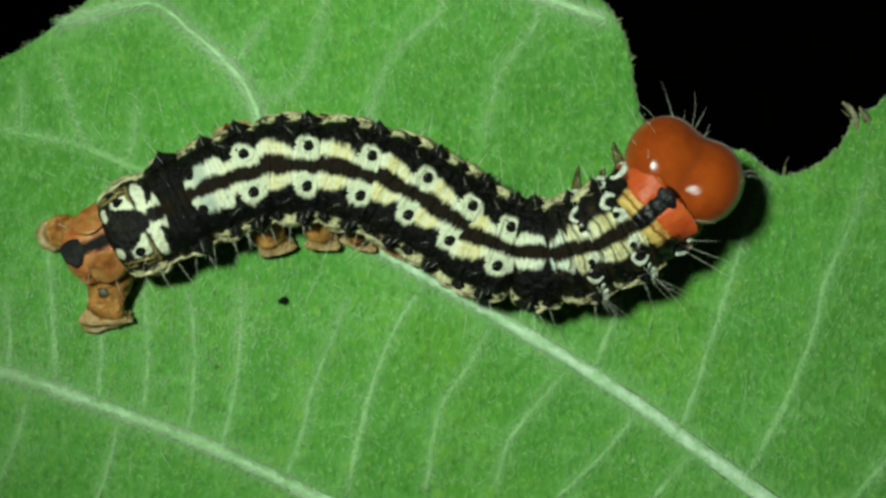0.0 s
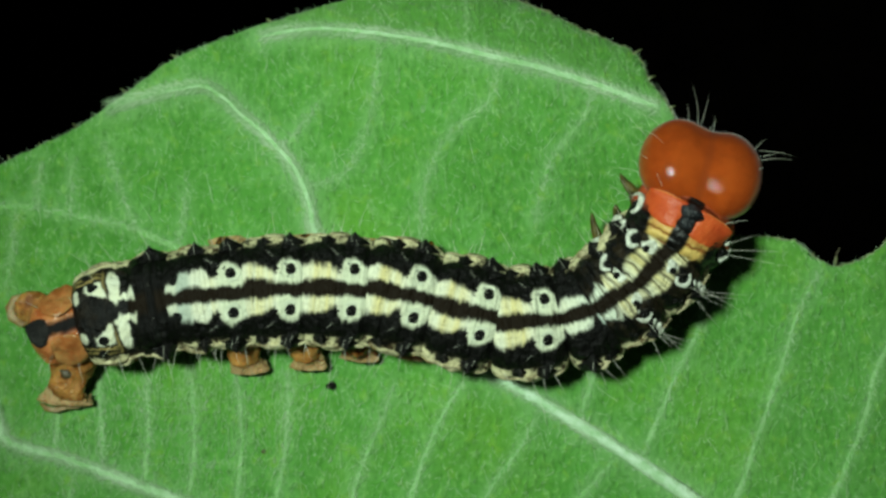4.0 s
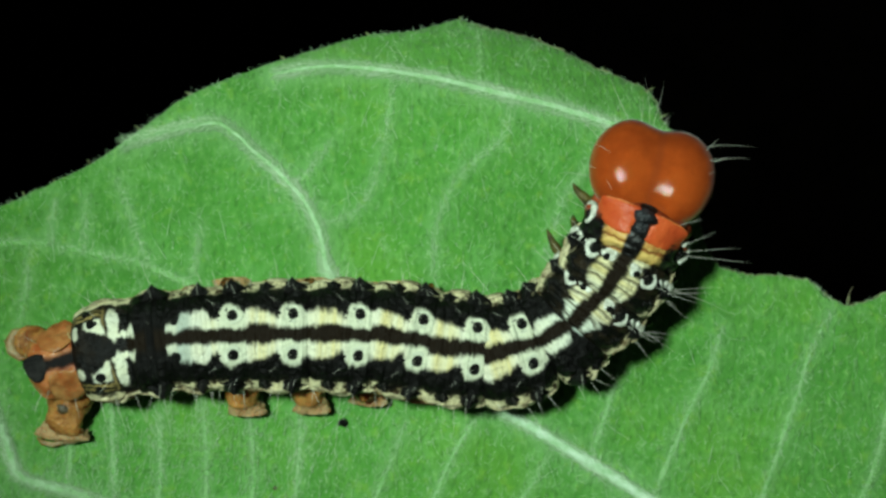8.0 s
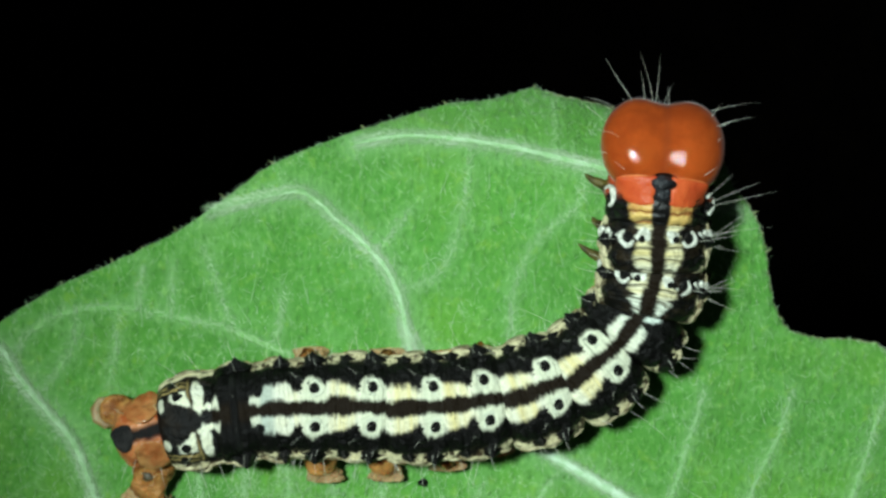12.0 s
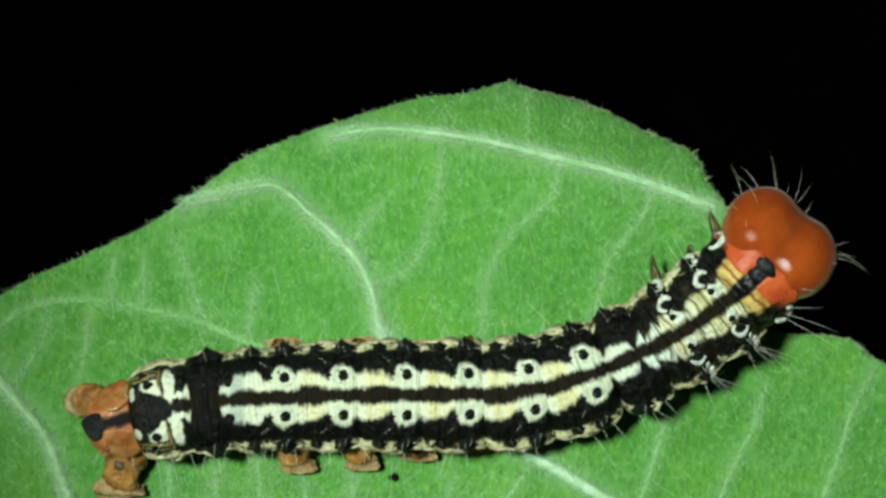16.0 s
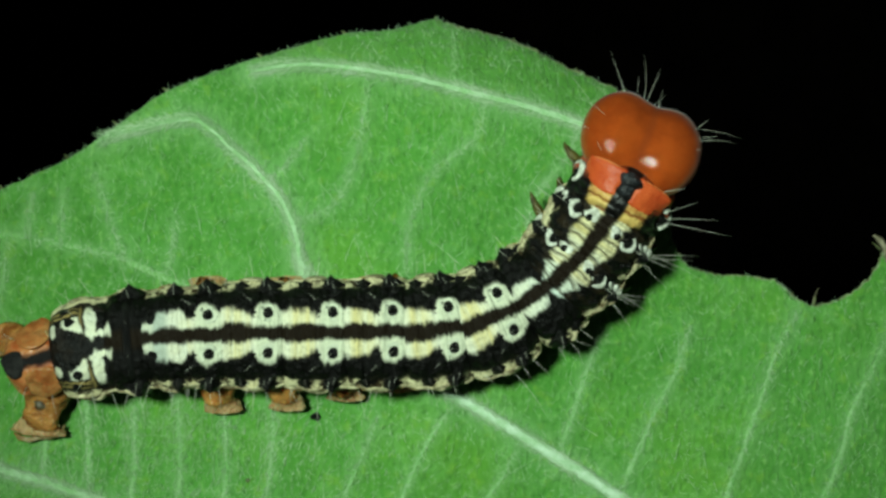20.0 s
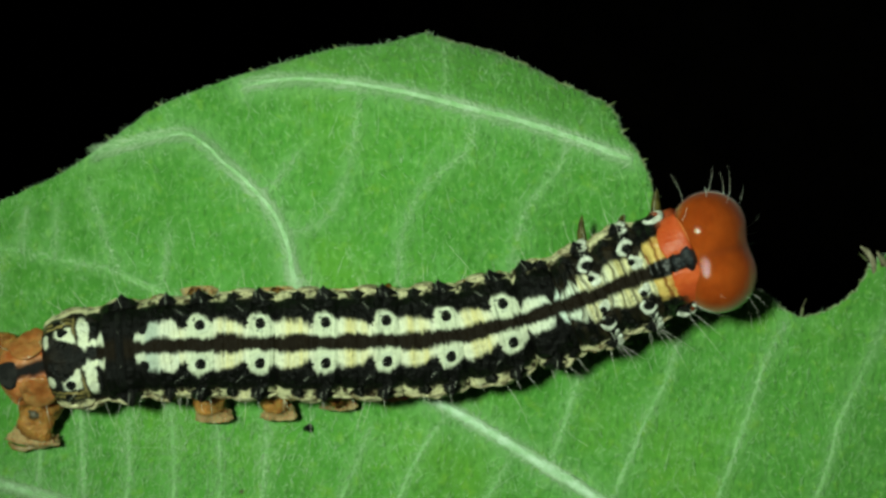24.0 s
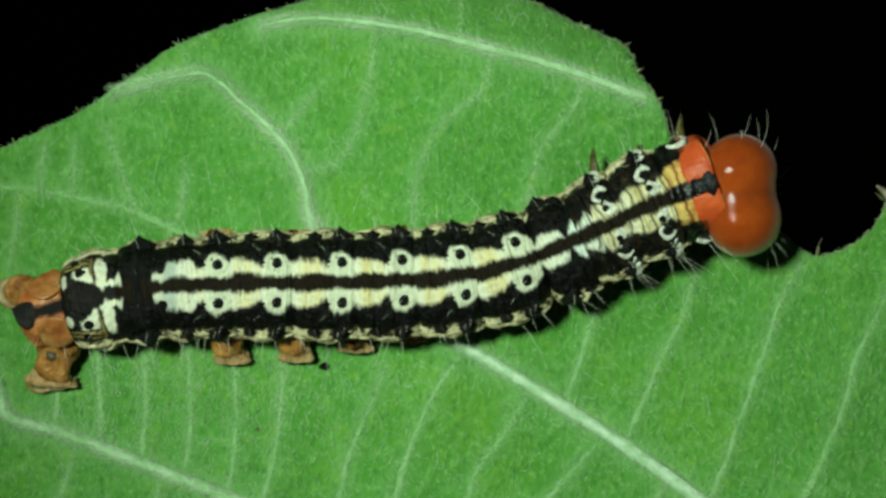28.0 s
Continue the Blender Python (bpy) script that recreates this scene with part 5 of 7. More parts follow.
    walk(SEGMENTS["tail_back"], [
        (0, at(-11.49, -1.79, 2.45, 0.0, 25.4, -2.8)),
        (0.5, at(-11.59, -1.78, 2.45, 0.0, 25.4, -2.8)),
        (1, at(-11.68, -1.68, 2.45, 0.0, 25.6, -2.8)),
        (1.5, at(-11.76, -1.68, 2.45, 0.0, 25.7, -2.8)),
        (2, at(-11.74, -1.59, 2.45, 0.0, 25.6, -2.8)),
        (2.5, at(-11.68, -1.60, 2.45, 0.0, 25.8, -2.8)),
        (4.5, at(-16.10, -2.04, 2.45, 0.0, 12.2, -5.5)),
        (5, at(-16.01, -2.06, 2.45, 0.0, 12.4, -5.5)),
        (5.5, at(-15.96, -1.99, 2.45, 0.0, 12.4, -5.5)),
        (6, at(-15.93, -2.01, 2.45, 0.0, 12.4, -5.5)),
        (6.5, at(-15.99, -2.06, 2.45, 0.0, 12.3, -5.5)),
        (7, at(-16.03, -2.07, 2.45, 0.0, 12.1, -5.5)),
        (7.5, at(-16.10, -2.08, 2.45, 0.0, 12.3, -5.5)),
        (8, at(-16.12, -1.96, 2.45, 0.0, 12.3, -5.5)),
        (8.5, at(-16.26, -2.14, 2.45, 0.0, 12.3, -5.5)),
        (9, at(-16.30, -1.88, 2.45, 0.0, 12.4, -5.5)),
        (9.5, at(-16.18, -2.10, 2.45, 0.0, 12.3, -5.5)),
        (10, at(-16.32, -1.93, 2.45, 0.0, 12.5, -5.5)),
        (10.5, at(-16.39, -2.06, 2.45, 0.0, 12.4, -5.5)),
        (11, at(-16.30, -2.15, 2.45, 0.0, 12.4, -5.5)),
        (11.5, at(-16.48, -2.08, 2.45, 0.0, 12.5, -5.5)),
        (12, at(-16.35, -2.26, 2.45, 0.0, 12.4, -5.5)),
        (12.5, at(-16.32, -2.31, 2.45, 0.0, 12.5, -5.5)),
        (13, at(-16.36, -2.22, 2.45, 0.0, 12.4, -5.5)),
        (13.5, at(-16.47, -2.27, 2.45, 0.0, 12.3, -5.5)),
        (15.5, at(-16.30, -2.20, 2.45, 0.0, 12.3, -5.5)),
        (16, at(-16.26, -2.08, 2.45, 0.0, 12.3, -5.5)),
        (16.5, at(-16.24, -2.01, 2.45, 0.0, 12.2, -5.5)),
        (17, at(-16.15, -2.08, 2.45, 0.0, 12.2, -5.5)),
        (17.5, at(-16.28, -2.17, 2.45, 0.0, 12.2, -5.5)),
        (18, at(-16.12, -2.21, 2.45, 0.0, 12.1, -5.5)),
        (18.5, at(-16.02, -2.40, 2.45, 0.0, 12.0, -5.5)),
        (19, at(-15.93, -2.18, 2.45, 0.0, 12.1, -5.5)),
        (19.5, at(-16.04, -2.15, 2.45, 0.0, 12.1, -5.5)),
        (20, at(-16.03, -2.19, 2.45, 0.0, 12.1, -5.5)),
        (20.5, at(-16.09, -2.17, 2.45, 0.0, 12.2, -5.5)),
        (21, at(-16.03, -2.15, 2.45, 0.0, 12.2, -5.5)),
        (21.5, at(-15.98, -2.17, 2.45, 0.0, 12.0, -5.5)),
        (22, at(-15.95, -2.20, 2.45, 0.0, 12.1, -5.5)),
        (22.5, at(-16.01, -2.10, 2.45, 0.0, 12.1, -5.5)),
        (24.5, at(-16.12, -2.01, 2.45, 0.0, 12.3, -5.5)),
        (25, at(-16.05, -2.09, 2.45, 0.0, 12.3, -5.5)),
        (25.5, at(-16.08, -2.17, 2.45, 0.0, 12.2, -5.5)),
        (26, at(-16.06, -2.04, 2.45, 0.0, 12.3, -5.5)),
        (26.5, at(-16.05, -2.12, 2.45, 0.0, 12.3, -5.5)),
        (27, at(-16.05, -2.22, 2.45, 0.0, 12.3, -5.5)),
        (27.5, at(-16.01, -2.33, 2.45, 0.0, 12.2, -5.5)),
        (28, at(-16.06, -2.28, 2.45, 0.0, 12.2, -5.5)),
    ])
    walk(SEGMENTS["band"], [
        (0, at(-9.59, -0.87, 2.55, 0.0, 25.8, -2.8)),
        (0.5, at(-9.70, -0.85, 2.55, 0.0, 25.8, -2.8)),
        (1, at(-9.78, -0.74, 2.55, 0.0, 25.9, -2.8)),
        (1.5, at(-9.85, -0.73, 2.55, 0.0, 25.9, -2.8)),
        (2, at(-9.83, -0.65, 2.55, 0.0, 25.8, -2.8)),
        (2.5, at(-9.77, -0.65, 2.55, 0.0, 26.1, -2.8)),
        (4.5, at(-13.94, -1.68, 2.55, 0.0, 7.3, -5.5)),
        (5, at(-13.84, -1.69, 2.55, 0.0, 7.6, -5.5)),
        (5.5, at(-13.79, -1.61, 2.55, 0.0, 7.6, -5.5)),
        (6, at(-13.76, -1.63, 2.55, 0.0, 7.6, -5.5)),
        (6.5, at(-13.83, -1.68, 2.55, 0.0, 7.4, -5.5)),
        (7, at(-13.86, -1.71, 2.55, 0.0, 7.2, -5.5)),
        (7.5, at(-13.91, -1.71, 2.55, 0.0, 7.5, -5.5)),
        (8, at(-13.94, -1.59, 2.55, 0.0, 7.5, -5.5)),
        (8.5, at(-14.07, -1.76, 2.55, 0.0, 7.5, -5.5)),
        (9, at(-14.11, -1.51, 2.55, 0.0, 7.4, -5.5)),
        (9.5, at(-14.00, -1.71, 2.55, 0.0, 7.5, -5.5)),
        (10, at(-14.14, -1.56, 2.55, 0.0, 7.5, -5.5)),
        (10.5, at(-14.19, -1.69, 2.55, 0.0, 7.5, -5.5)),
        (11, at(-14.11, -1.77, 2.55, 0.0, 7.7, -5.5)),
        (11.5, at(-14.29, -1.70, 2.55, 0.0, 7.6, -5.5)),
        (12, at(-14.16, -1.87, 2.55, 0.0, 7.6, -5.5)),
        (12.5, at(-14.12, -1.91, 2.55, 0.0, 7.9, -5.5)),
        (13, at(-14.16, -1.85, 2.55, 0.0, 7.6, -5.5)),
        (13.5, at(-14.27, -1.91, 2.55, 0.0, 7.5, -5.5)),
        (15.5, at(-14.12, -1.82, 2.55, 0.0, 7.4, -5.5)),
        (16, at(-14.07, -1.72, 2.55, 0.0, 7.3, -5.5)),
        (16.5, at(-14.06, -1.66, 2.55, 0.0, 7.2, -5.5)),
        (17, at(-13.98, -1.72, 2.55, 0.0, 7.2, -5.5)),
        (17.5, at(-14.09, -1.81, 2.55, 0.0, 7.3, -5.5)),
        (18, at(-13.94, -1.86, 2.55, 0.0, 7.2, -5.5)),
        (18.5, at(-13.84, -2.03, 2.55, 0.0, 7.3, -5.5)),
        (19, at(-13.77, -1.81, 2.55, 0.0, 7.4, -5.5)),
        (19.5, at(-13.87, -1.79, 2.55, 0.0, 7.2, -5.5)),
        (20, at(-13.86, -1.82, 2.55, 0.0, 7.2, -5.5)),
        (20.5, at(-13.93, -1.80, 2.55, 0.0, 7.3, -5.5)),
        (21, at(-13.87, -1.78, 2.55, 0.0, 7.3, -5.5)),
        (21.5, at(-13.82, -1.81, 2.55, 0.0, 7.2, -5.5)),
        (22, at(-13.77, -1.84, 2.55, 0.0, 7.3, -5.5)),
        (22.5, at(-13.85, -1.74, 2.55, 0.0, 7.2, -5.5)),
        (24.5, at(-13.95, -1.63, 2.55, 0.0, 7.4, -5.5)),
        (25, at(-13.88, -1.72, 2.55, 0.0, 7.4, -5.5)),
        (25.5, at(-13.91, -1.79, 2.55, 0.0, 7.4, -5.5)),
        (26, at(-13.89, -1.66, 2.55, 0.0, 7.4, -5.5)),
        (26.5, at(-13.86, -1.74, 2.55, 0.0, 7.5, -5.5)),
        (27, at(-13.86, -1.84, 2.55, 0.0, 7.5, -5.5)),
        (27.5, at(-13.83, -1.95, 2.55, 0.0, 7.5, -5.5)),
        (28, at(-13.88, -1.91, 2.55, 0.0, 7.4, -5.5)),
    ])
    walk(SEGMENTS["grey"], [
        (0, at(-7.68, -0.02, 2.65, 0.0, 21.4, -2.8)),
        (0.5, at(-7.77, -0.00, 2.65, 0.0, 21.4, -2.8)),
        (1, at(-7.85, 0.12, 2.65, 0.0, 21.2, -2.8)),
        (1.5, at(-7.92, 0.13, 2.65, 0.0, 21.2, -2.8)),
        (2, at(-7.89, 0.20, 2.65, 0.0, 21.3, -2.8)),
        (2.5, at(-7.83, 0.20, 2.65, 0.0, 21.2, -2.8)),
        (4.5, at(-11.74, -1.47, 2.65, 0.0, 4.3, -5.5)),
        (5, at(-11.64, -1.46, 2.65, 0.0, 4.1, -5.5)),
        (5.5, at(-11.59, -1.39, 2.65, 0.0, 4.1, -5.5)),
        (6, at(-11.56, -1.42, 2.65, 0.0, 4.1, -5.5)),
        (6.5, at(-11.62, -1.46, 2.65, 0.0, 4.2, -5.5)),
        (7, at(-11.65, -1.49, 2.65, 0.0, 4.3, -5.5)),
        (7.5, at(-11.69, -1.49, 2.65, 0.0, 4.2, -5.5)),
        (8, at(-11.72, -1.38, 2.65, 0.0, 4.2, -5.5)),
        (8.5, at(-11.84, -1.54, 2.65, 0.0, 4.2, -5.5)),
        (9, at(-11.89, -1.32, 2.65, 0.0, 4.2, -5.5)),
        (9.5, at(-11.78, -1.49, 2.65, 0.0, 4.2, -5.5)),
        (10, at(-11.92, -1.35, 2.65, 0.0, 4.1, -5.5)),
        (10.5, at(-11.96, -1.48, 2.65, 0.0, 4.2, -5.5)),
        (11, at(-11.90, -1.55, 2.65, 0.0, 4.1, -5.5)),
        (11.5, at(-12.07, -1.48, 2.65, 0.0, 4.1, -5.5)),
        (12, at(-11.93, -1.65, 2.65, 0.0, 4.1, -5.5)),
        (12.5, at(-11.89, -1.67, 2.65, 0.0, 4.0, -5.5)),
        (13, at(-11.94, -1.63, 2.65, 0.0, 4.1, -5.5)),
        (13.5, at(-12.04, -1.70, 2.65, 0.0, 4.2, -5.5)),
        (15.5, at(-11.92, -1.60, 2.65, 0.0, 4.2, -5.5)),
        (16, at(-11.87, -1.51, 2.65, 0.0, 4.2, -5.5)),
        (16.5, at(-11.86, -1.45, 2.65, 0.0, 4.3, -5.5)),
        (17, at(-11.78, -1.52, 2.65, 0.0, 4.3, -5.5)),
        (17.5, at(-11.88, -1.60, 2.65, 0.0, 4.3, -5.5)),
        (18, at(-11.74, -1.64, 2.65, 0.0, 4.3, -5.5)),
        (18.5, at(-11.62, -1.81, 2.65, 0.0, 4.3, -5.5)),
        (19, at(-11.57, -1.59, 2.65, 0.0, 4.3, -5.5)),
        (19.5, at(-11.66, -1.57, 2.65, 0.0, 4.3, -5.5)),
        (20, at(-11.65, -1.61, 2.65, 0.0, 4.3, -5.5)),
        (20.5, at(-11.72, -1.59, 2.65, 0.0, 4.3, -5.5)),
        (21, at(-11.67, -1.56, 2.65, 0.0, 4.3, -5.5)),
        (21.5, at(-11.62, -1.59, 2.65, 0.0, 4.3, -5.5)),
        (22, at(-11.56, -1.62, 2.65, 0.0, 4.3, -5.5)),
        (22.5, at(-11.65, -1.53, 2.65, 0.0, 4.4, -5.5)),
        (24.5, at(-11.76, -1.42, 2.65, 0.0, 4.2, -5.5)),
        (25, at(-11.68, -1.50, 2.65, 0.0, 4.2, -5.5)),
        (25.5, at(-11.70, -1.57, 2.65, 0.0, 4.2, -5.5)),
        (26, at(-11.67, -1.44, 2.65, 0.0, 4.2, -5.5)),
        (26.5, at(-11.66, -1.52, 2.65, 0.0, 4.2, -5.5)),
        (27, at(-11.65, -1.62, 2.65, 0.0, 4.2, -5.5)),
        (27.5, at(-11.62, -1.73, 2.65, 0.0, 4.2, -5.5)),
        (28, at(-11.66, -1.68, 2.65, 0.0, 4.2, -5.5)),
    ])
    walk(SEGMENTS["a1"], [
        (0, at(-6.14, 0.49, 2.70, 0.0, 14.5, -2.8)),
        (0.5, at(-6.23, 0.51, 2.70, 0.0, 14.7, -2.8)),
        (1, at(-6.30, 0.62, 2.70, 0.0, 14.1, -2.8)),
        (1.5, at(-6.37, 0.63, 2.70, 0.0, 14.1, -2.8)),
        (2, at(-6.34, 0.72, 2.70, 0.0, 14.4, -2.8)),
        (2.5, at(-6.28, 0.70, 2.70, 0.0, 13.7, -2.8)),
        (4.5, at(-10.02, -1.36, 2.70, 0.0, 3.2, -5.5)),
        (5, at(-9.92, -1.36, 2.70, 0.0, 2.4, -5.5)),
        (5.5, at(-9.87, -1.30, 2.70, 0.0, 2.3, -5.5)),
        (6, at(-9.84, -1.33, 2.70, 0.0, 2.3, -5.5)),
        (6.5, at(-9.89, -1.36, 2.70, 0.0, 2.8, -5.5)),
        (7, at(-9.92, -1.38, 2.70, 0.0, 3.4, -5.5)),
        (7.5, at(-9.97, -1.39, 2.70, 0.0, 2.7, -5.5)),
        (8, at(-9.99, -1.28, 2.70, 0.0, 2.7, -5.5)),
        (8.5, at(-10.09, -1.44, 2.70, 0.0, 2.7, -5.5)),
        (9, at(-10.15, -1.22, 2.70, 0.0, 3.0, -5.5)),
        (9.5, at(-10.04, -1.38, 2.70, 0.0, 2.6, -5.5)),
        (10, at(-10.20, -1.25, 2.70, 0.0, 2.5, -5.5)),
        (10.5, at(-10.22, -1.39, 2.70, 0.0, 2.7, -5.5)),
        (11, at(-10.17, -1.47, 2.70, 0.0, 2.0, -5.5)),
        (11.5, at(-10.33, -1.40, 2.70, 0.0, 2.1, -5.5)),
        (12, at(-10.21, -1.56, 2.70, 0.0, 2.1, -5.5)),
        (12.5, at(-10.16, -1.58, 2.70, 0.0, 1.4, -5.5)),
        (13, at(-10.19, -1.55, 2.70, 0.0, 2.1, -5.5)),
        (13.5, at(-10.29, -1.61, 2.70, 0.0, 2.5, -5.5)),
        (15.5, at(-10.20, -1.51, 2.70, 0.0, 2.8, -5.5)),
        (16, at(-10.14, -1.41, 2.70, 0.0, 3.1, -5.5)),
        (16.5, at(-10.14, -1.35, 2.70, 0.0, 3.6, -5.5)),
        (17, at(-10.06, -1.41, 2.70, 0.0, 3.3, -5.5)),
        (17.5, at(-10.15, -1.49, 2.70, 0.0, 3.3, -5.5)),
        (18, at(-10.02, -1.53, 2.70, 0.0, 3.5, -5.5)),
        (18.5, at(-9.89, -1.69, 2.70, 0.0, 3.1, -5.5)),
        (19, at(-9.85, -1.49, 2.70, 0.0, 2.9, -5.5)),
        (19.5, at(-9.93, -1.46, 2.70, 0.0, 3.4, -5.5)),
        (20, at(-9.92, -1.49, 2.70, 0.0, 3.4, -5.5)),
        (20.5, at(-10.00, -1.48, 2.70, 0.0, 3.1, -5.5)),
        (21, at(-9.96, -1.46, 2.70, 0.0, 3.1, -5.5)),
        (21.5, at(-9.90, -1.49, 2.70, 0.0, 3.4, -5.5)),
        (22, at(-9.83, -1.52, 2.70, 0.0, 3.1, -5.5)),
        (22.5, at(-9.93, -1.41, 2.70, 0.0, 3.6, -5.5)),
        (24.5, at(-10.03, -1.32, 2.70, 0.0, 2.8, -5.5)),
        (25, at(-9.95, -1.39, 2.70, 0.0, 2.9, -5.5)),
        (25.5, at(-9.97, -1.45, 2.70, 0.0, 3.0, -5.5)),
        (26, at(-9.94, -1.34, 2.70, 0.0, 3.0, -5.5)),
        (26.5, at(-9.93, -1.41, 2.70, 0.0, 2.6, -5.5)),
        (27, at(-9.93, -1.52, 2.70, 0.0, 2.6, -5.5)),
        (27.5, at(-9.89, -1.63, 2.70, 0.0, 2.6, -5.5)),
        (28, at(-9.93, -1.58, 2.70, 0.0, 2.8, -5.5)),
    ])
    walk(SEGMENTS["a2"], [
        (0, at(-3.28, 0.81, 2.70, 0.0, -2.1, -2.8)),
        (0.5, at(-3.38, 0.84, 2.70, 0.0, -2.6, -2.8)),
        (1, at(-3.50, 0.92, 2.70, 0.0, -3.0, -2.8)),
        (1.5, at(-3.59, 0.92, 2.70, 0.0, -3.2, -2.8)),
        (2, at(-3.54, 1.03, 2.70, 0.0, -2.9, -2.8)),
        (2.5, at(-3.56, 0.95, 2.70, 0.0, -4.0, -2.8)),
        (4.5, at(-7.15, -1.25, 2.70, 0.0, 1.2, -5.5)),
        (5, at(-6.99, -1.30, 2.70, 0.0, -0.0, -5.5)),
        (5.5, at(-6.94, -1.24, 2.70, 0.0, 0.0, -5.5)),
        (6, at(-6.93, -1.28, 2.70, 0.0, 0.1, -5.5)),
        (6.5, at(-7.00, -1.28, 2.70, 0.0, 0.2, -5.5)),
        (7, at(-6.98, -1.26, 2.70, 0.0, 0.3, -5.5)),
        (7.5, at(-7.02, -1.31, 2.70, 0.0, 0.7, -5.5)),
        (8, at(-7.06, -1.20, 2.70, 0.0, 0.7, -5.5)),
        (8.5, at(-7.16, -1.36, 2.70, 0.0, -0.3, -5.5)),
        (9, at(-7.22, -1.15, 2.70, 0.0, 0.0, -5.5)),
        (9.5, at(-7.13, -1.31, 2.70, 0.0, 0.0, -5.5)),
        (10, at(-7.29, -1.19, 2.70, 0.0, -0.6, -5.5)),
        (10.5, at(-7.30, -1.31, 2.70, 0.0, -0.1, -5.5)),
        (11, at(-7.27, -1.45, 2.70, 0.0, -1.3, -5.5)),
        (11.5, at(-7.41, -1.37, 2.70, 0.0, -1.3, -5.5)),
        (12, at(-7.32, -1.51, 2.70, 0.0, -0.8, -5.5)),
        (12.5, at(-7.24, -1.58, 2.70, 0.0, -1.0, -5.5)),
        (13, at(-7.30, -1.52, 2.70, 0.0, -0.6, -5.5)),
        (13.5, at(-7.39, -1.56, 2.70, 0.0, -0.5, -5.5)),
        (15.5, at(-7.28, -1.40, 2.70, 0.0, 1.5, -5.5)),
        (16, at(-7.21, -1.29, 2.70, 0.0, 1.8, -5.5)),
        (16.5, at(-7.23, -1.20, 2.70, 0.0, 2.1, -5.5)),
        (17, at(-7.15, -1.30, 2.70, 0.0, 1.6, -5.5)),
        (17.5, at(-7.21, -1.37, 2.70, 0.0, 1.5, -5.5)),
        (18, at(-7.09, -1.40, 2.70, 0.0, 1.6, -5.5)),
        (18.5, at(-6.95, -1.57, 2.70, 0.0, 1.3, -5.5)),
        (19, at(-6.85, -1.38, 2.70, 0.0, 1.0, -5.5)),
        (19.5, at(-6.97, -1.32, 2.70, 0.0, 1.5, -5.5)),
        (20, at(-6.98, -1.36, 2.70, 0.0, 1.5, -5.5)),
        (20.5, at(-7.03, -1.36, 2.70, 0.0, 1.3, -5.5)),
        (21, at(-6.96, -1.34, 2.70, 0.0, 1.6, -5.5)),
        (21.5, at(-6.90, -1.34, 2.70, 0.0, 1.7, -5.5)),
        (22, at(-6.87, -1.39, 2.70, 0.0, 1.7, -5.5)),
        (22.5, at(-6.93, -1.26, 2.70, 0.0, 1.5, -5.5)),
        (24.5, at(-7.06, -1.22, 2.70, 0.0, 1.3, -5.5)),
        (25, at(-6.99, -1.28, 2.70, 0.0, 1.4, -5.5)),
        (25.5, at(-6.97, -1.34, 2.70, 0.0, 1.5, -5.5)),
        (26, at(-6.97, -1.20, 2.70, 0.0, 1.8, -5.5)),
        (26.5, at(-6.99, -1.31, 2.70, 0.0, 1.6, -5.5)),
        (27, at(-6.97, -1.42, 2.70, 0.0, 0.7, -5.5)),
        (27.5, at(-6.94, -1.55, 2.70, 0.0, 1.0, -5.5)),
        (28, at(-6.98, -1.47, 2.70, 0.0, 1.3, -5.5)),
    ])
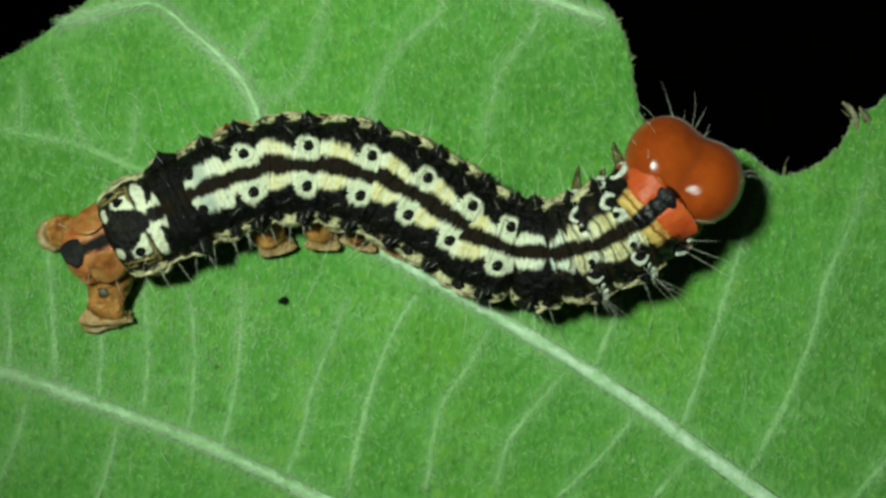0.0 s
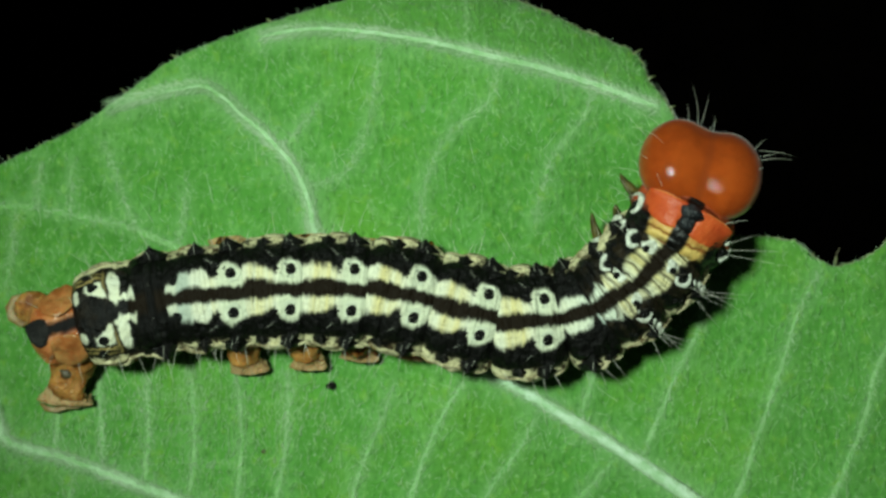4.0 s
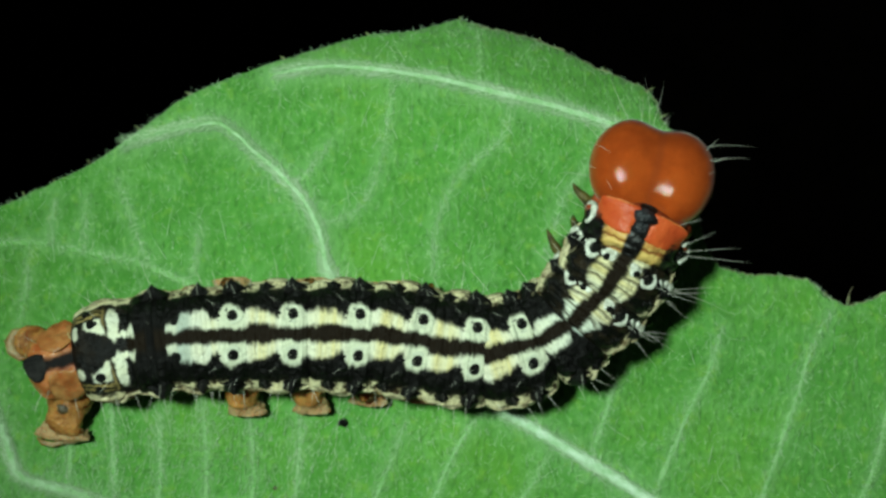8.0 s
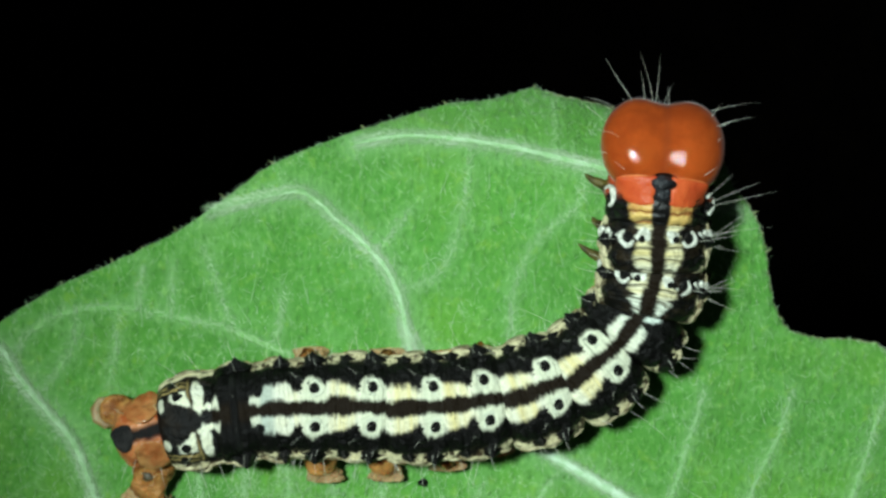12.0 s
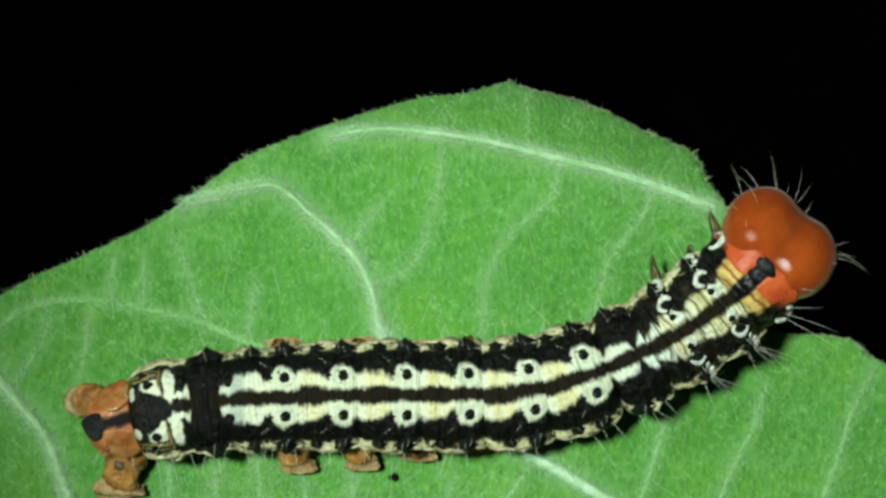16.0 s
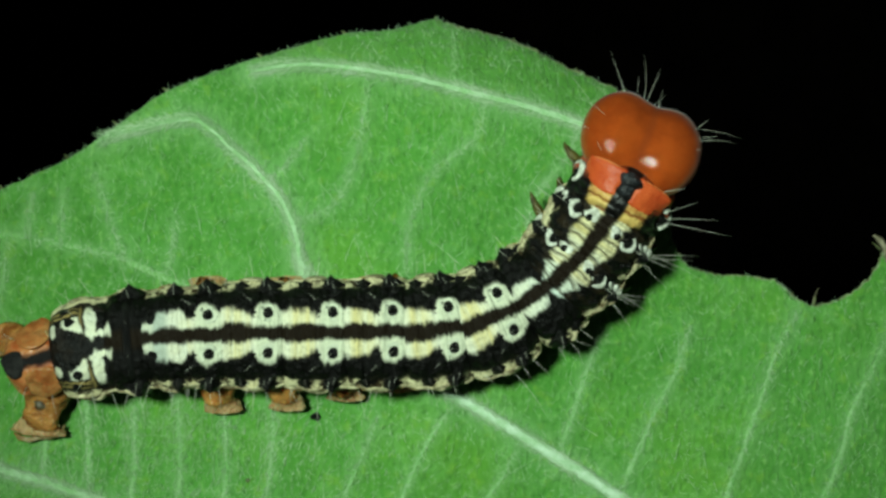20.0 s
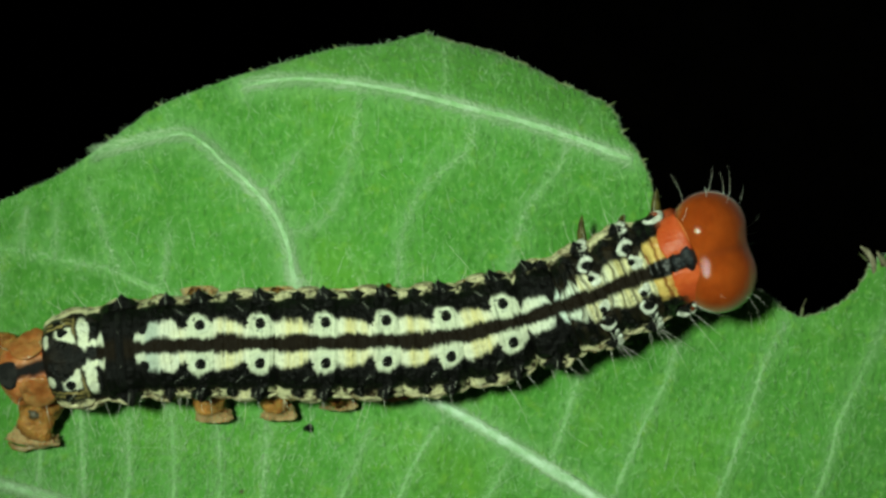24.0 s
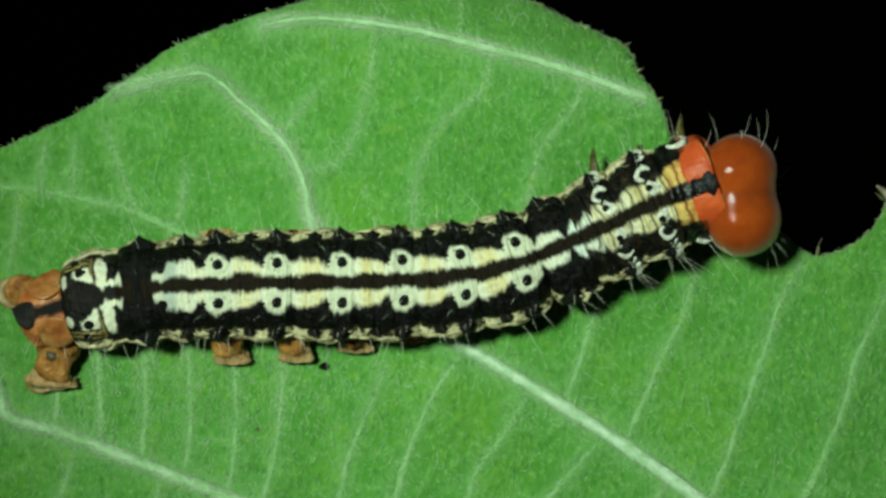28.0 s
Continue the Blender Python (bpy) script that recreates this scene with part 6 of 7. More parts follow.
    walk(SEGMENTS["a3"], [
        (0, at(-0.47, 0.31, 2.70, 0.0, -16.8, -2.8)),
        (0.5, at(-0.58, 0.28, 2.70, 0.0, -18.7, -2.8)),
        (1, at(-0.76, 0.36, 2.70, 0.0, -18.7, -2.8)),
        (1.5, at(-0.89, 0.36, 2.70, 0.0, -19.1, -2.8)),
        (2, at(-0.78, 0.46, 2.70, 0.0, -18.5, -2.8)),
        (2.5, at(-1.02, 0.40, 2.70, 0.0, -18.7, -2.8)),
        (4.5, at(-3.95, -1.25, 2.70, 0.0, -1.1, -5.5)),
        (5, at(-3.80, -1.35, 2.70, 0.0, -1.9, -5.5)),
        (5.5, at(-3.74, -1.29, 2.70, 0.0, -1.4, -5.5)),
        (6, at(-3.72, -1.31, 2.70, 0.0, -0.5, -5.5)),
        (6.5, at(-3.81, -1.32, 2.70, 0.0, -0.8, -5.5)),
        (7, at(-3.79, -1.33, 2.70, 0.0, -1.4, -5.5)),
        (7.5, at(-3.82, -1.35, 2.70, 0.0, -2.2, -5.5)),
        (8, at(-3.85, -1.23, 2.70, 0.0, -2.0, -5.5)),
        (8.5, at(-3.93, -1.45, 2.70, 0.0, -2.1, -5.5)),
        (9, at(-3.98, -1.25, 2.70, 0.0, -1.4, -5.5)),
        (9.5, at(-3.92, -1.37, 2.70, 0.0, -2.3, -5.5)),
        (10, at(-4.05, -1.31, 2.70, 0.0, -2.4, -5.5)),
        (10.5, at(-4.06, -1.42, 2.70, 0.0, -2.7, -5.5)),
        (11, at(-4.02, -1.57, 2.70, 0.0, -1.6, -5.5)),
        (11.5, at(-4.23, -1.44, 2.70, 0.0, 0.8, -5.5)),
        (12, at(-4.19, -1.49, 2.70, 0.0, 4.0, -5.5)),
        (12.5, at(-4.04, -1.55, 2.70, 0.0, 3.5, -5.5)),
        (13, at(-4.09, -1.53, 2.70, 0.0, 2.5, -5.5)),
        (13.5, at(-4.16, -1.58, 2.70, 0.0, 2.9, -5.5)),
        (15.5, at(-4.08, -1.34, 2.70, 0.0, 1.0, -5.5)),
        (16, at(-4.04, -1.24, 2.70, 0.0, 1.2, -5.5)),
        (16.5, at(-4.05, -1.15, 2.70, 0.0, 1.2, -5.5)),
        (17, at(-3.99, -1.25, 2.70, 0.0, 1.2, -5.5)),
        (17.5, at(-4.06, -1.33, 2.70, 0.0, 1.1, -5.5)),
        (18, at(-3.89, -1.34, 2.70, 0.0, 1.9, -5.5)),
        (18.5, at(-3.77, -1.50, 2.70, 0.0, 1.9, -5.5)),
        (19, at(-3.65, -1.34, 2.70, 0.0, 1.7, -5.5)),
        (19.5, at(-3.78, -1.25, 2.70, 0.0, 1.8, -5.5)),
        (20, at(-3.79, -1.30, 2.70, 0.0, 1.7, -5.5)),
        (20.5, at(-3.89, -1.30, 2.70, 0.0, 2.1, -5.5)),
        (21, at(-3.76, -1.25, 2.70, 0.0, 2.4, -5.5)),
        (21.5, at(-3.71, -1.28, 2.70, 0.0, 1.5, -5.5)),
        (22, at(-3.72, -1.31, 2.70, 0.0, 2.0, -5.5)),
        (22.5, at(-3.73, -1.21, 2.70, 0.0, 1.8, -5.5)),
        (24.5, at(-3.81, -1.15, 2.70, 0.0, 1.8, -5.5)),
        (25, at(-3.74, -1.21, 2.70, 0.0, 1.8, -5.5)),
        (25.5, at(-3.70, -1.26, 2.70, 0.0, 1.9, -5.5)),
        (26, at(-3.71, -1.10, 2.70, 0.0, 2.5, -5.5)),
        (26.5, at(-3.73, -1.20, 2.70, 0.0, 2.3, -5.5)),
        (27, at(-3.69, -1.38, 2.70, 0.0, 1.9, -5.5)),
        (27.5, at(-3.71, -1.48, 2.70, 0.0, 2.3, -5.5)),
        (28, at(-3.73, -1.41, 2.70, 0.0, 1.7, -5.5)),
    ])
    walk(SEGMENTS["a4"], [
        (0, at(2.02, -0.71, 2.70, 0.0, -28.4, -2.8)),
        (0.5, at(1.76, -0.77, 2.70, 0.0, -29.1, -2.8)),
        (1, at(1.59, -0.67, 2.70, 0.0, -28.6, -2.8)),
        (1.5, at(1.47, -0.70, 2.70, 0.0, -28.5, -2.8)),
        (2, at(1.63, -0.56, 2.70, 0.0, -26.8, -2.8)),
        (2.5, at(1.17, -0.51, 2.70, 0.0, -25.4, -2.8)),
        (4.5, at(-0.63, -1.50, 2.70, 0.0, -9.1, -5.5)),
        (5, at(-0.61, -1.60, 2.70, 0.0, -9.1, -5.5)),
        (5.5, at(-0.58, -1.50, 2.70, 0.0, -8.3, -5.5)),
        (6, at(-0.57, -1.45, 2.70, 0.0, -6.5, -5.5)),
        (6.5, at(-0.75, -1.43, 2.70, 0.0, -5.2, -5.5)),
        (7, at(-0.74, -1.48, 2.70, 0.0, -7.1, -5.5)),
        (7.5, at(-0.87, -1.60, 2.70, 0.0, -8.4, -5.5)),
        (8, at(-0.90, -1.47, 2.70, 0.0, -7.9, -5.5)),
        (8.5, at(-0.92, -1.62, 2.70, 0.0, -6.7, -5.5)),
        (9, at(-0.96, -1.41, 2.70, 0.0, -6.3, -5.5)),
        (9.5, at(-0.91, -1.57, 2.70, 0.0, -6.5, -5.5)),
        (10, at(-1.04, -1.49, 2.70, 0.0, -5.5, -5.5)),
        (10.5, at(-1.07, -1.61, 2.70, 0.0, -4.6, -5.5)),
        (11, at(-1.03, -1.63, 2.70, 0.0, -2.0, -5.5)),
        (11.5, at(-1.37, -1.32, 2.70, 0.0, 2.8, -5.5)),
        (12, at(-1.55, -1.13, 2.70, 0.0, 9.6, -5.5)),
        (12.5, at(-1.25, -1.22, 2.70, 0.0, 8.3, -5.5)),
        (13, at(-1.27, -1.25, 2.70, 0.0, 7.7, -5.5)),
        (13.5, at(-1.23, -1.25, 2.70, 0.0, 9.1, -5.5)),
        (15.5, at(-0.93, -1.25, 2.70, 0.0, 2.7, -5.5)),
        (16, at(-0.94, -1.16, 2.70, 0.0, 2.3, -5.5)),
        (16.5, at(-1.01, -1.07, 2.70, 0.0, 2.1, -5.5)),
        (17, at(-0.98, -1.17, 2.70, 0.0, 1.8, -5.5)),
        (17.5, at(-1.03, -1.24, 2.70, 0.0, 1.9, -5.5)),
        (18, at(-0.88, -1.21, 2.70, 0.0, 2.2, -5.5)),
        (18.5, at(-0.77, -1.37, 2.70, 0.0, 1.6, -5.5)),
        (19, at(-0.65, -1.22, 2.70, 0.0, 2.0, -5.5)),
        (19.5, at(-0.83, -1.12, 2.70, 0.0, 2.3, -5.5)),
        (20, at(-0.82, -1.17, 2.70, 0.0, 2.7, -5.5)),
        (20.5, at(-0.89, -1.11, 2.70, 0.0, 4.3, -5.5)),
        (21, at(-0.68, -1.05, 2.70, 0.0, 5.4, -5.5)),
        (21.5, at(-0.63, -1.11, 2.70, 0.0, 5.0, -5.5)),
        (22, at(-0.66, -1.14, 2.70, 0.0, 4.5, -5.5)),
        (22.5, at(-0.66, -1.02, 2.70, 0.0, 3.8, -5.5)),
        (24.5, at(-0.78, -1.02, 2.70, 0.0, 2.8, -5.5)),
        (25, at(-0.72, -1.08, 2.70, 0.0, 2.8, -5.5)),
        (25.5, at(-0.69, -1.11, 2.70, 0.0, 3.2, -5.5)),
        (26, at(-0.65, -0.93, 2.70, 0.0, 3.0, -5.5)),
        (26.5, at(-0.69, -1.05, 2.70, 0.0, 3.0, -5.5)),
        (27, at(-0.67, -1.20, 2.70, 0.0, 3.9, -5.5)),
        (27.5, at(-0.68, -1.30, 2.70, 0.0, 3.5, -5.5)),
        (28, at(-0.69, -1.25, 2.70, 0.0, 3.9, -5.5)),
    ])
    walk(SEGMENTS["a5"], [
        (0, at(4.10, -2.03, 2.70, 0.0, -34.1, -2.8)),
        (0.5, at(3.81, -2.02, 2.70, 0.0, -31.5, -2.8)),
        (1, at(3.72, -1.90, 2.70, 0.0, -28.6, -2.8)),
        (1.5, at(3.67, -1.92, 2.70, 0.0, -26.3, -2.8)),
        (2, at(3.92, -1.69, 2.70, 0.0, -22.2, -2.8)),
        (2.5, at(3.79, -1.71, 2.70, 0.0, -20.3, -2.8)),
        (4.5, at(2.48, -2.16, 2.70, 0.0, -10.3, -5.5)),
        (5, at(2.38, -2.17, 2.70, 0.0, -8.6, -5.5)),
        (5.5, at(2.41, -2.02, 2.70, 0.0, -7.4, -5.5)),
        (6, at(2.42, -1.87, 2.70, 0.0, -5.1, -5.5)),
        (6.5, at(2.20, -1.74, 2.70, 0.0, -2.7, -5.5)),
        (7, at(2.04, -1.94, 2.70, 0.0, -6.9, -5.5)),
        (7.5, at(1.85, -2.04, 2.70, 0.0, -6.6, -5.5)),
        (8, at(1.82, -1.85, 2.70, 0.0, -3.6, -5.5)),
        (8.5, at(1.82, -1.91, 2.70, 0.0, -0.3, -5.5)),
        (9, at(1.99, -1.74, 2.70, 0.0, -0.0, -5.5)),
        (9.5, at(2.09, -1.82, 2.70, 0.0, 2.5, -5.5)),
        (10, at(1.95, -1.67, 2.70, 0.0, 4.3, -5.5)),
        (10.5, at(1.88, -1.65, 2.70, 0.0, 8.8, -5.5)),
        (11, at(1.94, -1.50, 2.70, 0.0, 14.1, -5.5)),
        (11.5, at(1.65, -0.97, 2.70, 0.0, 15.7, -5.5)),
        (12, at(1.72, -0.37, 2.70, 0.0, 19.9, -5.5)),
        (12.5, at(1.70, -0.56, 2.70, 0.0, 20.3, -5.5)),
        (13, at(1.68, -0.59, 2.70, 0.0, 22.3, -5.5)),
        (13.5, at(1.78, -0.47, 2.70, 0.0, 25.2, -5.5)),
        (15.5, at(2.25, -0.88, 2.70, 0.0, 13.0, -5.5)),
        (16, at(2.21, -0.89, 2.70, 0.0, 10.1, -5.5)),
        (16.5, at(2.01, -0.85, 2.70, 0.0, 8.2, -5.5)),
        (17, at(1.98, -0.99, 2.70, 0.0, 8.5, -5.5)),
        (17.5, at(1.97, -1.03, 2.70, 0.0, 8.8, -5.5)),
        (18, at(2.18, -1.03, 2.70, 0.0, 7.9, -5.5)),
        (18.5, at(2.18, -1.24, 2.70, 0.0, 5.7, -5.5)),
        (19, at(2.29, -1.07, 2.70, 0.0, 6.4, -5.5)),
        (19.5, at(2.09, -0.92, 2.70, 0.0, 8.6, -5.5)),
        (20, at(2.07, -0.93, 2.70, 0.0, 9.7, -5.5)),
        (20.5, at(2.08, -0.73, 2.70, 0.0, 13.5, -5.5)),
        (21, at(2.47, -0.53, 2.70, 0.0, 15.9, -5.5)),
        (21.5, at(2.50, -0.62, 2.70, 0.0, 14.8, -5.5)),
        (22, at(2.45, -0.71, 2.70, 0.0, 13.3, -5.5)),
        (22.5, at(2.50, -0.67, 2.70, 0.0, 11.8, -5.5)),
        (24.5, at(2.29, -0.79, 2.70, 0.0, 7.9, -5.5)),
        (25, at(2.34, -0.83, 2.70, 0.0, 8.1, -5.5)),
        (25.5, at(2.38, -0.84, 2.70, 0.0, 8.5, -5.5)),
        (26, at(2.48, -0.69, 2.70, 0.0, 7.5, -5.5)),
        (26.5, at(2.41, -0.79, 2.70, 0.0, 7.8, -5.5)),
        (27, at(2.37, -0.92, 2.70, 0.0, 8.1, -5.5)),
        (27.5, at(2.34, -1.02, 2.70, 0.0, 9.4, -5.5)),
        (28, at(2.32, -0.92, 2.70, 0.0, 9.4, -5.5)),
    ])
    walk(SEGMENTS["a6"], [
        (0, at(6.20, -3.19, 2.70, 0.0, -19.7, -2.8)),
        (0.5, at(5.99, -3.02, 2.70, 0.0, -12.6, -2.8)),
        (1, at(5.97, -2.77, 2.70, 0.0, -9.3, -2.8)),
        (1.5, at(6.08, -2.63, 2.70, 0.0, -2.7, -2.8)),
        (2, at(6.43, -2.18, 2.70, 0.0, 4.7, -2.8)),
        (2.5, at(6.48, -2.15, 2.70, 0.0, 6.8, -2.8)),
        (4.5, at(5.43, -2.34, 2.70, 0.0, 4.9, -5.5)),
        (5, at(5.18, -2.26, 2.70, 0.0, 6.1, -5.5)),
        (5.5, at(5.19, -2.07, 2.70, 0.0, 5.6, -5.5)),
        (6, at(5.31, -1.78, 2.70, 0.0, 9.2, -5.5)),
        (6.5, at(5.09, -1.51, 2.70, 0.0, 11.9, -5.5)),
        (7, at(4.75, -1.93, 2.70, 0.0, 8.6, -5.5)),
        (7.5, at(4.40, -2.00, 2.70, 0.0, 10.5, -5.5)),
        (8, at(4.39, -1.59, 2.70, 0.0, 17.0, -5.5)),
        (8.5, at(4.34, -1.47, 2.70, 0.0, 21.0, -5.5)),
        (9, at(4.65, -1.25, 2.70, 0.0, 22.1, -5.5)),
        (9.5, at(4.70, -1.14, 2.70, 0.0, 27.2, -5.5)),
        (10, at(4.56, -0.89, 2.70, 0.0, 30.5, -5.5)),
        (10.5, at(4.38, -0.63, 2.70, 0.0, 35.8, -5.5)),
        (11, at(4.39, -0.10, 2.70, 0.0, 44.6, -5.5)),
        (11.5, at(4.38, 0.60, 2.70, 0.0, 43.7, -5.5)),
        (12, at(4.43, 1.19, 2.70, 0.0, 40.6, -5.5)),
        (12.5, at(4.18, 0.98, 2.70, 0.0, 42.4, -5.5)),
        (13, at(4.10, 1.08, 2.70, 0.0, 47.3, -5.5)),
        (13.5, at(4.12, 1.36, 2.70, 0.0, 50.4, -5.5)),
        (15.5, at(5.11, 0.15, 2.70, 0.0, 24.9, -5.5)),
        (16, at(5.12, -0.08, 2.70, 0.0, 20.4, -5.5)),
        (16.5, at(4.83, -0.24, 2.70, 0.0, 15.7, -5.5)),
        (17, at(4.75, -0.32, 2.70, 0.0, 17.3, -5.5)),
        (17.5, at(4.80, -0.37, 2.70, 0.0, 15.9, -5.5)),
        (18, at(5.11, -0.37, 2.70, 0.0, 15.0, -5.5)),
        (18.5, at(5.06, -0.69, 2.70, 0.0, 15.1, -5.5)),
        (19, at(5.10, -0.49, 2.70, 0.0, 16.6, -5.5)),
        (19.5, at(4.81, -0.17, 2.70, 0.0, 21.4, -5.5)),
        (20, at(4.77, -0.08, 2.70, 0.0, 25.7, -5.5)),
        (20.5, at(4.75, 0.29, 2.70, 0.0, 27.2, -5.5)),
        (21, at(5.34, 0.72, 2.70, 0.0, 29.8, -5.5)),
        (21.5, at(5.36, 0.53, 2.70, 0.0, 28.4, -5.5)),
        (22, at(5.36, 0.35, 2.70, 0.0, 26.3, -5.5)),
        (22.5, at(5.44, 0.28, 2.70, 0.0, 21.9, -5.5)),
        (24.5, at(5.27, -0.14, 2.70, 0.0, 16.0, -5.5)),
        (25, at(5.31, -0.18, 2.70, 0.0, 15.4, -5.5)),
        (25.5, at(5.39, -0.17, 2.70, 0.0, 15.1, -5.5)),
        (26, at(5.57, -0.07, 2.70, 0.0, 13.7, -5.5)),
        (26.5, at(5.53, -0.12, 2.70, 0.0, 15.5, -5.5)),
        (27, at(5.35, -0.27, 2.70, 0.0, 16.3, -5.5)),
        (27.5, at(5.31, -0.23, 2.70, 0.0, 19.1, -5.5)),
        (28, at(5.23, -0.21, 2.70, 0.0, 18.4, -5.5)),
    ])
    walk(SEGMENTS["black"], [
        (0, at(7.74, -3.50, 3.10, 0.0, -3.4, -2.8)),
        (0.5, at(7.53, -3.09, 3.10, 0.0, 6.8, -2.8)),
        (1, at(7.54, -2.74, 3.10, 0.0, 9.6, -2.8)),
        (1.5, at(7.59, -2.41, 3.10, 0.0, 17.4, -2.8)),
        (2, at(7.84, -1.77, 3.10, 0.0, 25.3, -2.8)),
        (2.5, at(7.88, -1.69, 3.10, 0.0, 27.7, -2.8)),
        (4.5, at(7.14, -2.02, 3.10, 0.0, 15.4, -5.5)),
        (5, at(6.79, -1.93, 3.10, 0.0, 15.5, -5.5)),
        (5.5, at(6.85, -1.78, 3.10, 0.0, 13.2, -5.5)),
        (6, at(7.04, -1.36, 3.10, 0.0, 17.6, -5.5)),
        (6.5, at(6.94, -0.95, 3.10, 0.0, 20.9, -5.5)),
        (7, at(6.46, -1.46, 3.10, 0.0, 20.2, -5.5)),
        (7.5, at(5.93, -1.52, 3.10, 0.0, 24.0, -5.5)),
        (8, at(5.84, -0.92, 3.10, 0.0, 32.0, -5.5)),
        (8.5, at(5.79, -0.66, 3.10, 0.0, 35.9, -5.5)),
        (9, at(6.05, -0.45, 3.10, 0.0, 35.8, -5.5)),
        (9.5, at(5.97, -0.21, 3.10, 0.0, 42.4, -5.5)),
        (10, at(5.84, 0.19, 3.10, 0.0, 47.4, -5.5)),
        (10.5, at(5.61, 0.58, 3.10, 0.0, 52.5, -5.5)),
        (11, at(5.42, 1.30, 3.10, 0.0, 61.1, -5.5)),
        (11.5, at(5.48, 1.99, 3.10, 0.0, 58.0, -5.5)),
        (12, at(5.66, 2.55, 3.10, 0.0, 53.8, -5.5)),
        (12.5, at(5.28, 2.26, 3.10, 0.0, 55.4, -5.5)),
        (13, at(5.08, 2.48, 3.10, 0.0, 61.6, -5.5)),
        (13.5, at(5.05, 2.81, 3.10, 0.0, 63.3, -5.5)),
        (15.5, at(6.73, 0.99, 3.10, 0.0, 29.6, -5.5)),
        (16, at(6.93, 0.68, 3.10, 0.0, 25.1, -5.5)),
        (16.5, at(6.48, 0.28, 3.10, 0.0, 18.0, -5.5)),
        (17, at(6.45, 0.25, 3.10, 0.0, 19.3, -5.5)),
        (17.5, at(6.46, 0.12, 3.10, 0.0, 16.1, -5.5)),
        (18, at(6.89, 0.11, 3.10, 0.0, 14.6, -5.5)),
        (18.5, at(6.69, -0.18, 3.10, 0.0, 18.6, -5.5)),
        (19, at(6.69, 0.07, 3.10, 0.0, 21.4, -5.5)),
        (19.5, at(6.39, 0.58, 3.10, 0.0, 28.0, -5.5)),
        (20, at(6.24, 0.81, 3.10, 0.0, 35.5, -5.5)),
        (20.5, at(6.27, 1.19, 3.10, 0.0, 33.1, -5.5)),
        (21, at(6.88, 1.74, 3.10, 0.0, 35.5, -5.5)),
        (21.5, at(6.88, 1.49, 3.10, 0.0, 35.2, -5.5)),
        (22, at(6.99, 1.30, 3.10, 0.0, 33.0, -5.5)),
        (22.5, at(7.13, 1.03, 3.10, 0.0, 24.7, -5.5)),
        (24.5, at(7.04, 0.43, 3.10, 0.0, 19.0, -5.5)),
        (25, at(7.13, 0.37, 3.10, 0.0, 17.2, -5.5)),
        (25.5, at(7.11, 0.34, 3.10, 0.0, 16.6, -5.5)),
        (26, at(7.32, 0.39, 3.10, 0.0, 14.5, -5.5)),
        (26.5, at(7.36, 0.46, 3.10, 0.0, 18.3, -5.5)),
        (27, at(7.17, 0.34, 3.10, 0.0, 20.5, -5.5)),
        (27.5, at(7.15, 0.48, 3.10, 0.0, 22.7, -5.5)),
        (28, at(7.04, 0.50, 3.10, 0.0, 23.4, -5.5)),
    ])
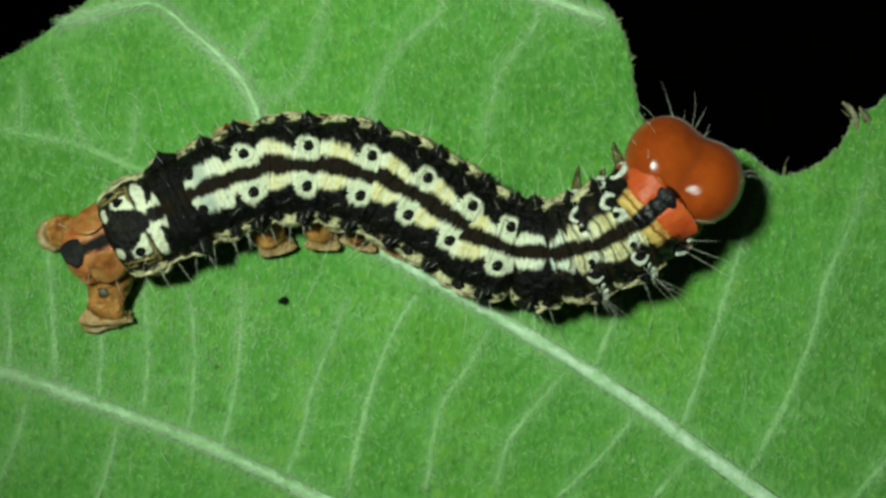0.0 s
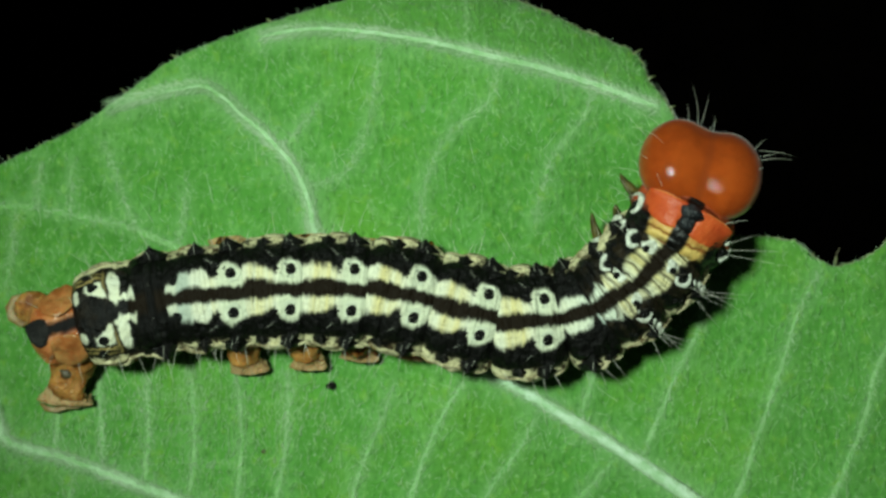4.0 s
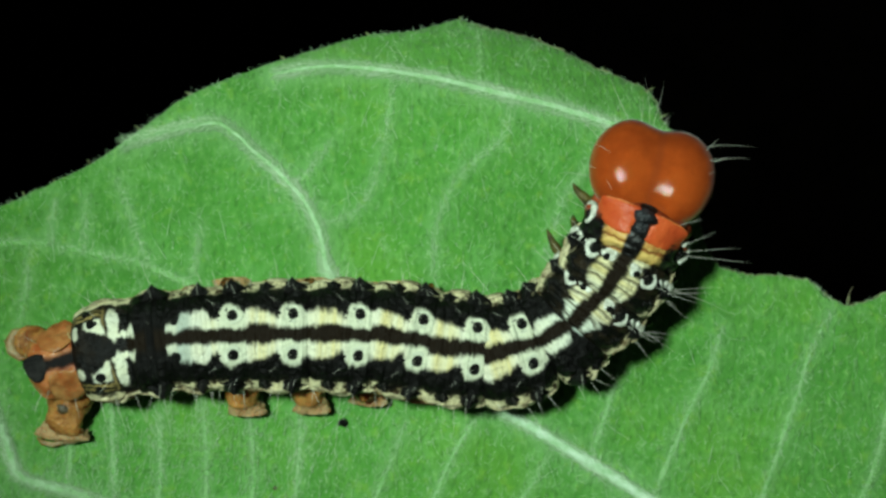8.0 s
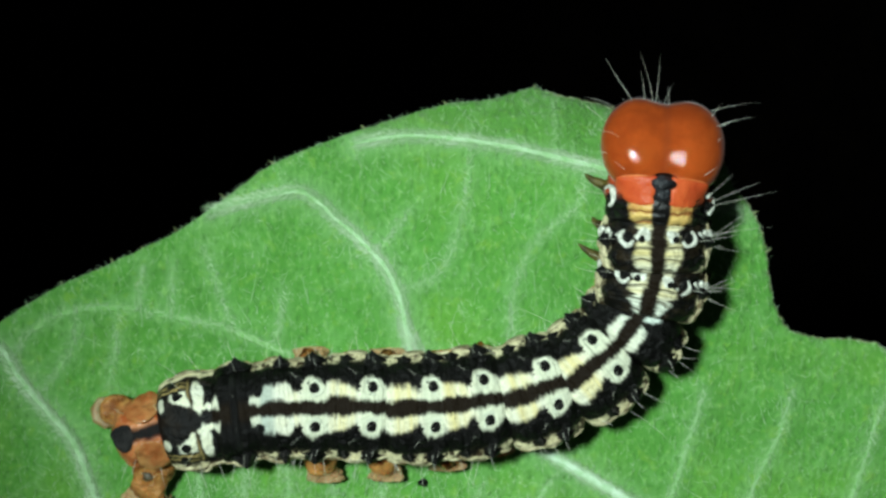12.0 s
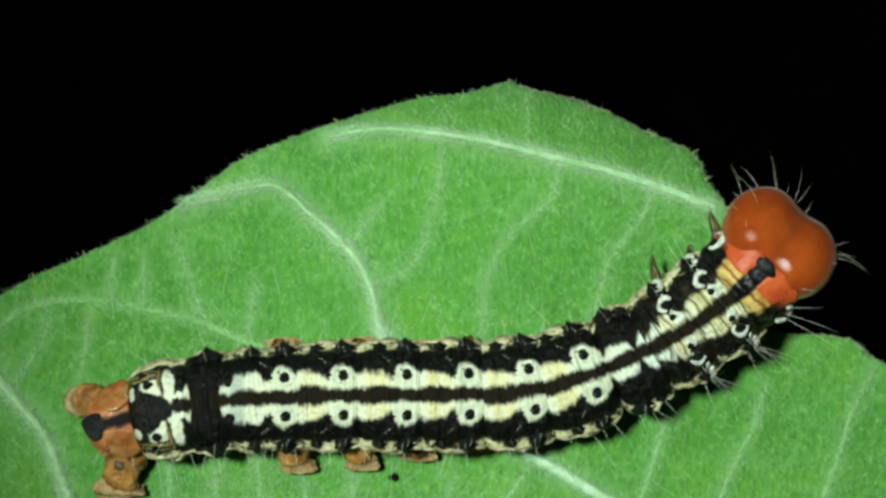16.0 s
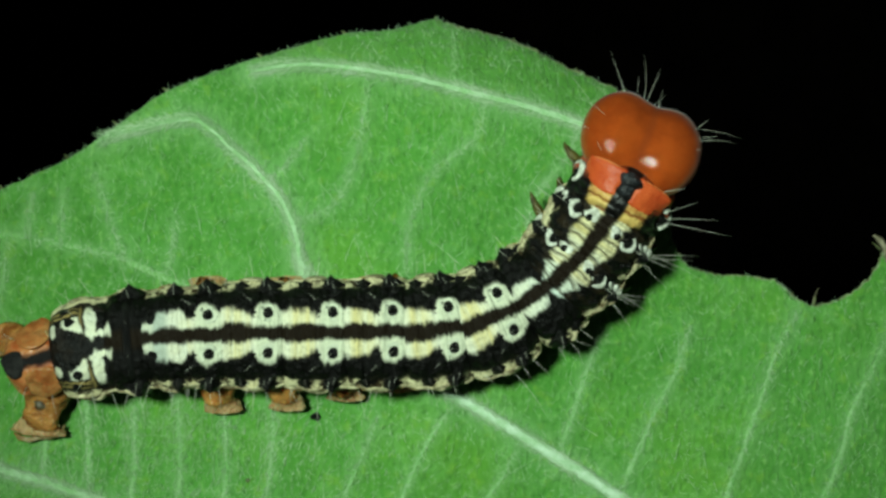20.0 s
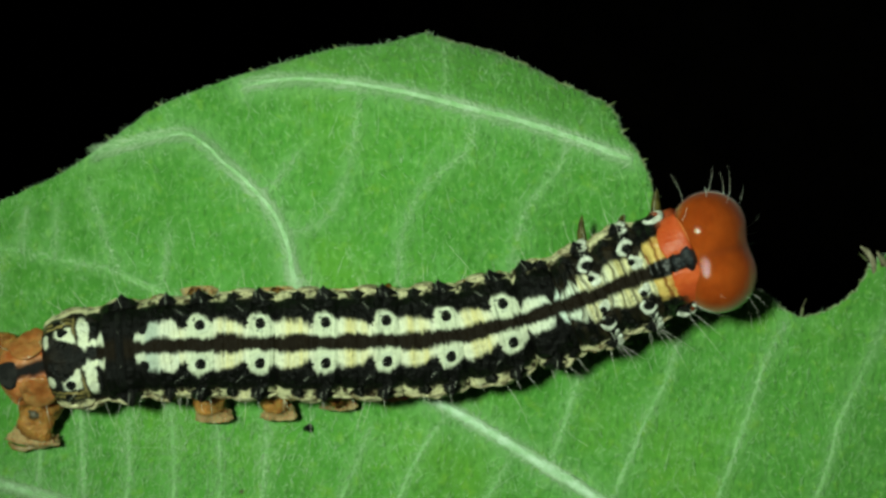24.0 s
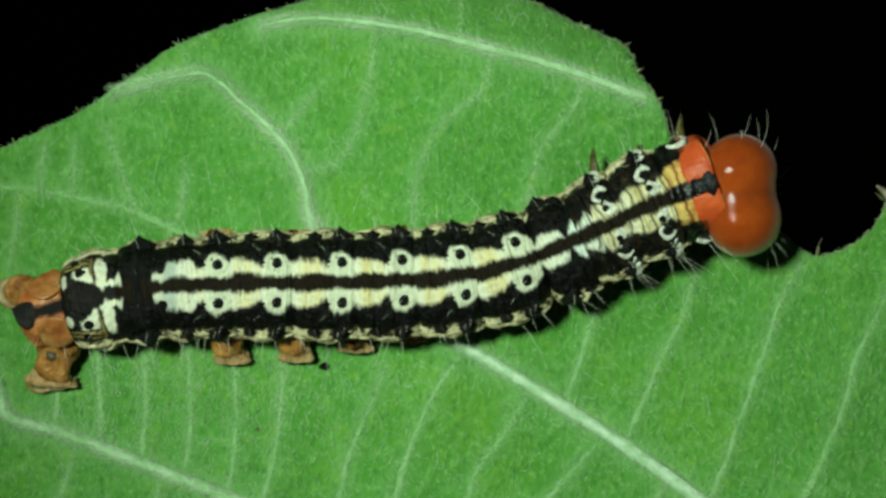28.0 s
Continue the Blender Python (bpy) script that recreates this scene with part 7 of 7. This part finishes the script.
    walk(SEGMENTS["thorax_3"], [
        (0, at(10.14, -3.16, 3.70, 0.0, 15.6, -1.4)),
        (0.5, at(9.79, -2.29, 3.70, 0.0, 27.7, -1.4)),
        (1, at(9.78, -1.84, 3.70, 0.0, 29.6, -1.4)),
        (1.5, at(9.66, -1.18, 3.70, 0.0, 39.0, -1.4)),
        (2, at(9.64, -0.32, 3.70, 0.0, 47.3, -1.4)),
        (2.5, at(9.62, -0.16, 3.70, 0.0, 49.2, -1.4)),
        (4.5, at(9.53, -0.89, 3.70, 0.0, 29.8, -2.8)),
        (5, at(9.04, -0.93, 3.70, 0.0, 25.4, -2.8)),
        (5.5, at(9.21, -0.91, 3.70, 0.0, 20.8, -2.8)),
        (6, at(9.49, -0.25, 3.70, 0.0, 25.5, -2.8)),
        (6.5, at(9.48, 0.41, 3.70, 0.0, 29.5, -2.8)),
        (7, at(8.77, -0.16, 3.70, 0.0, 31.9, -2.8)),
        (7.5, at(7.91, -0.12, 3.83, 0.0, 40.0, -2.8)),
        (8, at(7.59, 0.78, 3.97, 0.0, 49.1, -2.8)),
        (8.5, at(7.20, 1.04, 4.10, 0.0, 57.9, -2.8)),
        (9, at(7.52, 1.22, 4.10, 0.0, 56.1, -2.8)),
        (9.5, at(7.26, 1.65, 4.10, 0.0, 60.8, -2.8)),
        (10, at(7.02, 2.41, 4.10, 0.0, 71.1, -2.8)),
        (10.5, at(6.58, 3.11, 4.10, 0.0, 81.6, -2.8)),
        (11, at(6.09, 4.10, 4.10, 0.0, 87.2, -2.8)),
        (11.5, at(6.29, 4.60, 4.10, 0.0, 83.3, -2.8)),
        (12, at(6.64, 4.99, 4.10, 0.0, 77.9, -2.8)),
        (12.5, at(6.14, 4.65, 4.10, 0.0, 80.2, -2.8)),
        (13, at(5.70, 5.06, 4.10, 0.0, 87.3, -2.8)),
        (13.5, at(5.67, 5.67, 4.10, 0.0, 90.2, -2.8)),
        (15.5, at(8.93, 2.62, 3.83, 0.0, 38.5, -2.8)),
        (16, at(9.45, 2.19, 3.76, 0.0, 32.3, -2.8)),
        (16.5, at(8.88, 1.27, 3.76, 0.0, 22.4, -2.8)),
        (17, at(8.91, 1.25, 3.76, 0.0, 20.1, -2.8)),
        (17.5, at(8.89, 0.93, 3.75, 0.0, 15.5, -2.8)),
        (18, at(9.54, 0.88, 3.75, 0.0, 13.4, -2.8)),
        (18.5, at(9.00, 0.81, 3.75, 0.0, 21.3, -2.8)),
        (19, at(8.92, 1.22, 3.75, 0.0, 26.5, -2.8)),
        (19.5, at(8.52, 2.10, 3.74, 0.0, 37.0, -2.8)),
        (20, at(8.08, 2.63, 3.74, 0.0, 47.7, -2.8)),
        (20.5, at(8.25, 2.91, 3.74, 0.0, 43.4, -2.8)),
        (21, at(8.90, 3.62, 3.74, 0.0, 45.0, -2.8)),
        (21.5, at(8.83, 3.37, 3.73, 0.0, 47.0, -2.8)),
        (22, at(9.11, 3.14, 3.73, 0.0, 43.6, -2.8)),
        (22.5, at(9.51, 2.44, 3.73, 0.0, 31.3, -2.8)),
        (24.5, at(9.58, 1.49, 3.72, 0.0, 20.6, -2.8)),
        (25, at(9.77, 1.35, 3.72, 0.0, 17.6, -2.8)),
        (25.5, at(9.62, 1.25, 3.71, 0.0, 17.2, -2.8)),
        (26, at(9.88, 1.18, 3.71, 0.0, 14.1, -2.8)),
        (26.5, at(10.01, 1.52, 3.71, 0.0, 19.7, -2.8)),
        (27, at(9.73, 1.55, 3.71, 0.0, 23.9, -2.8)),
        (27.5, at(9.79, 1.81, 3.70, 0.0, 24.9, -2.8)),
        (28, at(9.60, 1.83, 3.70, 0.0, 26.1, -2.8)),
    ])
    walk(SEGMENTS["thorax_2"], [
        (0, at(11.89, -2.39, 4.30, 0.0, 28.9, -0.3)),
        (0.5, at(11.35, -1.14, 4.30, 0.0, 40.6, -0.3)),
        (1, at(11.35, -0.64, 4.30, 0.0, 41.0, -0.3)),
        (1.5, at(10.95, 0.26, 4.30, 0.0, 53.1, -0.3)),
        (2, at(10.66, 1.24, 4.30, 0.0, 61.2, -0.3)),
        (2.5, at(10.63, 1.45, 4.30, 0.0, 61.2, -0.3)),
        (4.5, at(11.11, 0.39, 4.30, 0.0, 41.3, -0.6)),
        (5, at(10.68, 0.06, 4.30, 0.0, 30.0, -0.6)),
        (5.5, at(10.99, -0.05, 4.30, 0.0, 24.0, -0.6)),
        (6, at(11.30, 0.80, 4.30, 0.0, 28.1, -0.6)),
        (6.5, at(11.36, 1.67, 4.30, 0.0, 32.3, -0.6)),
        (7, at(10.45, 1.13, 4.30, 0.0, 36.6, -0.6)),
        (7.5, at(9.17, 1.33, 4.57, 0.0, 50.5, -0.6)),
        (8, at(8.63, 2.40, 4.83, 0.0, 59.3, -0.6)),
        (8.5, at(7.88, 3.39, 5.10, 0.0, 82.9, -0.6)),
        (9, at(8.32, 3.52, 5.10, 0.0, 78.9, -0.6)),
        (9.5, at(7.93, 3.98, 5.10, 0.0, 82.2, -0.6)),
        (10, at(7.17, 4.76, 5.10, 0.0, 96.3, -0.6)),
        (10.5, at(6.25, 5.33, 5.10, 0.0, 110.1, -0.6)),
        (11, at(5.67, 6.31, 5.10, 0.0, 109.4, -0.6)),
        (11.5, at(6.08, 6.74, 5.10, 0.0, 99.1, -0.6)),
        (12, at(6.68, 7.07, 5.10, 0.0, 88.8, -0.6)),
        (12.5, at(5.98, 6.72, 5.10, 0.0, 100.7, -0.6)),
        (13, at(5.18, 7.21, 5.10, 0.0, 117.5, -0.6)),
        (13.5, at(5.18, 7.68, 5.10, 0.0, 111.1, -0.6)),
        (15.5, at(10.40, 4.12, 4.56, 0.0, 47.7, -0.6)),
        (16, at(11.24, 3.60, 4.42, 0.0, 38.2, -0.6)),
        (16.5, at(10.66, 2.20, 4.42, 0.0, 26.7, -0.6)),
        (17, at(10.83, 2.04, 4.41, 0.0, 18.7, -0.6)),
        (17.5, at(10.79, 1.53, 4.41, 0.0, 14.2, -0.6)),
        (18, at(11.60, 1.44, 4.40, 0.0, 11.9, -0.6)),
        (18.5, at(10.79, 1.63, 4.40, 0.0, 21.3, -0.6)),
        (19, at(10.60, 2.22, 4.39, 0.0, 29.0, -0.6)),
        (19.5, at(9.99, 3.51, 4.39, 0.0, 43.7, -0.6)),
        (20, at(9.23, 4.28, 4.38, 0.0, 55.7, -0.6)),
        (20.5, at(9.51, 4.50, 4.38, 0.0, 53.7, -0.6)),
        (21, at(10.21, 5.30, 4.37, 0.0, 53.7, -0.6)),
        (21.5, at(9.97, 5.08, 4.37, 0.0, 59.3, -0.6)),
        (22, at(10.47, 4.83, 4.36, 0.0, 52.9, -0.6)),
        (22.5, at(11.19, 3.76, 4.36, 0.0, 38.8, -0.6)),
        (24.5, at(11.55, 2.34, 4.34, 0.0, 19.5, -0.6)),
        (25, at(11.82, 2.09, 4.33, 0.0, 15.9, -0.6)),
        (25.5, at(11.58, 1.96, 4.33, 0.0, 16.3, -0.6)),
        (26, at(11.88, 1.78, 4.32, 0.0, 12.5, -0.6)),
        (26.5, at(12.05, 2.36, 4.32, 0.0, 18.5, -0.6)),
        (27, at(11.71, 2.56, 4.31, 0.0, 24.0, -0.6)),
        (27.5, at(11.82, 2.85, 4.31, 0.0, 24.1, -0.6)),
        (28, at(11.58, 2.89, 4.30, 0.0, 24.2, -0.6)),
    ])
    walk(SEGMENTS["thorax_1"], [
        (0, at(13.15, -1.49, 4.65, 0.0, 40.7)),
        (0.5, at(12.41, -0.01, 4.65, 0.0, 51.4)),
        (1, at(12.44, 0.51, 4.65, 0.0, 49.4)),
        (1.5, at(11.70, 1.60, 4.65, 0.0, 65.6)),
        (2, at(11.21, 2.63, 4.65, 0.0, 73.3)),
        (2.5, at(11.24, 2.86, 4.65, 0.0, 70.2)),
        (4.5, at(12.20, 1.59, 4.65, 0.0, 51.7)),
        (5, at(12.00, 0.92, 4.65, 0.0, 31.7)),
        (5.5, at(12.43, 0.65, 4.65, 0.0, 24.7)),
        (6, at(12.79, 1.63, 4.65, 0.0, 27.9)),
        (6.5, at(12.91, 2.70, 4.65, 0.0, 32.1)),
        (7, at(11.79, 2.20, 4.65, 0.0, 37.9)),
        (7.5, at(10.04, 2.60, 4.98, 0.0, 58.8)),
        (8, at(9.31, 3.81, 5.32, 0.0, 66.8)),
        (8.5, at(7.88, 4.73, 5.65, 0.0, 91.1)),
        (9, at(8.43, 4.87, 5.65, 0.0, 87.7)),
        (9.5, at(7.94, 5.33, 5.65, 0.0, 90.3)),
        (10, at(6.84, 6.06, 5.65, 0.0, 105.8)),
        (10.5, at(5.61, 6.51, 5.65, 0.0, 120.5)),
        (11, at(5.09, 7.52, 5.65, 0.0, 116.4)),
        (11.5, at(5.81, 8.06, 5.65, 0.0, 100.9)),
        (12, at(6.73, 8.82, 5.65, 0.0, 85.7)),
        (12.5, at(5.60, 8.00, 5.65, 0.0, 106.4)),
        (13, at(4.35, 8.26, 5.65, 0.0, 132.2)),
        (13.5, at(4.56, 8.87, 5.65, 0.0, 119.2)),
        (15.5, at(11.39, 5.49, 4.97, 0.0, 57.0)),
        (16, at(12.61, 4.83, 4.80, 0.0, 43.3)),
        (16.5, at(12.09, 3.01, 4.79, 0.0, 30.7)),
        (17, at(12.44, 2.56, 4.79, 0.0, 16.3)),
        (17.5, at(12.37, 1.95, 4.78, 0.0, 12.7)),
        (18, at(13.31, 1.81, 4.77, 0.0, 10.4)),
        (18.5, at(12.28, 2.22, 4.77, 0.0, 19.9)),
        (19, at(11.97, 3.04, 4.76, 0.0, 29.9)),
        (19.5, at(11.11, 4.74, 4.76, 0.0, 49.1)),
        (20, at(10.05, 5.71, 4.75, 0.0, 61.6)),
        (20.5, at(10.31, 5.91, 4.74, 0.0, 64.0)),
        (21, at(11.08, 6.78, 4.74, 0.0, 62.1)),
        (21.5, at(10.60, 6.57, 4.73, 0.0, 72.1)),
        (22, at(11.38, 6.33, 4.72, 0.0, 61.6)),
        (22.5, at(12.43, 4.95, 4.72, 0.0, 46.7)),
        (24.5, at(13.19, 2.93, 4.69, 0.0, 17.1)),
        (25, at(13.54, 2.58, 4.69, 0.0, 13.3)),
        (25.5, at(13.21, 2.44, 4.68, 0.0, 14.6)),
        (26, at(13.56, 2.16, 4.67, 0.0, 10.3)),
        (26.5, at(13.77, 2.94, 4.67, 0.0, 16.0)),
        (27, at(13.36, 3.30, 4.66, 0.0, 22.5)),
        (27.5, at(13.54, 3.61, 4.66, 0.0, 21.7)),
        (28, at(13.27, 3.61, 4.65, 0.0, 19.9)),
    ])
    walk(SEGMENTS["head"], [
        (0, at(15.08, 0.60, 4.80, 48.0, 58.5)),
        (0.5, at(13.66, 2.41, 4.80, 45.0, 66.0)),
        (1, at(13.91, 2.83, 4.80, 46.0, 59.7)),
        (1.5, at(12.20, 4.35, 4.80, 42.0, 83.5)),
        (2, at(11.36, 5.29, 4.80, 44.0, 90.5)),
        (2.5, at(11.79, 5.81, 4.80, 45.0, 81.6)),
        (4.5, at(13.66, 4.45, 4.80, 44.0, 66.0)),
        (5, at(14.19, 2.27, 4.80, 42.0, 31.0)),
        (5.5, at(15.27, 1.75, 4.80, 44.0, 19.2)),
        (6, at(15.89, 2.73, 4.80, 46.0, 15.6)),
        (6.5, at(16.12, 4.08, 4.80, 44.0, 19.3)),
        (7, at(14.26, 3.56, 4.80, 38.0, 31.7)),
        (7.5, at(11.22, 5.43, 5.33, 36.0, 69.2)),
        (8, at(10.22, 6.98, 5.74, 33.0, 75.6)),
        (8.5, at(7.93, 7.63, 6.07, 22.0, 87.5)),
        (9, at(8.46, 7.90, 6.07, 12.0, 89.3)),
        (9.5, at(8.16, 8.38, 6.07, 5.0, 84.3)),
        (10, at(6.44, 8.73, 6.07, 5.0, 96.5)),
        (10.5, at(4.75, 9.05, 6.07, 6.0, 106.5)),
        (11, at(4.39, 10.31, 6.07, 2.0, 102.4)),
        (11.5, at(5.52, 11.41, 6.07, 15.0, 92.6)),
        (12, at(6.97, 11.76, 6.07, 30.0, 85.4)),
        (12.5, at(5.22, 11.02, 6.07, 15.0, 92.9)),
        (13, at(3.01, 10.94, 6.07, 2.0, 118.2)),
        (13.5, at(3.33, 11.52, 6.07, 8.0, 113.6)),
        (15.5, at(12.61, 8.41, 5.31, 38.0, 70.3)),
        (16, at(14.34, 6.74, 5.04, 48.0, 50.0)),
        (16.5, at(14.50, 4.72, 5.03, 52.0, 36.4)),
        (17, at(15.09, 2.78, 5.02, 56.0, 2.3)),
        (17.5, at(15.44, 2.26, 5.01, 57.0, 2.9)),
        (18, at(16.34, 2.02, 5.00, 58.0, 1.2)),
        (18.5, at(15.37, 2.79, 4.99, 55.0, 6.1)),
        (19, at(14.64, 4.58, 4.98, 52.0, 29.6)),
        (19.5, at(12.88, 7.22, 4.97, 46.0, 55.6)),
        (20, at(11.23, 8.52, 4.96, 40.0, 68.4)),
        (20.5, at(11.09, 8.99, 4.95, 37.5, 78.8)),
        (21, at(12.18, 10.00, 4.94, 35.0, 73.6)),
        (21.5, at(10.77, 9.89, 4.93, 28.0, 90.9)),
        (22, at(12.45, 9.39, 4.92, 38.0, 73.5)),
        (22.5, at(14.11, 7.41, 4.91, 48.0, 58.2)),
        (24.5, at(15.74, 3.17, 4.87, 62.0, 3.1)),
        (25, at(16.11, 2.66, 4.86, 62.0, -0.7)),
        (25.5, at(15.81, 2.77, 4.85, 62.0, 2.1)),
        (26, at(16.28, 2.20, 4.84, 62.0, -3.7)),
        (26.5, at(16.53, 3.11, 4.83, 62.0, 2.0)),
        (27, at(15.88, 3.91, 4.82, 62.0, 8.5)),
        (27.5, at(16.13, 4.06, 4.81, 62.0, 7.7)),
        (28, at(16.11, 3.42, 4.80, 62.0, 5.9)),
    ])


motions()
